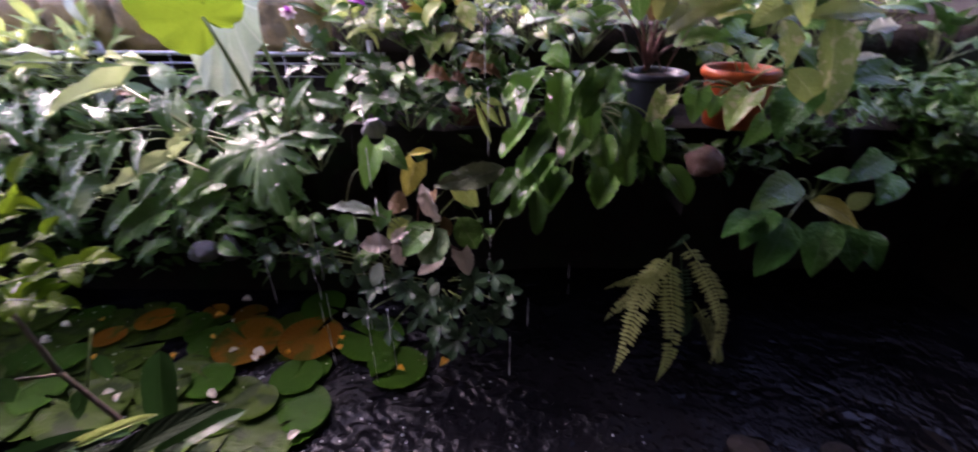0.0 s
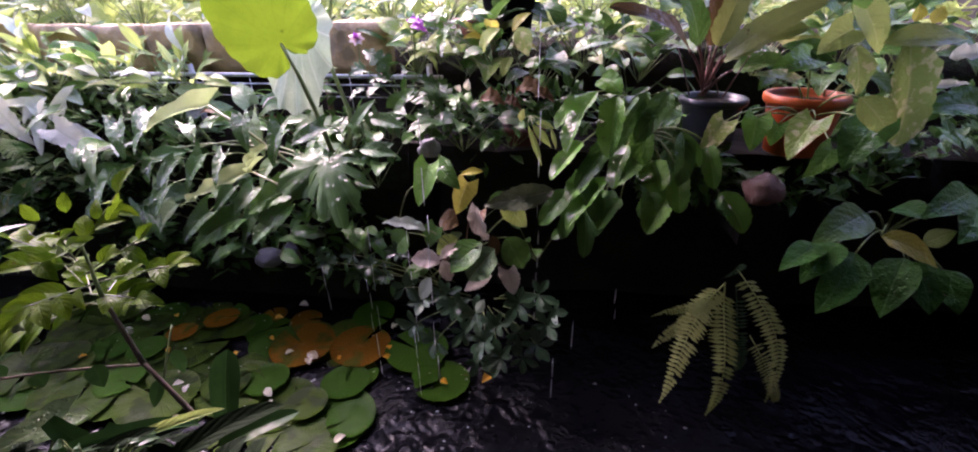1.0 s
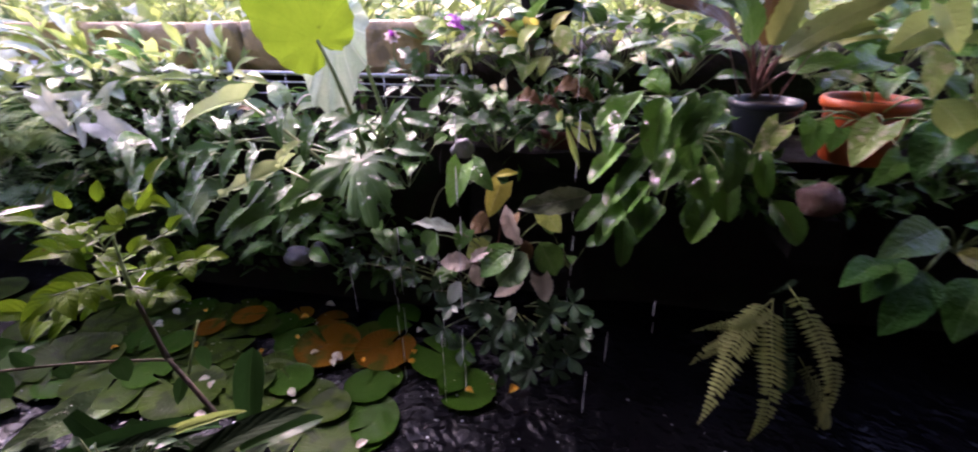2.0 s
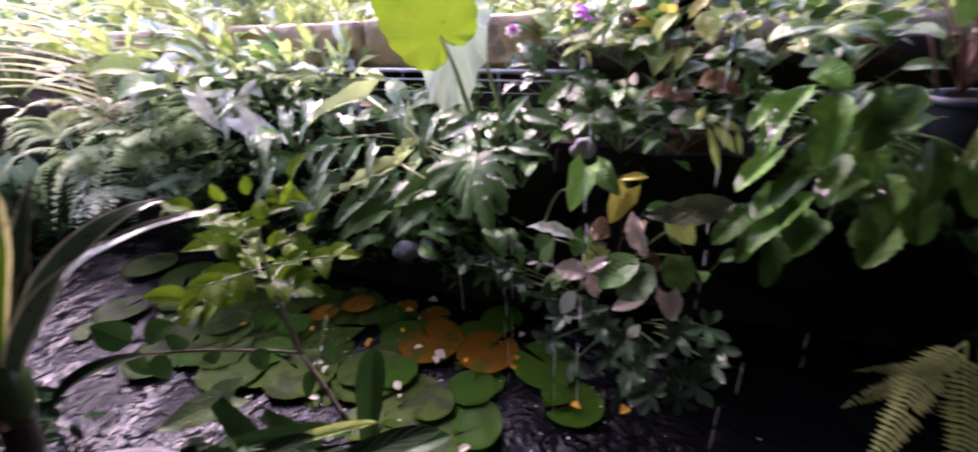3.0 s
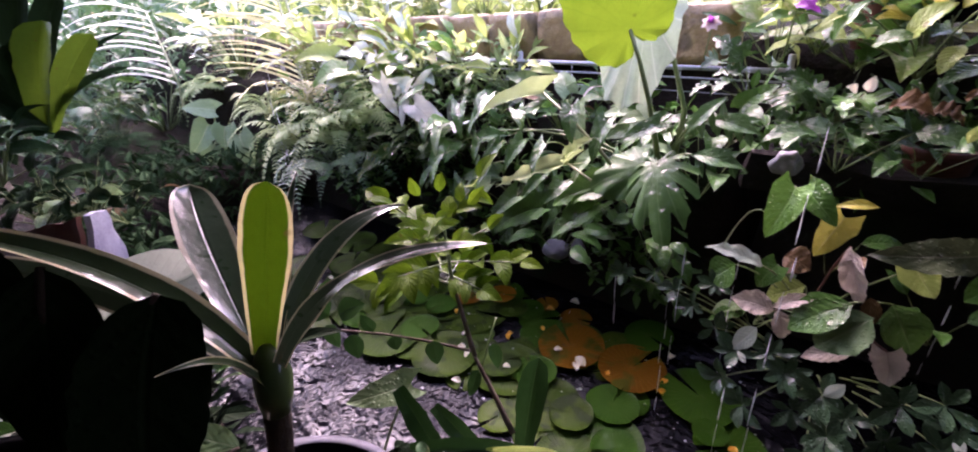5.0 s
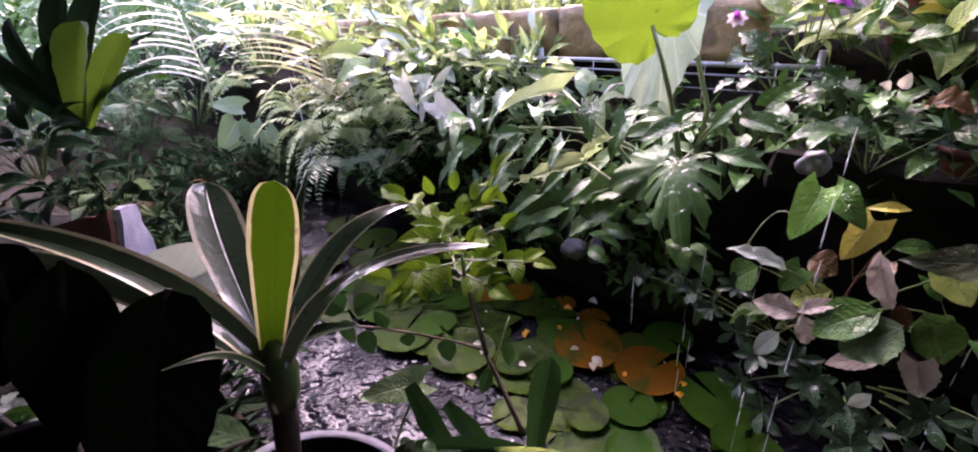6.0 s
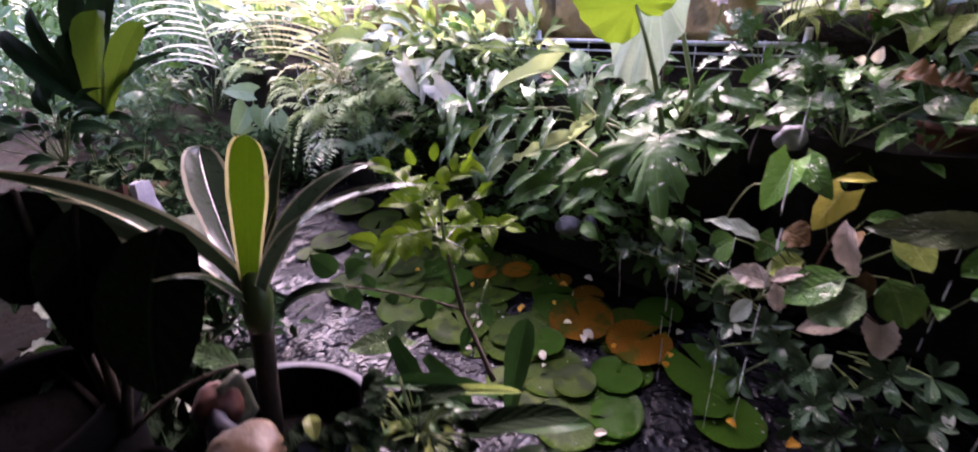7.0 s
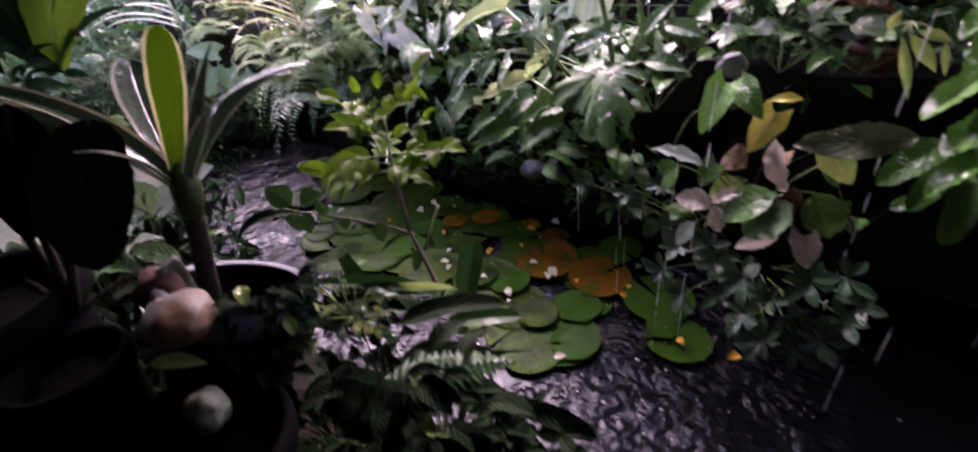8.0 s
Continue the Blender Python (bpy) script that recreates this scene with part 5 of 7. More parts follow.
filler((-0.477, 1.420, 0.792), "heart", DARK, 0.10, 0.75, 0.13, 9, 9, "wet dark green creeper below the flowers", "creeper", mats=[DARK_SHADED, DARK_SHADED, DARK])
filler((-0.625, 1.460, 0.761), "ovate", GREY, 0.11, 0.45, 0.14, 9, 10, "grey-green leafy plant below the rail", "shade_plant", mats=[GREY, DARK, WHITE])
filler((-1.030, 1.520, 0.741), "heart", GREY, 0.11, 0.7, 0.16, 18, 11, "grey-green creeper on the shaded bank", "creeper", mats=[GREY, DARK, BROWN])
filler((-1.184, 1.400, 0.518), "heart", DARK, 0.12, 0.7, 0.17, 11, 12, "dark wet creeper on the shaded bank", "creeper", mats=[DARK, GREY, DARK])
filler((-1.427, 1.480, 0.652), "ovate", GREY, 0.12, 0.5, 0.16, 18, 13, "grey wet leafy plant on the bank", "shade_plant", mats=[GREY, DARK, WHITE])
filler((-1.766, 1.500, 0.590), "ovate", GREY, 0.12, 0.5, 0.18, 18, 14, "grey wet leafy plant on the bank", "shade_plant", mats=[GREY, DARK])
filler((-0.946, 1.340, 0.356), "ovate", DARK, 0.10, 0.5, 0.14, 9, 15, "dark plant hanging to the waterline", "shade_plant", mats=[DARK, GREY])
filler((-0.625, 1.340, 0.445), "ovate", DARK, 0.10, 0.5, 0.14, 9, 16, "dark plant hanging to the waterline", "shade_plant", mats=[DARK, DARK, GREY])
filler((-0.506, 1.340, 0.671), "ovate", DARK, 0.11, 0.45, 0.14, 7, 17, "dark strap-leaved plant on the bank", "shade_plant", mats=[DARK, GREY])
filler((-1.343, 1.600, 0.881), "lance", LIME, 0.13, 0.3, 0.16, 22, 18, "bright narrow-leaved plant along the rail", "bedding_plant", mats=[LIME, VARI, PALE, LIME], rise=0.7, up=1.2)
filler((-1.586, 1.620, 0.901), "lance", LIME, 0.13, 0.35, 0.17, 22, 19, "bright narrow-leaved plant along the rail", "bedding_plant", mats=[LIME, MID, PALE], rise=0.6, up=1.2)
filler((-1.926, 1.620, 0.924), "lance", LIME, 0.15, 0.35, 0.2, 24, 20, "bright narrow-leaved plant along the rail", "bedding_plant", mats=[LIME, PALE, VARI], rise=0.5, up=1.2)
filler((-0.921, 1.620, 0.834), "lance", BROWN, 0.12, 0.25, 0.12, 14, 21, "tuft of dry brown leaves below the rail", "dry_tuft", mats=[BROWN, PINK, MID], rise=0.5)
filler((0.278, 1.460, 0.903), "ovate", MID, 0.09, 0.5, 0.12, 6, 22, "leafy plant on the ledge", "bedding_plant", mats=[DARK, DARK, OBLONG])
filler((0.647, 1.560, 0.998), "ovate", MID, 0.11, 0.5, 0.15, 9, 23, "leafy plant behind the pots", "bedding_plant", mats=[MID, DARK, FERN])
filler((0.822, 1.460, 0.938), "heart", MID, 0.10, 0.8, 0.14, 8, 24, "broad-leaved plant behind the orange pot", "bedding_plant", mats=[MID, DARK, DARK])
filler((1.028, 1.500, 1.015), "heart", DARK, 0.12, 0.7, 0.16, 8, 25, "dark broad-leaved plant in deep shade", "shade_plant", mats=[DARK, MID])
filler((-0.003, 1.500, 0.935), "ovate", DARK, 0.11, 0.5, 0.13, 9, 26, "dark leafy plant in the bed", "shade_plant", mats=[DARK_SHADED, DARK])
filler((-0.182, 1.300, 0.548), "ovate", DARK, 0.08, 0.5, 0.12, 4, 27, "dark leaves in the shade of the begonia", "shade_plant", mats=[DARK, BROWN])
filler((-0.303, 1.250, 0.366), "ovate", DARK, 0.07, 0.5, 0.11, 9, 28, "dark low leaves over the water", "shade_plant", mats=[DARK, DARK, GREY])
filler((0.018, 1.250, 0.440), "ovate", DARK, 0.06, 0.5, 0.08, 8, 29, "dark low leaves over the water", "shade_plant", mats=[DARK])
for i in range(16):
    x = -2.9 + i * 0.28
    bush("back_bed_plant", "bright wet plant in the bed behind the blocks", "plant", (x, 2.02 + 0.1 * math.sin(i * 4), 1.16), 0.2, 18, ("ovate", "lance", "heart")[i % 3], LIME, 0.14, (0.5, 0.3, 0.8)[i % 3], 60 + i, mats=[LIME, PALE, MID, VARI], rise=0.5, up=1.0, group="plants behind the blocks")
for i in range(11):
    bush("bed_plant", "leafy wet plant crowding the back of the bed", "plant", (-0.45 + 0.2 * i, 1.72 + 0.06 * math.sin(i * 5), 0.98 + 0.05 * math.sin(i * 3)), 0.16, 18 if i < 2 else 12, ("ovate", "heart", "lance")[i % 3], MID, 0.11, (0.5, 0.8, 0.32)[i % 3], 80 + i, mats=[MID, LIME, DARK_SHADED, VARI] if i < 2 else [DARK_SHADED, DARK, MID], rise=0.4, up=0.9, group="plants at the back of the bed")
leaf_cloud("bed_foliage", "dense bright foliage behind the edging blocks", "foliage", (-4.5, 2.2, 1.0), (2.0, 3.6, 1.75), 7000, 0.09, 0.6, LIME, 5, keep=0.2)
leaf_cloud("bank_foliage", "tangle of small dark leaves on the shaded bank", "foliage", (-3.0, 1.42, 0.12), (-0.5, 1.66, 0.82), 2600, 0.06, 0.55, DARK, 6, keep=0.2)
leaf_cloud("bank_foliage", "tangle of small dark leaves under the pots", "foliage", (-0.5, 1.42, 0.62), (1.7, 1.72, 0.86), 1400, 0.06, 0.55, DARK, 8, keep=0.2)
leaf_cloud("bank_foliage", "dark creeping leaves over the ledge's edge", "foliage", (0.3, 1.33, 0.58), (1.9, 1.50, 0.78), 2200, 0.05, 0.6, DARK, 10, keep=0.2)
leaf_cloud("far_hedge", "distant pale green trees and shrubs", "foliage", (-14, 6, 0.2), (6, 9, 1.9), 4000, 0.35, 0.6, MID, 7, keep=0.15, lump=0.8)
leaf_cloud("far_hedge", "distant pale green trees and shrubs", "foliage", (-12, -2, 0.2), (-8, 6, 1.9), 3500, 0.35, 0.6, MID, 9, keep=0.15, lump=0.8)


# ---- the far end of the pond ----
c = (-1.635, 1.347, 0.642)
sil = thing("silver_caladium", c, "caladium with silver-white wet leaves", "plant")
for b, t, w in (
    ((-1.655, 1.364, 0.738), (-1.455, 1.364, 0.671), 0.103), ((-1.725, 1.389, 0.820), (-1.768, 1.296, 0.838), 0.094), ((-1.690, 1.361, 0.777), (-1.620, 1.249, 0.692), 0.067),
    ((-1.674, 1.412, 0.794), (-1.655, 1.484, 0.885), 0.080), ((-1.673, 1.351, 0.829), (-1.702, 1.301, 0.787), 0.087), ((-1.540, 1.489, 0.751), (-1.544, 1.436, 0.670), 0.069),
):
    leaf(sil, "arrow", WHITE, b, t, w, (0.2, -0.45, 0.9), 0.12, 0.2, 0.03, None, c, STEM, thick=0.003)

# feathery ferns spilling towards the water
def fern_clump(c, n, size, material, label, seed, leaflet=0.14, width=0.03, droop=0.5, pairs=24, name="fern", spread=1.0, lift=0.45):
    rnd = random.Random(seed)
    f = thing(name, c, label, "fern")
    for i in range(n):
        a = rnd.uniform(0, math.tau)
        d = Vector((math.cos(a) * spread, math.sin(a) * 0.7 * spread - 0.4, lift * rnd.uniform(-0.3, 1.6))).normalized()
        s = size * rnd.uniform(0.7, 1.25)
        frond(f, c, Vector(c) + d * s + Vector((0, 0, -droop * s * 0.5)), (d.x * 0.4, d.y * 0.4, 1), material, pairs=pairs, leaflet=leaflet, width=width, curl=0.9, seed=i % 5, droop=droop * 0.5)
    return f


fern_clump((-2.066, 1.278, 0.613), 20, 0.42, FERN_HAZE, "feathery grey-green fern over the bank", 1)
fern_clump((-1.898, 1.300, 0.667), 12, 0.34, FERN_HAZE, "feathery fern with bright tips", 2)
fern_clump((-2.032, 1.157, 0.489), 16, 0.36, FERN_DARK, "feathery fern hanging to the water", 3, lift=0.1, name="fern")
fern_clump((-2.634, 1.326, 0.488), 14, 0.4, FERN_HAZE, "soft fern with the haze of the rain put into its colour", 4)
fern_clump((-2.430, 1.335, 0.704), 10, 0.4, FERN, "yellow-green fern over the bank", 5)
fern_clump((-4.241, 1.707, 0.601), 14, 0.5, FERN_HAZE, "soft fern at the far end of the pond", 6)

palm = thing("areca_palm", (-2.677, 1.493, 0.586), "areca palm with pale yellow feathered fronds", "palm")
for b0, b1, t0, t1, n, w, mt, arch in (
    ((-2.662, 1.455, 0.732), (-2.952, 1.566, 1.266), (-3.065, 1.161, 0.864), (-3.413, 1.145, 1.269), 19, 0.022, PALM, 0.13),
    ((-2.659, 1.476, 0.762), (-2.926, 1.604, 1.295), (-2.536, 1.652, 0.780), (-2.728, 1.838, 1.312), 14, 0.020, PALM, 0.13),
    ((-3.762, 1.190, 0.754), (-4.060, 1.236, 1.197), (-4.122, 0.782, 0.764), (-4.413, 0.802, 1.160), 11, 0.026, WHITE, 0.16),
    ((-2.383, 1.902, 0.880), (-2.621, 2.026, 1.369), (-2.627, 1.650, 1.002), (-2.849, 1.755, 1.442), 12, 0.020, PALM, 0.13),
):
    rs = random.Random(n)
    stalk(palm, (-2.677, 1.493, 0.586) if n != 11 else (-3.798, 1.179, 0.554), b0, 0.008, STEM_PALE, 0.05)
    stalk(palm, b0, b1, 0.007, STEM_PALE, 0.03, "rib")
    for k in range(n):
        u = k / (n - 1)
        q = Vector(b0).lerp(Vector(b1), u)
        e = Vector(t0).lerp(Vector(t1), u) + Vector((rs.uniform(-0.04, 0.04), rs.uniform(-0.06, 0.06), rs.uniform(-0.025, 0.025)))
        leaf(palm, "blade", mt, q, q.lerp(e, rs.uniform(0.85, 1.08)), w * rs.uniform(0.7, 1.1), (0.25, -0.35, 0.9), arch * rs.uniform(0.7, 1.2), 0.2, 0.0, k % 4, name="leaflet")

c = (-1.660, 1.420, 0.560)
silver = thing("silver_caladium", c, "caladium with silver-white wet heart leaves, one crumpled", "plant")
for k, (b, t, w, wv) in enumerate((
    ((-1.590, 1.300, 0.770), (-1.434, 1.270, 0.680), 0.105, 0.03), ((-1.780, 1.300, 0.855), (-1.650, 1.270, 0.720), 0.085, 0.06), ((-1.640, 1.310, 0.800), (-1.560, 1.300, 0.880), 0.030, 0.03), ((-1.820, 1.290, 0.535), (-2.010, 1.250, 0.385), 0.075, 0.03),
)):
    leaf(silver, "heart" if k != 2 else "lance", WHITE if k < 3 else VARI, b, t, w, (0.15, -0.75, 0.6), 0.08, 0.12, wv, k, c, STEM, thick=0.003)

CALAD = leaf_mat("leaf_caladium_green", (0.12, 0.22, 0.09), (0.19, 0.30, 0.14), (0.30, 0.40, 0.22), 0.4, 0.3, 8)
# heart-leaved caladium at the far end
c = (-3.459, 1.203, 0.400)
cal = thing("green_caladium", c, "caladium with pale green heart leaves", "plant")
for b, t, w in (
    ((-3.407, 1.231, 0.608), (-3.587, 1.109, 0.633), 0.133), ((-3.419, 1.174, 0.531), (-3.462, 1.033, 0.354), 0.172), ((-3.328, 1.233, 0.514), (-3.290, 1.182, 0.384), 0.156),
    ((-3.241, 1.266, 0.461), (-3.113, 1.246, 0.271), 0.156), ((-3.415, 1.165, 0.396), (-3.431, 1.079, 0.275), 0.135),
):
    leaf(cal, "heart", CALAD, b, t, w * 1.15, (0.6, -0.5, 0.6), 0.06, 0.1, 0.01, None, c, STEM, thick=0.005)

# yellow-green strap plant
c = (-2.409, 0.316, 0.773)
DULL_LIME = leaf_mat("strap_dull_lime", (0.062, 0.130, 0.010), (0.095, 0.165, 0.014), (0.06, 0.12, 0.01), 0.45, 0.35, 1, coat=0.05, gloss=0.3, quilt=0.3)
drac = thing("lime_dracaena", c, "dracaena with broad lime-yellow upright leaves", "plant")
# Only two leaves keep their lime; the rest wear the painted shade colour.
for k, (b, t, w) in enumerate((
    ((-2.619, 0.343, 0.768), (-2.749, 0.492, 1.155), 0.145), ((-2.604, 0.356, 0.765), (-2.598, 0.596, 1.096), 0.119), ((-2.757, 0.353, 0.749), (-2.959, 0.392, 1.083), 0.120),
    ((-2.831, 0.354, 0.741), (-3.072, 0.533, 1.325), 0.123), ((-2.809, 0.372, 0.738), (-2.949, 0.644, 1.313), 0.123),
)):
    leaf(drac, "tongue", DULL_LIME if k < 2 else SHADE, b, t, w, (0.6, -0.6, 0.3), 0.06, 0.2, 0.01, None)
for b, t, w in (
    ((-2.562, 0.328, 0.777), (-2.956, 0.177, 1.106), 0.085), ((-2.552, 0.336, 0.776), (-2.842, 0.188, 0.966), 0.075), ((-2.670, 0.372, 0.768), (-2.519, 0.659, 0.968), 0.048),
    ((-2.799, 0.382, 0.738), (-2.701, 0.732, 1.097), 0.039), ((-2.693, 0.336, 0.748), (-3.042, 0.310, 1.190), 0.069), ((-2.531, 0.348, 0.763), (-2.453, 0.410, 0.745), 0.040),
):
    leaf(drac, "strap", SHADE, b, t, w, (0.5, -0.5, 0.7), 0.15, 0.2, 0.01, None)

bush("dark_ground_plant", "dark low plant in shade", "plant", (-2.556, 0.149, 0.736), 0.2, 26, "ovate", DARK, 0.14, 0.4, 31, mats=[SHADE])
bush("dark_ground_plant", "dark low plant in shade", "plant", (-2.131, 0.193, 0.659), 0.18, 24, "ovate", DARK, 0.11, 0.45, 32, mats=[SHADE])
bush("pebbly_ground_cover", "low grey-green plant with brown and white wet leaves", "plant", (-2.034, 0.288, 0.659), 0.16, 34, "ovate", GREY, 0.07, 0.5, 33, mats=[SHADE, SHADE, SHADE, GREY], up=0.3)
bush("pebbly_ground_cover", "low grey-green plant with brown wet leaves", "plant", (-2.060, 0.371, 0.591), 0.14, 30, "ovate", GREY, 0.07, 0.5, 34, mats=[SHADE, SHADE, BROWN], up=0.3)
bush("far_shade_plant", "soft green plant at the far end of the pond", "plant", (-5.251, 1.426, 0.486), 0.5, 40, "lance", MID, 0.22, 0.3, 35, mats=[MID, FERN_DARK, GREY])
bush("far_shade_plant", "soft green plant at the far end of the pond", "plant", (-5.128, 0.961, 0.485), 0.5, 40, "lance", MID, 0.2, 0.3, 36, mats=[MID, FERN_DARK, DARK])
bush("far_shade_plant", "soft green plant at the far end of the pond", "plant", (-3.879, 1.968, 0.577), 0.4, 40, "lance", MID, 0.2, 0.25, 37, mats=[MID, FERN_DARK, FERN])
# The misty plants' pale leaf colours stand in for haze beyond the rail.
bush("misty_plant", "pale leafy plant behind the rail", "plant", (-2.370, 1.818, 0.953), 0.35, 46, "lance", LIME, 0.2, 0.3, 38, mats=[LIME, PALE, VARI], rise=0.5, up=1.1)
bush("misty_plant", "pale leafy plant behind the rail", "plant", (-1.849, 1.586, 0.839), 0.22, 34, "ovate", LIME, 0.13, 0.4, 39, mats=[LIME, PALE, MID], rise=0.4, up=1.1)
bush("misty_plant", "pale broad-leaved plant by the ferns", "plant", (-2.038, 1.456, 0.865), 0.18, 16, "heart", PALE, 0.16, 0.8, 40, mats=[PALE, LIME, MID], rise=0.2)
leaf_cloud("far_end_foliage", "misty green foliage beyond the pond", "foliage", (-7, -0.2, 0.2), (-4.4, 5.5, 1.5), 8000, 0.13, 0.45, FERN_DARK, 15, keep=0.15, lump=1.5)
leaf_cloud("far_end_foliage", "misty pale foliage beyond the rail", "foliage", (-7, 3.2, 0.6), (-2.6, 5.5, 1.5), 6000, 0.12, 0.45, LIME, 16, keep=0.15, lump=1.5)
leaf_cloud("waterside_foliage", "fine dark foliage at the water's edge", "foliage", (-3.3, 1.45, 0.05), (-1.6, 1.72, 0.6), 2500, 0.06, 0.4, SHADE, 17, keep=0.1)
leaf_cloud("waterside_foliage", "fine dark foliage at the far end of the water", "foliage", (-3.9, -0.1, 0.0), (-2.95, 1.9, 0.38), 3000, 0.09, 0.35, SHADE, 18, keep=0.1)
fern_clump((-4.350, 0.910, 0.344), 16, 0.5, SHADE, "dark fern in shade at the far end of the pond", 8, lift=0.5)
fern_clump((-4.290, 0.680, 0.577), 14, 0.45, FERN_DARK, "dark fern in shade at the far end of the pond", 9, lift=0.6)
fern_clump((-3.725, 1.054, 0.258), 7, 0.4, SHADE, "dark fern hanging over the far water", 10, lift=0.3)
fern_clump((-3.054, 1.416, 0.588), 14, 0.36, FERN_HAZE, "soft pale fern below the palm", 11, lift=0.4)
bush("misty_plant", "pale leafy plant beside the palm", "plant", (-2.489, 1.506, 0.937), 0.24, 44, "lance", LIME, 0.15, 0.3, 41, mats=[LIME, PALE, VARI], rise=0.4, up=1.0)
bush("misty_plant", "pale leafy plant behind the palm", "plant", (-3.755, 1.611, 0.976), 0.4, 50, "lance", LIME, 0.2, 0.25, 42, mats=[PALE, LIME, FERN_HAZE], rise=0.4, up=1.0)
leaf_cloud("fern_undergrowth", "soft grey-green undergrowth behind the ferns", "foliage", (-3.0, 1.62, 0.35), (-1.35, 1.95, 0.98), 1800, 0.09, 0.35, FERN_HAZE, 19, keep=0.15)
leaf_cloud("shade_undergrowth", "undergrowth at the side of the pond, blackened for shade", "foliage", (-2.9, -0.3, 0.06), (-1.5, 0.5, 0.5), 2200, 0.08, 0.4, SHADE, 20, keep=0.15)


# ---- the near bank ----
CANE = rough_mat("cane_dark", (0.035, 0.024, 0.016), (0.06, 0.042, 0.028), 40, 0.8, 0.7, 0.004, spec=0.2)
# cream-edged dracaena on a short cane
crown = (-0.495, 0.174, 0.872)
brom = thing("cream_edged_dracaena", crown, "dracaena with green straps edged in cream on a short cane", "plant")
ribbon(brom, ((-0.501, 0.172, 0.868), (-0.507, 0.184, 0.908), (-0.503, 0.200, 0.962), (-0.499, 0.212, 1.008)), 0.040, BANDED, (0.6, -0.78, 0.2), "tongue", 0.05, label="upright green strap with a broad cream edge, lit from behind")
ribbon(brom, ((-0.506, 0.172, 0.868), (-0.545, 0.180, 0.900), (-0.622, 0.192, 0.936), (-0.692, 0.217, 0.963)), 0.045, BANDED_WET, (0.60, 0.08, 0.72), "tongue", 0.10, 0.01)
ribbon(brom, ((-0.495, 0.168, 0.866), (-0.548, 0.153, 0.922), (-0.620, 0.122, 0.962), (-0.746, 0.034, 0.981)), 0.030, BANDED_DIM, (0.30, 0.15, 0.9), "strap", 0.16)
ribbon(brom, ((-0.497, 0.168, 0.866), (-0.552, 0.149, 0.905), (-0.615, 0.120, 0.940), (-0.720, 0.043, 0.957)), 0.026, BANDED_WET, (0.45, -0.1, 0.9), "strap", 0.12, face_end=(0.5, -0.45, 0.7))
ribbon(brom, ((-0.489, 0.172, 0.862), (-0.474, 0.194, 0.930), (-0.425, 0.236, 0.972), (-0.354, 0.276, 0.972)), 0.016, BANDED_WET, (0.80, -0.40, 0.30), "strap", 0.04, 0.06, face_end=(0.22, 0.02, 0.97), seed=2)
ribbon(brom, ((-0.500, 0.178, 0.864), (-0.530, 0.222, 0.912), (-0.540, 0.285, 0.950), (-0.525, 0.345, 0.934)), 0.020, BANDED_WET, (0.75, -0.20, 0.55), "strap", 0.04, 0.06, face_end=(0.38, 0.20, 0.90), seed=4)
ribbon(brom, ((-0.506, 0.184, 0.872), (-0.527, 0.209, 0.902), (-0.541, 0.225, 0.914), (-0.552, 0.239, 0.924)), 0.012, BANDED_DIM, (0.5, -0.6, 0.5), "blade", 0.1)
ribbon(brom, ((-0.506, 0.184, 0.872), (-0.553, 0.226, 0.916), (-0.581, 0.252, 0.947), (-0.600, 0.283, 0.974)), 0.022, BANDED_WET, (0.6, -0.6, 0.4), "blade", 0.12)
ribbon(brom, ((-0.489, 0.166, 0.862), (-0.488, 0.150, 0.908), (-0.469, 0.131, 0.924), (-0.463, 0.106, 0.932)), 0.012, BANDED_DIM, (0.4, 0.2, 0.9), "blade", 0.1, label="short curling strap with a pale edge")
sheath = leaf_mat("strap_base_dark", (0.04, 0.075, 0.02), (0.06, 0.09, 0.025), (0.07, 0.10, 0.03), 0.5, 0.0, 1, quilt=0.3)
child("leaf_base", tube([(-0.500, 0.176, 0.888), (-0.498, 0.175, 0.880), (-0.494, 0.173, 0.866), (-0.491, 0.169, 0.850), (-0.490, 0.166, 0.835)], [0.004, 0.0105, 0.0145, 0.0135, 0.0105], sheath, "leaf_base", 12), brom, Matrix(), "dark sheathing leaf bases")
child("cane", tube([(-0.491, 0.168, 0.845), (-0.489, 0.163, 0.818), (-0.484, 0.152, 0.775), (-0.478, 0.140, 0.720)], [0.0105, 0.0100, 0.0095, 0.0090], CANE, "cane", 10), brom, Matrix())

# large leaves under the eaves, their shade put into a near-black colour
NEAR_SHADE = leaf_mat("leaf_near_shade", (0.006, 0.014, 0.005), (0.010, 0.021, 0.008), (0.014, 0.028, 0.012), 0.65, 0.0, 7, gloss=0.08, coat=0.0, quilt=0.3)
arum = thing("dark_arum", (-0.548, 0.043, 0.761), "broad arum leaves coloured near black as a silhouette against the light", "plant")
foot = (-0.548, 0.043, 0.761)
leaf(arum, "disc", NEAR_SHADE, (-0.549, 0.136, 0.938), (-0.497, 0.077, 0.818), 0.079, (0.75, -0.3, 0.55), 0.05, 0.05, 0.015, 0, foot, CANE, thick=0.004)
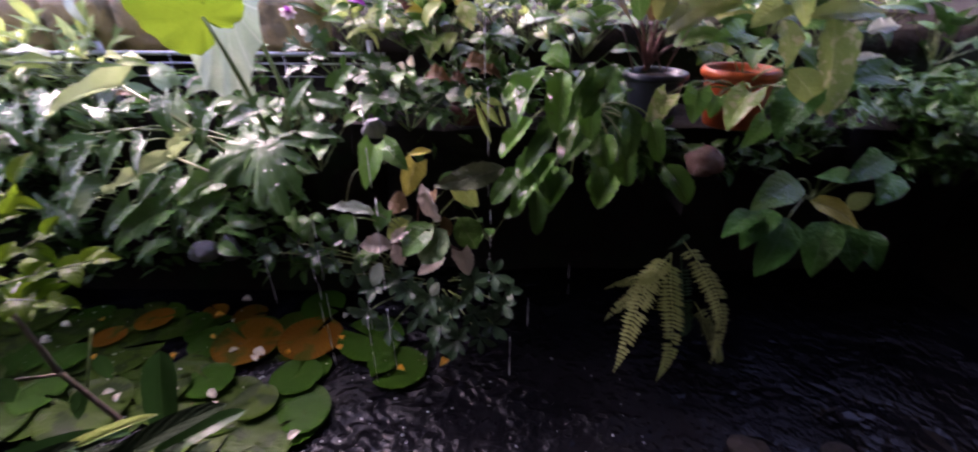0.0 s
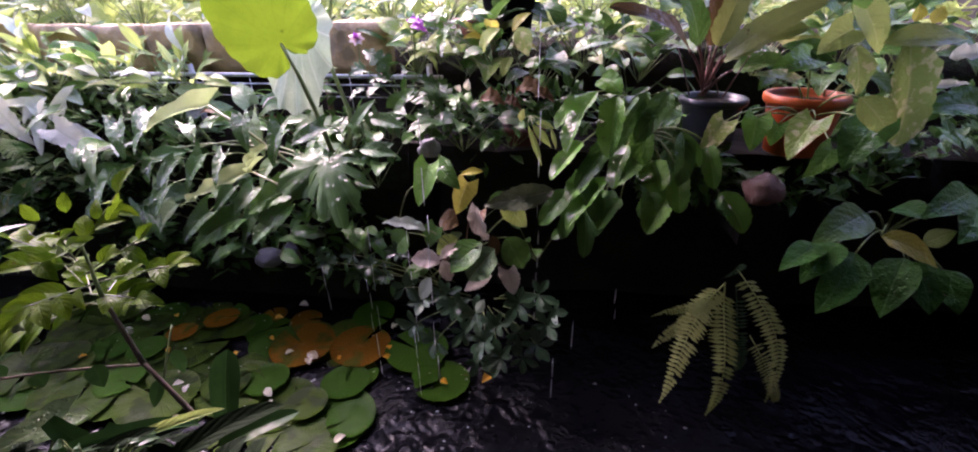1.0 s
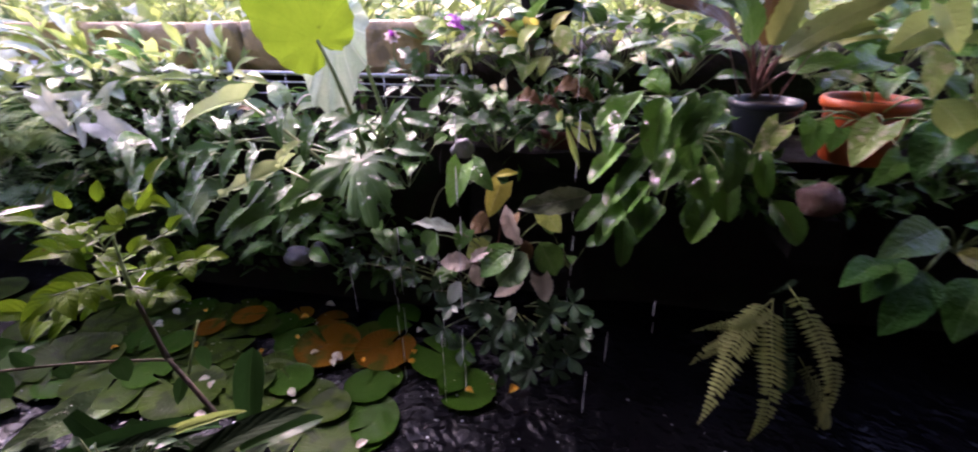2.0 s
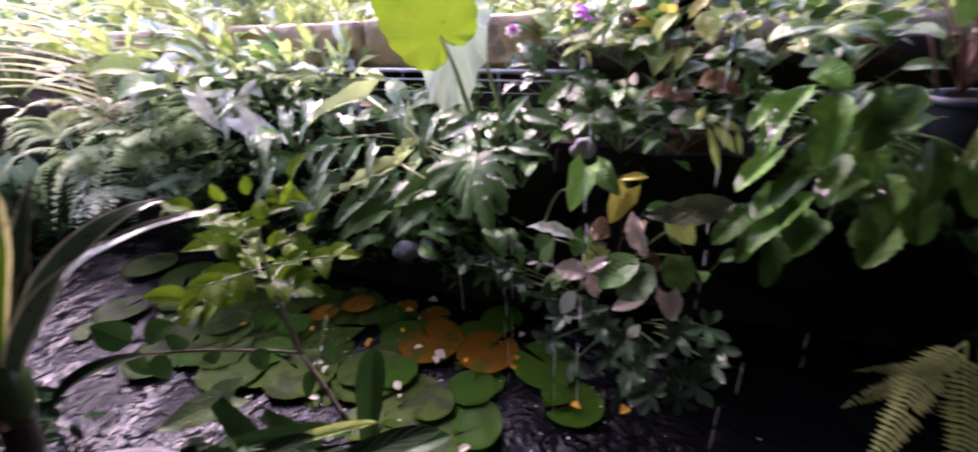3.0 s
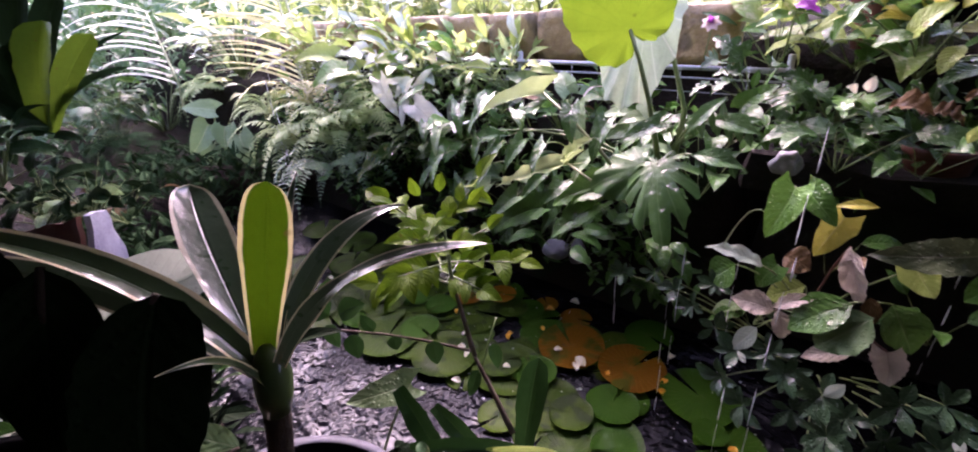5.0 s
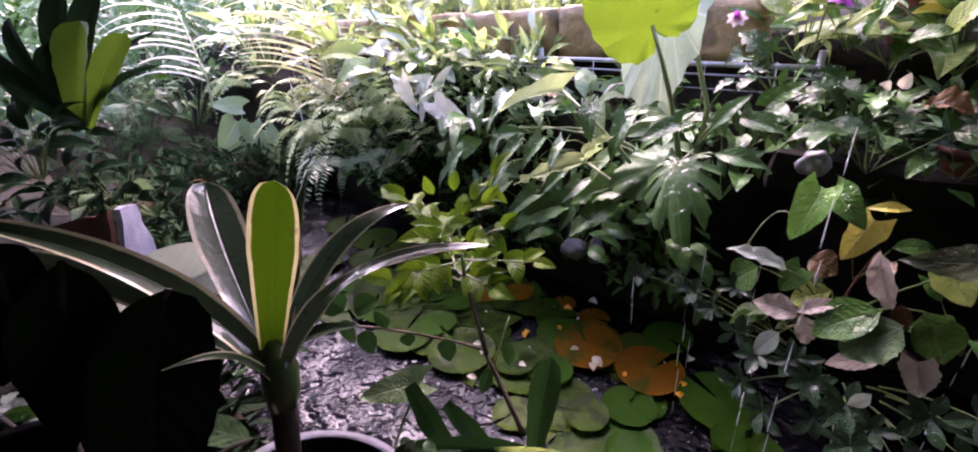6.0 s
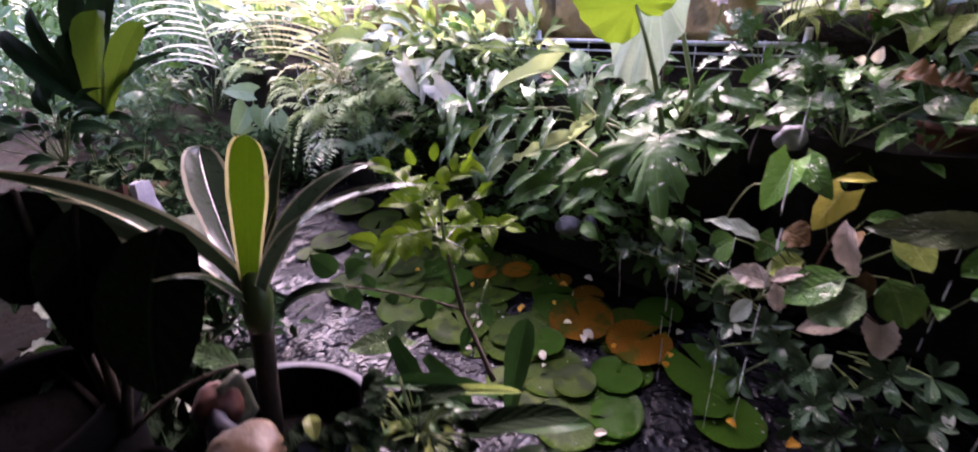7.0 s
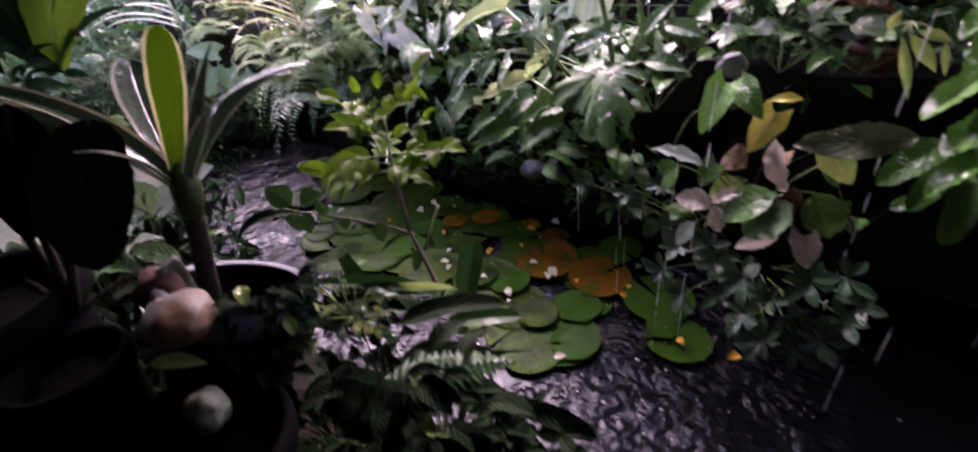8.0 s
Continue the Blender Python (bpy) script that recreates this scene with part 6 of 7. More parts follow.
leaf(arum, "ovate", NEAR_SHADE, (-0.631, 0.091, 0.955), (-0.565, 0.047, 0.841), 0.067, (0.75, -0.2, 0.55), 0.05, 0.05, 0.015, 1, foot, CANE, thick=0.004)
leaf(arum, "disc", NEAR_SHADE, (-0.677, 0.058, 0.972), (-0.614, 0.031, 0.886), 0.072, (0.75, -0.2, 0.55), 0.05, 0.05, 0.015, 2, foot, CANE, thick=0.004)
leaf(arum, "ovate", GREY, (-0.557, 0.146, 0.764), (-0.604, 0.113, 0.784), 0.027, (0.2, -0.3, 0.9), 0.1, 0.1, 0.04, 1, foot, CANE)
leaf(arum, "ovate", GREY, (-1.043, 0.078, 0.768), (-1.117, -0.037, 0.708), 0.088, (0.4, -0.4, 0.8), 0.1, 0.1, 0.04, 1, foot, CANE)

leaf(arum, "ovate", WHITE, (-1.092, 0.017, 0.635), (-1.159, 0.005, 0.713), 0.057, (0.6, -0.1, 0.8), 0.1, 0.1, 0.03, 1, foot, CANE)
leaf(arum, "ovate", GREY, (-1.027, 0.088, 0.648), (-1.074, 0.101, 0.732), 0.052, (0.6, -0.1, 0.8), 0.1, 0.1, 0.03, 2, foot, CANE)
leaf(arum, "ovate", PALE, (-1.001, -0.049, 0.638), (-0.965, 0.010, 0.674), 0.040, (0.6, -0.1, 0.8), 0.1, 0.1, 0.03, 3, foot, CANE)
leaf(arum, "ovate", GREY, (-1.066, 0.201, 0.640), (-1.118, 0.195, 0.706), 0.071, (0.6, -0.1, 0.8), 0.1, 0.1, 0.03, 0, foot, CANE)

# broad striped leaf by the water
c = (-1.264, 0.103, 0.535)
STRIPED = leaf_mat("leaf_striped_pale", (0.50, 0.58, 0.47), (0.60, 0.67, 0.55), (0.10, 0.20, 0.10), 0.35, 0.3, 12, 3.0, quilt=0.5)
calth = thing("striped_calathea", c, "calathea with a broad pale striped leaf", "plant")
leaf(calth, "ovate", STRIPED, (-1.284, 0.114, 0.579), (-1.127, 0.359, 0.673), 0.183, (0.5, -0.5, 0.75), 0.06, 0.1, 0.02, 0, c, STEM, thick=0.004)
leaf(calth, "ovate", GREY, (-1.371, 0.106, 0.560), (-1.375, 0.232, 0.590), 0.118, (0.3, -0.45, 0.85), 0.06, 0.1, 0.02, 1, c, STEM, thick=0.004)
leaf(calth, "lance", STRIPED, (-1.404, 0.261, 0.629), (-1.320, 0.335, 0.645), 0.025, (0.3, -0.45, 0.85), 0.06, 0.1, 0.02, 1, c, STEM, thick=0.003)
leaf(calth, "ovate", WHITE, (-1.197, 0.094, 0.550), (-1.207, 0.045, 0.481), 0.056, (0.3, -0.6, 0.7), 0.06, 0.1, 0.02, 1, c, STEM, thick=0.003)
leaf(calth, "ovate", WHITE, (-1.199, 0.121, 0.599), (-1.131, 0.135, 0.536), 0.056, (0.3, -0.6, 0.7), 0.06, 0.1, 0.02, 2, c, STEM, thick=0.003)

TILE_GREY = rough_mat("tile_pale_lilac", (0.36, 0.34, 0.40), (0.46, 0.44, 0.50), 16, 0.5, 0.4, 0.004)
# broken tile leaning on the bank
tile = thing("broken_tile", (-1.473, 0.164, 0.595), "broken clay tile with a pale lilac side", "tile")


def panel(corners, thick, material, name, seed):
    """A broken slab between four corners, its edges worn uneven."""
    c = [Vector(q) for q in corners]
    n = (c[1] - c[0]).cross(c[3] - c[0]).normalized() * thick
    bm = bmesh.new()
    k, sheets = 8, []
    for side in (0, 1):
        rows = []
        for i in range(k + 1):
            row = []
            for j in range(k + 1):
                q = c[0].lerp(c[1], i / k).lerp(c[3].lerp(c[2], i / k), j / k)
                rim = i in (0, k) or j in (0, k)
                row.append(bm.verts.new(q - n * side + noise.noise_vector(q * 30 + Vector((seed, 0, 0))) * (0.006 if rim else 0.002)))
            rows.append(row)
        sheets.append(rows)
    for side, rows in enumerate(sheets):
        for i in range(k):
            for j in range(k):
                f = (rows[i][j], rows[i + 1][j], rows[i + 1][j + 1], rows[i][j + 1])
                bm.faces.new(f if side == 0 else f[::-1])
    rim = [(i, 0) for i in range(k)] + [(k, j) for j in range(k)] + [(i, k) for i in range(k, 0, -1)] + [(0, j) for j in range(k, 0, -1)]
    for (i, j), (p, q) in zip(rim, rim[1:] + rim[:1]):
        bm.faces.new((sheets[0][p][q], sheets[0][i][j], sheets[1][i][j], sheets[1][p][q]))
    return finish(bm, name, material, smooth=False)


child("face", panel(((-1.547, 0.113, 0.722), (-1.427, 0.205, 0.754), (-1.410, 0.183, 0.655), (-1.527, 0.099, 0.644)), 0.012, CLAY_RED, "face", 3), tile, Matrix(), "dull red-brown face")
child("side", panel(((-1.424, 0.208, 0.757), (-1.481, 0.246, 0.745), (-1.494, 0.247, 0.560), (-1.400, 0.150, 0.530)), 0.012, TILE_GREY, "side", 4), tile, Matrix(), "pale lilac side")

YG = leaf_mat("leaf_yellow_green", (0.028, 0.090, 0.004), (0.13, 0.22, 0.009), (0.11, 0.19, 0.010), 0.5, 0.45, 5, gloss=0.15, coat=0.04, quilt=0.5)
# twiggy shrub with yellow-green leaves rising from the water's edge
c = (-0.701, 0.544, 0.747)
yb = thing("lime_leaved_shrub", c, "young shrub with thin stems and yellow-green leaves", "shrub")
rs = random.Random(41)
for k in range(14):
    a = k * 2.4
    u = -0.75 + 1.7 * (k % 6) / 5
    end = Vector(c) + Vector((math.cos(a) * 0.125 * math.sqrt(max(0.15, 1 - u * u * 0.8)), math.sin(a) * 0.10, u * 0.105)) * rs.uniform(0.6, 1.25)
    start = Vector(c) + Vector((rs.uniform(-0.01, 0.01), rs.uniform(-0.01, 0.01), u * 0.05 - 0.03))
    thin_stem(yb, start, end, 0.0013, STEM)
    out = (end - start).normalized()
    for j in range(6):
        q = start.lerp(end, 0.3 + 0.14 * j)
        s0 = rs.uniform(0.036, 0.060)
        turn = Vector((out.y, -out.x, 0)) * (1 if j % 2 else -1)
        along = (out * 0.7 + turn * (0.9 if j < 5 else 0.1) + Vector((0, 0, rs.uniform(-0.9, 0.3)))).normalized()
        leaf(yb, "drip", YG, q, q + along * s0, s0 * rs.uniform(0.45, 0.62), (rs.uniform(-0.3, 0.6), -0.5, 0.85), 0.1, 0.16, 0.0)
leaf(yb, "ovate", YG, (-0.709, 0.565, 0.835), (-0.716, 0.580, 0.865), 0.020, (0.4, -0.8, 0.2), 0.05, 0.15, 0.0)
leaf(yb, "ovate", YG, (-0.670, 0.589, 0.812), (-0.658, 0.619, 0.838), 0.018, (0.4, -0.8, 0.2), 0.05, 0.15, 0.0)
leaf(yb, "ovate", YG, (-0.732, 0.541, 0.832), (-0.752, 0.541, 0.860), 0.020, (0.4, -0.8, 0.2), 0.05, 0.15, 0.0)
stalk(yb, (-0.487, 0.450, 0.538), (-0.578, 0.478, 0.617), 0.0042, BARK, 0.02)
stalk(yb, (-0.578, 0.478, 0.617), (-0.660, 0.524, 0.706), 0.0038, BARK, 0.02)
stalk(yb, (-0.660, 0.524, 0.706), (-0.707, 0.564, 0.783), 0.003, STEM, 0.02)
stalk(yb, (-0.641, 0.533, 0.557), (-0.762, 0.369, 0.655), 0.0022, BARK, 0.03)
stalk(yb, (-0.613, 0.527, 0.534), (-0.622, 0.586, 0.605), 0.0018, STEM, 0.03)
for b, t, w in (
    ((-0.733, 0.366, 0.661), (-0.713, 0.362, 0.627), 0.031), ((-0.665, 0.472, 0.610), (-0.650, 0.461, 0.575), 0.031), ((-0.707, 0.426, 0.630), (-0.698, 0.421, 0.610), 0.026),
    ((-0.741, 0.413, 0.634), (-0.764, 0.408, 0.660), 0.022), ((-0.615, 0.565, 0.565), (-0.598, 0.554, 0.523), 0.024), ((-0.611, 0.516, 0.542), (-0.611, 0.489, 0.503), 0.023),
    ((-0.841, 0.393, 0.636), (-0.887, 0.371, 0.671), 0.047), ((-0.828, 0.404, 0.635), (-0.798, 0.441, 0.648), 0.042), ((-0.840, 0.383, 0.621), (-0.813, 0.384, 0.583), 0.028),
):
    leaf(yb, "drip", STRAP, b, t, w, (0.3, -0.5, 0.7), 0.06, 0.12, 0.01)

# waterside leaves near the camera
c = (-0.602, 0.277, 0.503)
mar = thing("waterside_arum", c, "waterside plant with thin glassy and dark strap leaves", "plant")
leaf(mar, "heart", GREY, (-0.642, 0.397, 0.587), (-0.709, 0.320, 0.570), 0.064, (0.2, -0.35, 0.9), 0.08, 0.08, 0.02, 0, c, STEM, thick=0.002)
leaf(mar, "strap", STRAP, (-0.638, 0.371, 0.603), (-0.557, 0.375, 0.492), 0.034, (0.1, -0.4, 0.9), 0.1, 0.2, 0.0, 0)
leaf(mar, "strap", STRAP, (-0.615, 0.413, 0.543), (-0.532, 0.435, 0.454), 0.031, (0.1, -0.4, 0.9), 0.1, 0.2, 0.0, 1)
leaf(mar, "strap", NEAR_SHADE, (-0.843, 0.271, 0.601), (-0.768, 0.375, 0.647), 0.026, (0.1, -0.4, 0.9), 0.25, 0.2, 0.0, 2)
leaf(mar, "strap", STRAP, (-0.570, 0.326, 0.529), (-0.504, 0.392, 0.530), 0.029, (0.1, -0.4, 0.9), 0.2, 0.2, 0.0, 2)
c = (-0.509, 0.498, 0.390)
sw = thing("upright_strap_plant", c, "dark upright strap leaf rising from the pond", "plant")
leaf(sw, "tongue", STRAP, (-0.520, 0.510, 0.369), (-0.543, 0.604, 0.541), 0.051, (0.4, -0.7, 0.5), 0.05, 0.3, 0.0, 1)
leaf(sw, "strap", STRAP, (-0.417, 0.389, 0.609), (-0.514, 0.260, 0.671), 0.024, (0.1, -0.4, 0.9), 0.1, 0.25, 0.0, 1)
leaf(sw, "strap", STRAP, (-0.391, 0.383, 0.572), (-0.312, 0.458, 0.569), 0.028, (0.1, -0.4, 0.9), 0.1, 0.25, 0.0, 2)
leaf(sw, "strap", LIME, (-0.470, 0.321, 0.632), (-0.381, 0.403, 0.626), 0.014, (0.1, -0.4, 0.9), 0.1, 0.25, 0.0, 2)

# broad low leaves along the near edge
c = (-0.376, 0.270, 0.648)
low = thing("edge_fern", c, "low fern and strap leaves along the near edge of the pond", "plant")
frond(low, (-0.409, 0.215, 0.666), (-0.375, 0.352, 0.664), (0, -0.3, 0.9), NEAR_SHADE, pairs=20, leaflet=0.2, width=0.05, curl=0.4, seed=3, droop=0.15)
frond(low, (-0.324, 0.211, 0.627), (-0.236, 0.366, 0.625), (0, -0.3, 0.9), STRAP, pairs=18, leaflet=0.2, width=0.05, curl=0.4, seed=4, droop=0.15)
frond(low, (-0.373, 0.188, 0.656), (-0.260, 0.248, 0.639), (0, -0.3, 0.9), NEAR_SHADE, pairs=18, leaflet=0.2, width=0.05, curl=0.4, seed=5, droop=0.15)
leaf(low, "strap", NEAR_SHADE, (-0.482, 0.198, 0.673), (-0.360, 0.328, 0.682), 0.013, (0, -0.35, 0.9), 0.06, 0.2, 0.01, 1)
leaf(low, "oblong", NEAR_SHADE, (-0.495, 0.251, 0.645), (-0.417, 0.340, 0.658), 0.024, (0, -0.35, 0.9), 0.06, 0.2, 0.02, 1)
leaf(low, "oblong", NEAR_SHADE, (-0.462, 0.246, 0.641), (-0.429, 0.302, 0.670), 0.031, (0, -0.35, 0.9), 0.06, 0.2, 0.03, 2)
leaf(low, "oblong", NEAR_SHADE, (-0.396, 0.305, 0.628), (-0.297, 0.413, 0.634), 0.032, (0, -0.35, 0.9), 0.1, 0.2, 0.01, 1)
leaf(low, "oblong", NEAR_SHADE, (-0.380, 0.284, 0.589), (-0.272, 0.375, 0.572), 0.041, (0, -0.4, 0.9), 0.08, 0.15, 0.02, 1)
leaf(low, "oblong", NEAR_SHADE, (-0.400, 0.245, 0.670), (-0.458, 0.211, 0.696), 0.031, (0, -0.4, 0.9), 0.08, 0.15, 0.02, 2)
leaf(low, "strap", NEAR_SHADE, (-0.225, 0.335, 0.574), (-0.140, 0.379, 0.526), 0.027, (0, -0.4, 0.9), 0.1, 0.2, 0.02, 2)
leaf(low, "oblong", NEAR_SHADE, (-0.224, 0.293, 0.525), (-0.225, 0.335, 0.574), 0.026, (0, -0.6, 0.7), 0.1, 0.2, 0.05, 2)
leaf(low, "oblong", NEAR_SHADE, (-0.358, 0.245, 0.623), (-0.298, 0.271, 0.585), 0.027, (0, -0.6, 0.7), 0.1, 0.2, 0.03, 2)

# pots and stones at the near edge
# Body coloured black for the shade on it; only the rim keeps its grey.
tall = pot((-0.460, 0.076, 0.537), 0.074, 0.238, POT_BLACK, "tall pot on the bank, blackened for shade below its thick grey wet rim", wall=0.13, earth=POT_SHADE, rim=POT_GREY, fill=0.9)
tall.rotation_euler = (radians(-24), radians(-4), 0)
turned = pose(-0.460, 0.076, 0.537, -24, -4, 0)
moss = thing("mossy_creeper", turned @ Vector((0.05, 0, 0.235)), "dark and yellowish moss creeping over the front of the tall pot", "plant")
rs = random.Random(77)
for k in range(150):
    a = radians(rs.uniform(-28, 84))
    q = turned @ Vector((0.079 * math.cos(a), 0.079 * math.sin(a), 0.241 - 0.10 * rs.random() ** 2))
    q = q + Vector((rs.uniform(-0.006, 0.006), rs.uniform(-0.006, 0.006), rs.uniform(0.0, 0.008)))
    d = Vector((math.cos(a) + rs.uniform(-0.6, 0.6), math.sin(a) + rs.uniform(-0.6, 0.6), rs.uniform(-0.9, 0.5))).normalized()
    s0 = rs.uniform(0.012, 0.026)
    leaf(moss, "ovate", FERN if rs.random() < 0.06 else NEAR_SHADE, q - d * s0 * 0.5, q + d * s0 * 0.5, s0 * 0.6, (0.6 * math.cos(a), 0.6 * math.sin(a), 0.8), 0.12, 0.15, 0.02)
pot((-0.375, 0.055, 0.50), 0.09, 0.185, POT_BLACK, "wide black pot on the near bank, its soil blackened for shade", wall=0.07, earth=POT_SHADE)
stone((-0.416, 0.104, 0.782), (0.070, 0.058, 0.042), STONE_TAN, "smooth tan stone on the rim of a black pot", 2, turn=15, rough=0.1)
stone((-0.505, 0.112, 0.772), (0.042, 0.042, 0.040), CLAY_DARK, "small reddish stone among pots", 6, rough=0.12)
stone((-0.366, 0.086, 0.715), (0.044, 0.036, 0.034), STONE_PALE, "small pale mossy stone in a black pot", 7, rough=0.12)
shard = thing("pot_shard", (-0.498, 0.122, 0.762), "pale broken pot shard", "shard")
child("body", block_mesh(0.007, 0.024, 0.075, STONE_PALE, "body", 8, 0.001, 0.002), shard, pose(*(-0.509, 0.129, 0.761), 10, 14, 20))
lf = thing("fallen_leaf", (-0.447, 0.092, 0.730), "fallen green leaf under the tan stone", "leaf")
leaf(lf, "ovate", FERN, (-0.425, 0.070, 0.748), (-0.395, 0.105, 0.737), 0.016, (0, -0.5, 0.8), 0.1, 0.15, 0.03, 1, name="blade")
bush("near_ground_cover", "dark low leaves on the near bank", "plant", (-0.800, 0.060, 0.692), 0.12, 30, "lance", GREY, 0.07, 0.3, 44, mats=[GREY, DARK, WHITE], rise=0.4)
bush("near_ground_cover", "dark twiggy plant on the near bank", "plant", (-0.854, 0.154, 0.660), 0.10, 40, "lance", DARK, 0.06, 0.16, 45, mats=[DARK, STRAP], rise=0.4, stems=BARK)
leaf_cloud("near_tangle", "tangle of small leaves on the near bank, blackened for shade", "foliage", (-0.9, -0.25, 0.48), (-0.28, 0.10, 0.60), 1500, 0.05, 0.5, NEAR_SHADE, 51, keep=0.1)
leaf_cloud("near_tangle", "tangle of small leaves along the near edge, blackened for shade", "foliage", (-0.40, 0.10, 0.46), (0.3, 0.33, 0.56), 2000, 0.05, 0.5, NEAR_SHADE, 52, keep=0.1)
bush("mossy_creeper", "dark creeper hanging over the near edge", "plant", (-0.295, 0.223, 0.628), 0.08, 44, "ovate", NEAR_SHADE, 0.05, 0.45, 49, mats=[NEAR_SHADE], up=0.2, rise=0.0)
bush("mossy_creeper", "pale mossy creeper beside the tall pot", "plant", (-0.407, 0.256, 0.698), 0.049, 46, "ovate", FERN, 0.02, 0.5, 62, mats=[FERN_DARK, NEAR_SHADE, NEAR_SHADE, FERN], up=0.2, rise=0.1, squash=(1.5, 0.8, 0.4))
bush("mossy_creeper", "dark creeper hanging over the near edge", "plant", (-0.274, 0.252, 0.596), 0.082, 64, "ovate", NEAR_SHADE, 0.05, 0.45, 63, mats=[NEAR_SHADE], up=0.3, rise=0.0)
bush("mossy_creeper", "dark creeper hanging over the near edge", "plant", (-0.339, 0.166, 0.633), 0.07, 40, "ovate", NEAR_SHADE, 0.05, 0.45, 50, mats=[NEAR_SHADE], up=0.2, rise=0.0)
bush("mossy_creeper", "dark creeper hanging over the near edge", "plant", (-0.332, 0.229, 0.636), 0.06, 50, "ovate", NEAR_SHADE, 0.045, 0.45, 64, mats=[NEAR_SHADE], up=0.3, rise=0.0)
pot((-0.623, -0.033, 0.593), 0.10, 0.20, POT_BLACK, "large black pot in the shade of the eaves", earth=POT_SHADE)
pot((-0.497, 0.017, 0.591), 0.05, 0.16, POT_BLACK, "slim black pot in the shade of the eaves", earth=POT_SHADE)
leaf_cloud("near_tangle", "tangle of small leaves round the pots, blackened for shade", "foliage", (-1.2, -0.3, 0.50), (-0.55, 0.18, 0.66), 1600, 0.06, 0.5, NEAR_SHADE, 53, keep=0.1)


# ---- on the water ----
def pad_mesh(material, seed, notch=0.22):
    rnd = random.Random(seed)
    bm = bmesh.new()
    uv = bm.loops.layers.uv.new("UVMap")
    n = 30
    c = bm.verts.new((0, 0, 0.006))
    rings = []
    for ri, rr in enumerate((0.35, 0.7, 0.94, 1.0)):
        ring = []
        for k in range(n + 1):
            a = notch * 0.5 * (1 - 0.15 * rr) + k / n * (math.tau - notch)
            q = rr * (1 + 0.03 * noise.noise(Vector((math.cos(a) * 2, math.sin(a) * 2, seed))) + rnd.uniform(-0.006, 0.006))
            z = 0.006 + 0.025 * noise.noise(Vector((math.cos(a) * 1.4 * rr, math.sin(a) * 1.4 * rr, seed * 3))) + (0.02 if ri == 3 else 0)
            ring.append(bm.verts.new((q * math.cos(a), q * math.sin(a), z)))
        rings.append(ring)
    for k in range(n):
        f = bm.faces.new((c, rings[0][k], rings[0][k + 1]))
        for loop, t in zip(f.loops, ((0.5, 0), (0.3, 0.3), (0.7, 0.3))):
            loop[uv].uv = t
        for ri in range(3):
            f = bm.faces.new((rings[ri][k], rings[ri + 1][k], rings[ri + 1][k + 1], rings[ri][k + 1]))
            a, b = 0.25 + ri * 0.25, 0.5 + ri * 0.25
            for loop, t in zip(f.loops, ((0.3, a), (0.3, b), (0.7, b), (0.7, a))):
                loop[uv].uv = t
    return finish(bm, "lily_pad", material)


PAD_MESH = {}


def lily_pad(place, r, material, turn, tilt=0.0, stretch=1.0, label="round wet green lily pad floating on the pond"):
    kind = (material.name, int(turn) % 5)
    if kind not in PAD_MESH:
        PAD_MESH[kind] = pad_mesh(material, int(turn) % 5 + 1)
    ob = new("lily_pad", PAD_MESH[kind])
    ob.matrix_basis = pose(place[0], place[1], place[2] + r * math.sin(radians(abs(tilt))) + 0.006 * (int(turn) % 4), tilt + 1.5 * math.sin(turn), 1.5 * math.cos(turn * 2), turn) @ Matrix.Diagonal((r * stretch * 0.92, r * 0.92, r, 1))
    return tagged(ob, label, "lily pad", "lily pads on the pond")


RUST = "rust-orange lily pad floating on the pond"
OLIVE = "faded olive lily pad awash with rain"
for p, r, turn in (((-0.882, 1.355, 0.008), 0.066, 12), ((-0.596, 1.212, 0.008), 0.116, 71), ((-0.811, 1.198, 0.005), 0.125, 143)):
    lily_pad(p, r, PAD_RUST, turn, label=RUST)
for i, (p, r) in enumerate((
    ((-0.932, 1.198, 0.012), 0.088), ((-0.582, 1.043, 0.010), 0.085), ((-0.388, 1.214, 0.010), 0.12),
    ((-0.272, 1.093, 0.013), 0.10), ((-0.550, 0.909, 0.006), 0.125), ((-0.611, 1.386, 0.012), 0.09), ((-0.325, 1.097, 0.012), 0.05),
    ((-1.218, 1.329, 0.010), 0.10), ((-1.461, 1.279, 0.010), 0.10), ((-0.504, 0.903, 0.012), 0.075),
)):
    lily_pad(p, r, PAD, 33 + i * 61, 6 if i == 5 else 0)
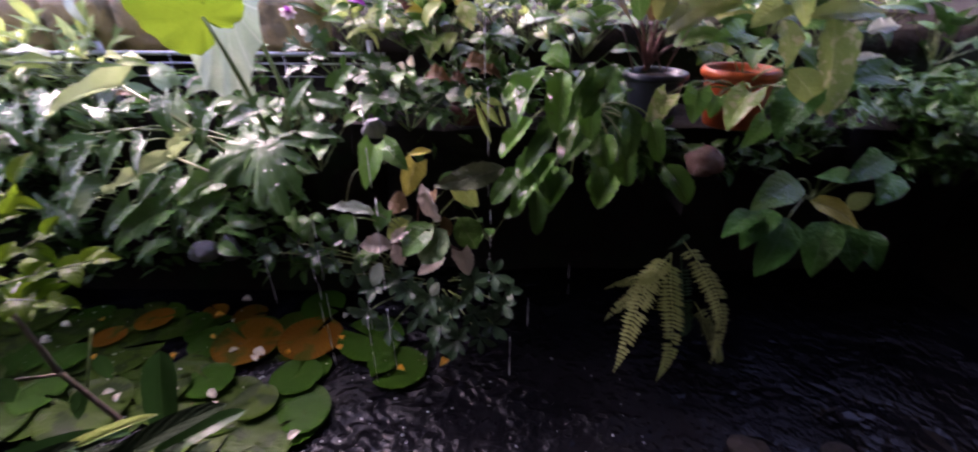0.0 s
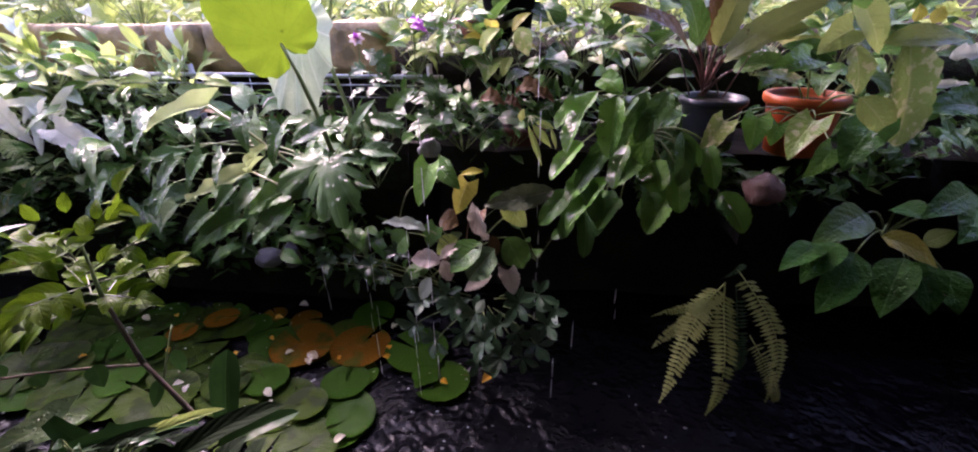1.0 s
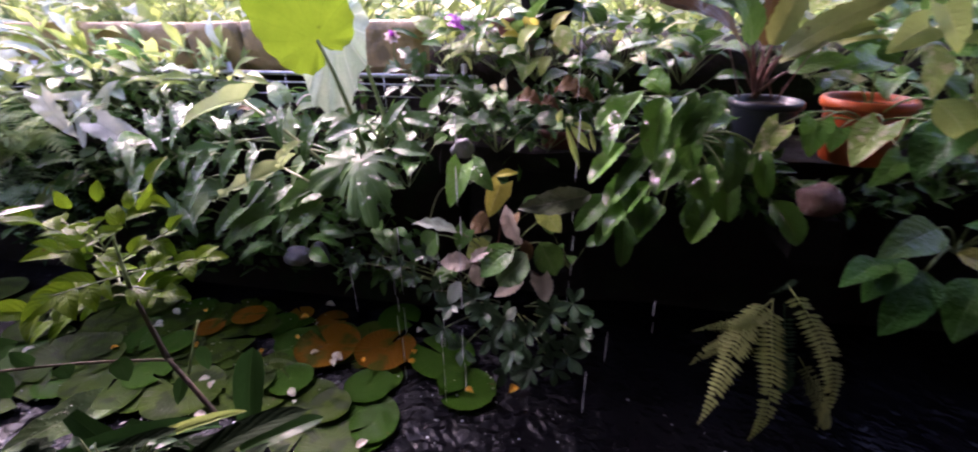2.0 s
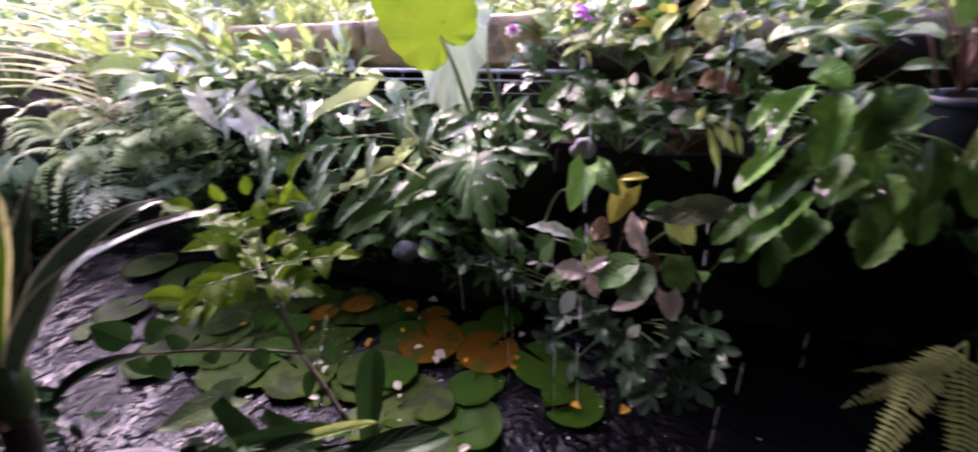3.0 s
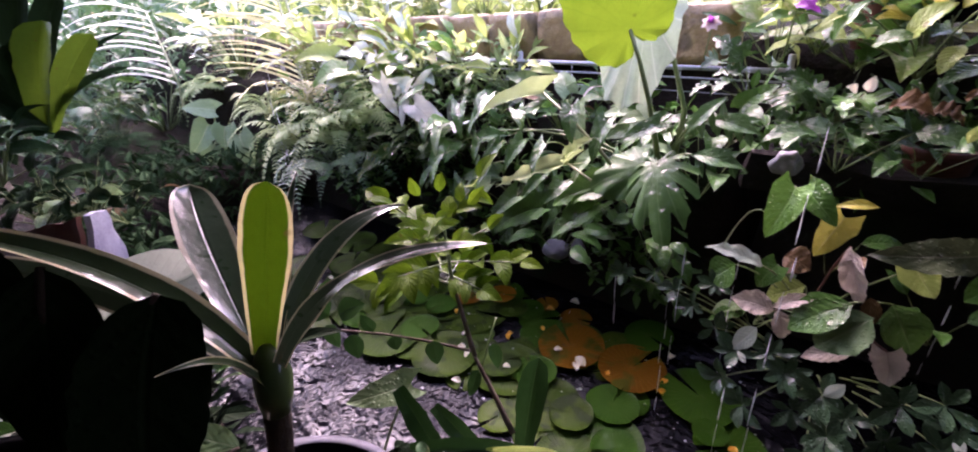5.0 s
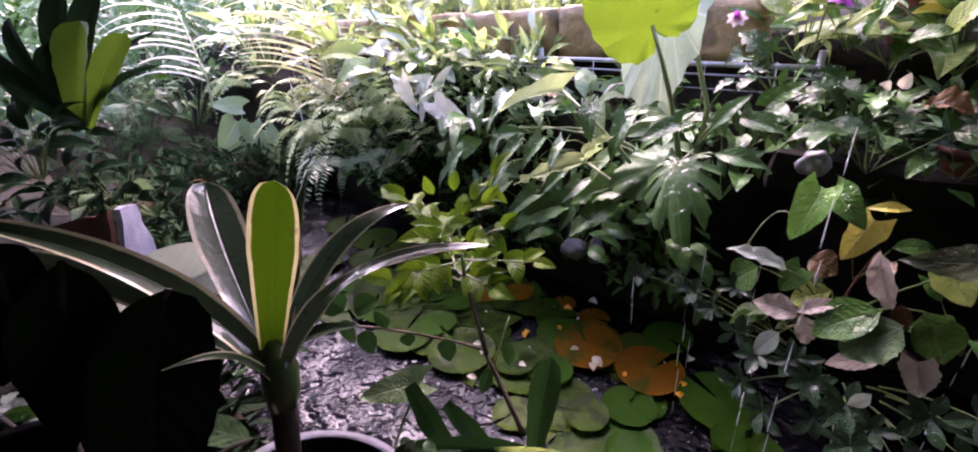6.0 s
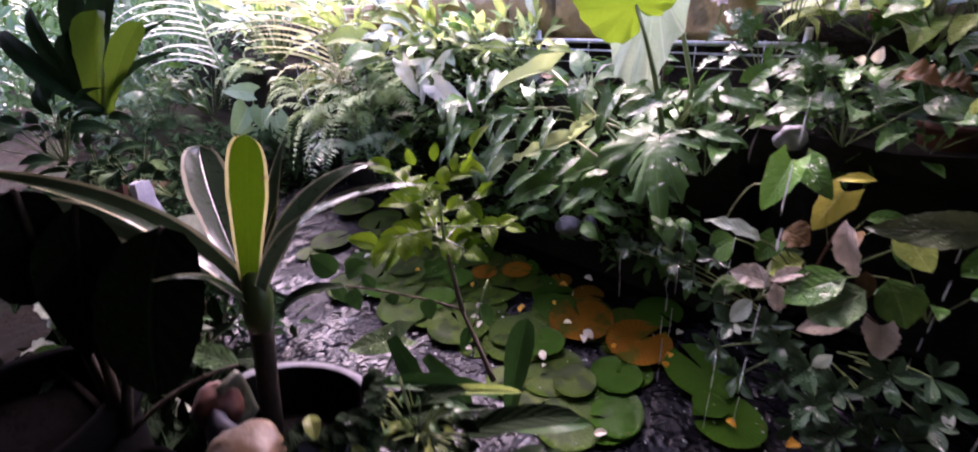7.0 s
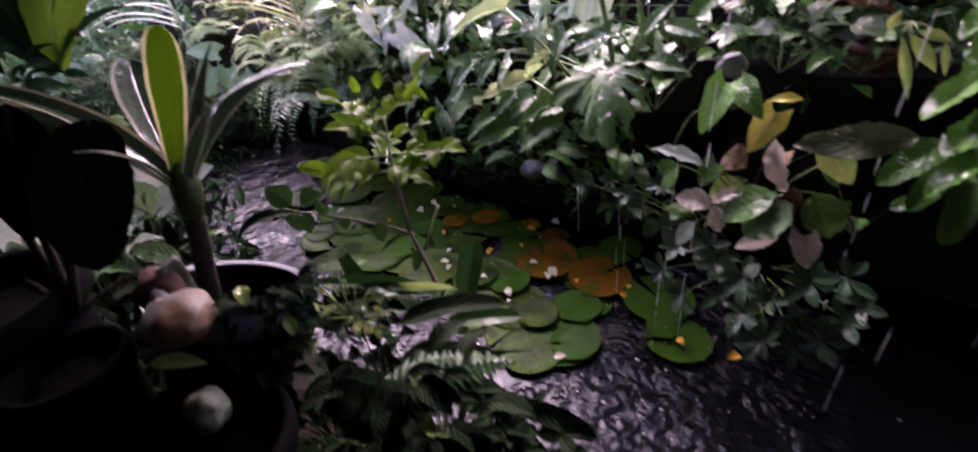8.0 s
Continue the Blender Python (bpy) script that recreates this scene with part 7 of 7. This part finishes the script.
for i, (p, r) in enumerate((
    ((-1.234, 1.164, 0.007), 0.16), ((-1.463, 1.054, 0.008), 0.14), ((-1.386, 0.857, 0.006), 0.13), ((-1.148, 0.911, 0.009), 0.13),
    ((-0.928, 0.984, 0.010), 0.13), ((-0.754, 0.942, 0.008), 0.12), ((-1.689, 0.973, 0.007), 0.14), ((-1.707, 0.802, 0.008), 0.12),
    ((-0.901, 1.056, 0.011), 0.12), ((-1.689, 1.147, 0.009), 0.13), ((-1.961, 1.106, 0.009), 0.12), ((-1.673, 1.328, 0.007), 0.13), ((-0.596, 0.809, 0.008), 0.10), ((-0.694, 0.846, 0.007), 0.10),
    ((-2.136, 1.244, 0.006), 0.13), ((-1.909, 1.303, 0.008), 0.12), ((-1.871, 1.019, 0.006), 0.12),
    ((-1.503, 1.237, 0.006), 0.11), ((-2.420, 1.250, 0.008), 0.13),
)):
    lily_pad(p, r, PAD_OLIVE, 17 + i * 47, label=OLIVE)
for i, (p, r) in enumerate((
    ((-1.200, 1.299, 0.012), 0.07), ((-1.308, 1.213, 0.010), 0.06), ((-0.788, 1.179, 0.012), 0.06), ((-1.021, 1.370, 0.010), 0.05),
)):
    lily_pad(p, r, PAD_RUST, 23 + i * 39, label=RUST)
for i, (p, r) in enumerate((
    ((-1.847, 0.950, 0.010), 0.10), ((-2.156, 0.953, 0.011), 0.11), ((-1.624, 1.031, 0.012), 0.09), ((-1.554, 1.147, 0.013), 0.10),
    ((-1.325, 1.098, 0.012), 0.08), ((-1.484, 0.881, 0.012), 0.08), ((-1.320, 0.954, 0.013), 0.08), ((-1.348, 1.288, 0.012), 0.09),
    ((-1.117, 1.260, 0.013), 0.07), ((-0.845, 1.019, 0.013), 0.08), ((-0.659, 0.934, 0.014), 0.07), ((-0.835, 0.818, 0.012), 0.07),
    ((-1.514, 1.107, 0.012), 0.09), ((-1.574, 0.984, 0.012), 0.10), ((-0.958, 0.981, 0.013), 0.08), ((-0.862, 1.069, 0.014), 0.06),
    ((-1.690, 1.031, 0.013), 0.08), ((-1.744, 0.805, 0.012), 0.07), ((-1.354, 1.104, 0.014), 0.07), ((-2.138, 0.833, 0.012), 0.08), ((-1.272, 0.865, 0.013), 0.07),
)):
    lily_pad(p, r, PAD_OLIVE if i % 3 else PAD, 29 + i * 53, label=OLIVE if i % 3 else "round wet green lily pad floating on the pond")
rs = random.Random(91)
for i in range(48):
    x, y = -1.95 + 1.40 * rs.random(), 0.86 + 0.52 * rs.random()
    if y < 0.98 and x > -0.75:
        continue
    lily_pad((x, y, 0.001), rs.uniform(0.05, 0.095), PAD_OLIVE if i % 3 else PAD, 11 + i * 37, label="small half-sunk lily pad among larger ones")
for i, (p, m, s) in enumerate((
    ((-0.977, 1.328, 0.025), PETAL, 0.042), ((-0.938, 1.213, 0.025), PETAL, 0.026), ((-1.016, 1.119, 0.022), PETAL, 0.04),
    ((-0.490, 1.212, 0.022), PETAL, 0.032), ((-0.483, 1.166, 0.022), PETAL, 0.034), ((-0.259, 1.072, 0.025), PETAL, 0.038),
    ((-0.647, 1.145, 0.022), PETAL, 0.026), ((-0.127, 1.105, 0.020), PETAL, 0.05), ((-0.834, 1.150, 0.022), PETAL_PALE, 0.034),
    ((-0.743, 1.140, 0.025), PETAL_PALE, 0.055), ((-0.738, 1.111, 0.025), PETAL_PALE, 0.05), ((-1.159, 1.031, 0.020), PETAL_PALE, 0.03),
    ((-1.026, 0.837, 0.020), PETAL_PALE, 0.036), ((-0.925, 1.426, 0.020), PETAL_PALE, 0.05), ((-1.279, 1.114, 0.020), PETAL, 0.03),
    ((-0.513, 1.334, 0.020), PETAL_PALE, 0.04), ((-0.506, 0.833, 0.020), PETAL_PALE, 0.04), ((-1.503, 1.185, 0.020), PETAL_PALE, 0.03), ((-1.397, 1.301, 0.020), PETAL, 0.035),
    ((-1.069, 0.944, 0.030), PETAL_PALE, 0.034), ((-1.111, 0.958, 0.030), PETAL_PALE, 0.036), ((-0.923, 0.974, 0.030), PETAL_PALE, 0.034), ((-0.799, 0.960, 0.030), PETAL_PALE, 0.045),
    ((-0.768, 0.925, 0.030), PETAL_PALE, 0.025), ((-1.834, 0.969, 0.030), PETAL_PALE, 0.04), ((-1.919, 0.961, 0.030), PETAL_PALE, 0.03), ((-1.500, 1.169, 0.030), PETAL_PALE, 0.03),
    ((-1.010, 1.102, 0.030), PETAL, 0.035), ((-1.542, 1.034, 0.030), PETAL, 0.03), ((-1.503, 1.187, 0.030), PETAL_PALE, 0.035), ((-1.497, 1.260, 0.030), PETAL_PALE, 0.045),
)):
    pt = thing("fallen_petal", p, ("orange" if m == PETAL else "cream-white") + " fallen petal on a lily pad", "petal", "petals on the pads")
    a = i * 2.4
    d = Vector((math.cos(a), math.sin(a), 0)) * s * 0.55
    leaf(pt, "ovate", m, Vector(p) - d * 0.8, Vector(p) + d * 0.8 + Vector((0, 0, 0.006)), s * 0.56, (0, -0.3, 1), 0.15, 0.2, 0.03, i % 4, name="blade")

stone((0.715, 0.807, 0.010), (0.11, 0.09, 0.04), ROCK, "dark wet stone breaking the water", 21)
stone((0.940, 0.801, 0.010), (0.09, 0.08, 0.035), ROCK, "small dark stone breaking the water", 22)


def drip(top, fall, label, seed):
    """Rainwater running off a leaf: a broken string of drawn-out drops."""
    rnd = random.Random(seed)
    d = thing("water_drip", top, label, "water", "drips from the leaves")
    z = 0.0
    while z < fall:
        l = rnd.uniform(0.03, 0.11)
        r = rnd.uniform(0.0008, 0.0017)
        x, y = rnd.uniform(-0.004, 0.004), rnd.uniform(-0.004, 0.004)
        ob = new("drop", tube([(x, y, -z), (x, y, -z - l * 0.3), (x, y, -z - l * 0.8), (x, y, -z - l)], [0.0004, r * 0.8, r, 0.0004], DROP, "drop", 5))
        ob.parent = d
        z += l * rnd.uniform(1.02, 1.6)
    return d


for i, (p, fall) in enumerate((
    ((0.019, 1.220, 0.871), 0.75), ((0.006, 1.300, 1.094), 0.2), ((0.139, 1.100, 0.290), 0.12), ((0.247, 1.100, 0.405), 0.07),
    ((-0.480, 1.100, 0.388), 0.35), ((-0.459, 1.100, 0.560), 0.3), ((-0.645, 1.150, 0.401), 0.16), ((-0.341, 1.100, 0.572), 0.4),
    ((-0.293, 0.950, 0.333), 0.25), ((0.082, 0.950, 0.269), 0.12), ((-0.235, 0.950, 0.908), 0.7), ((-2.228, 1.040, 0.879), 0.4), ((-2.156, 1.023, 0.757), 0.35),
)):
    drip(p, fall, "thin string of rainwater drops falling from leaves", i)


def beads(lo, hi, count, size, z, label, seed):
    """Raindrops that stand on the pads and splash on the water: too many to count, in one mesh."""
    rnd = random.Random(seed)
    verts, faces = [], []
    for i in range(count):
        x, y, r = rnd.uniform(lo[0], hi[0]), rnd.uniform(lo[1], hi[1]), size * rnd.uniform(0.15, 1.0) * rnd.uniform(0.6, 1.5)
        a = rnd.uniform(0, 6)
        k = len(verts)
        verts += [(x, y, z + r * 0.7), (x, y, z - r * 0.2)] + [(x + r * rnd.uniform(0.7, 1.8) * math.cos(a + q * math.tau / 5), y + r * math.sin(a + q * math.tau / 5), z + r * 0.1) for q in range(5)]
        for q in range(5):
            faces += [(k, k + 2 + q, k + 2 + (q + 1) % 5), (k + 1, k + 2 + (q + 1) % 5, k + 2 + q)]
    me = bpy.data.meshes.new("raindrops")
    me.from_pydata(verts, [], faces)
    me.materials.append(DROP)
    me.polygons.foreach_set("use_smooth", [True] * len(me.polygons))
    return tagged(new("raindrops", me), label, "raindrops", kind="stuff")


beads((-1.7, 0.75), (-0.15, 1.4), 170, 0.0042, 0.018, "whitened raindrops beading on the lily pads", 1)
beads((-1.6, 0.4), (0.5, 1.2), 150, 0.0038, 0.004, "small white splashes of rain on the pond", 2)
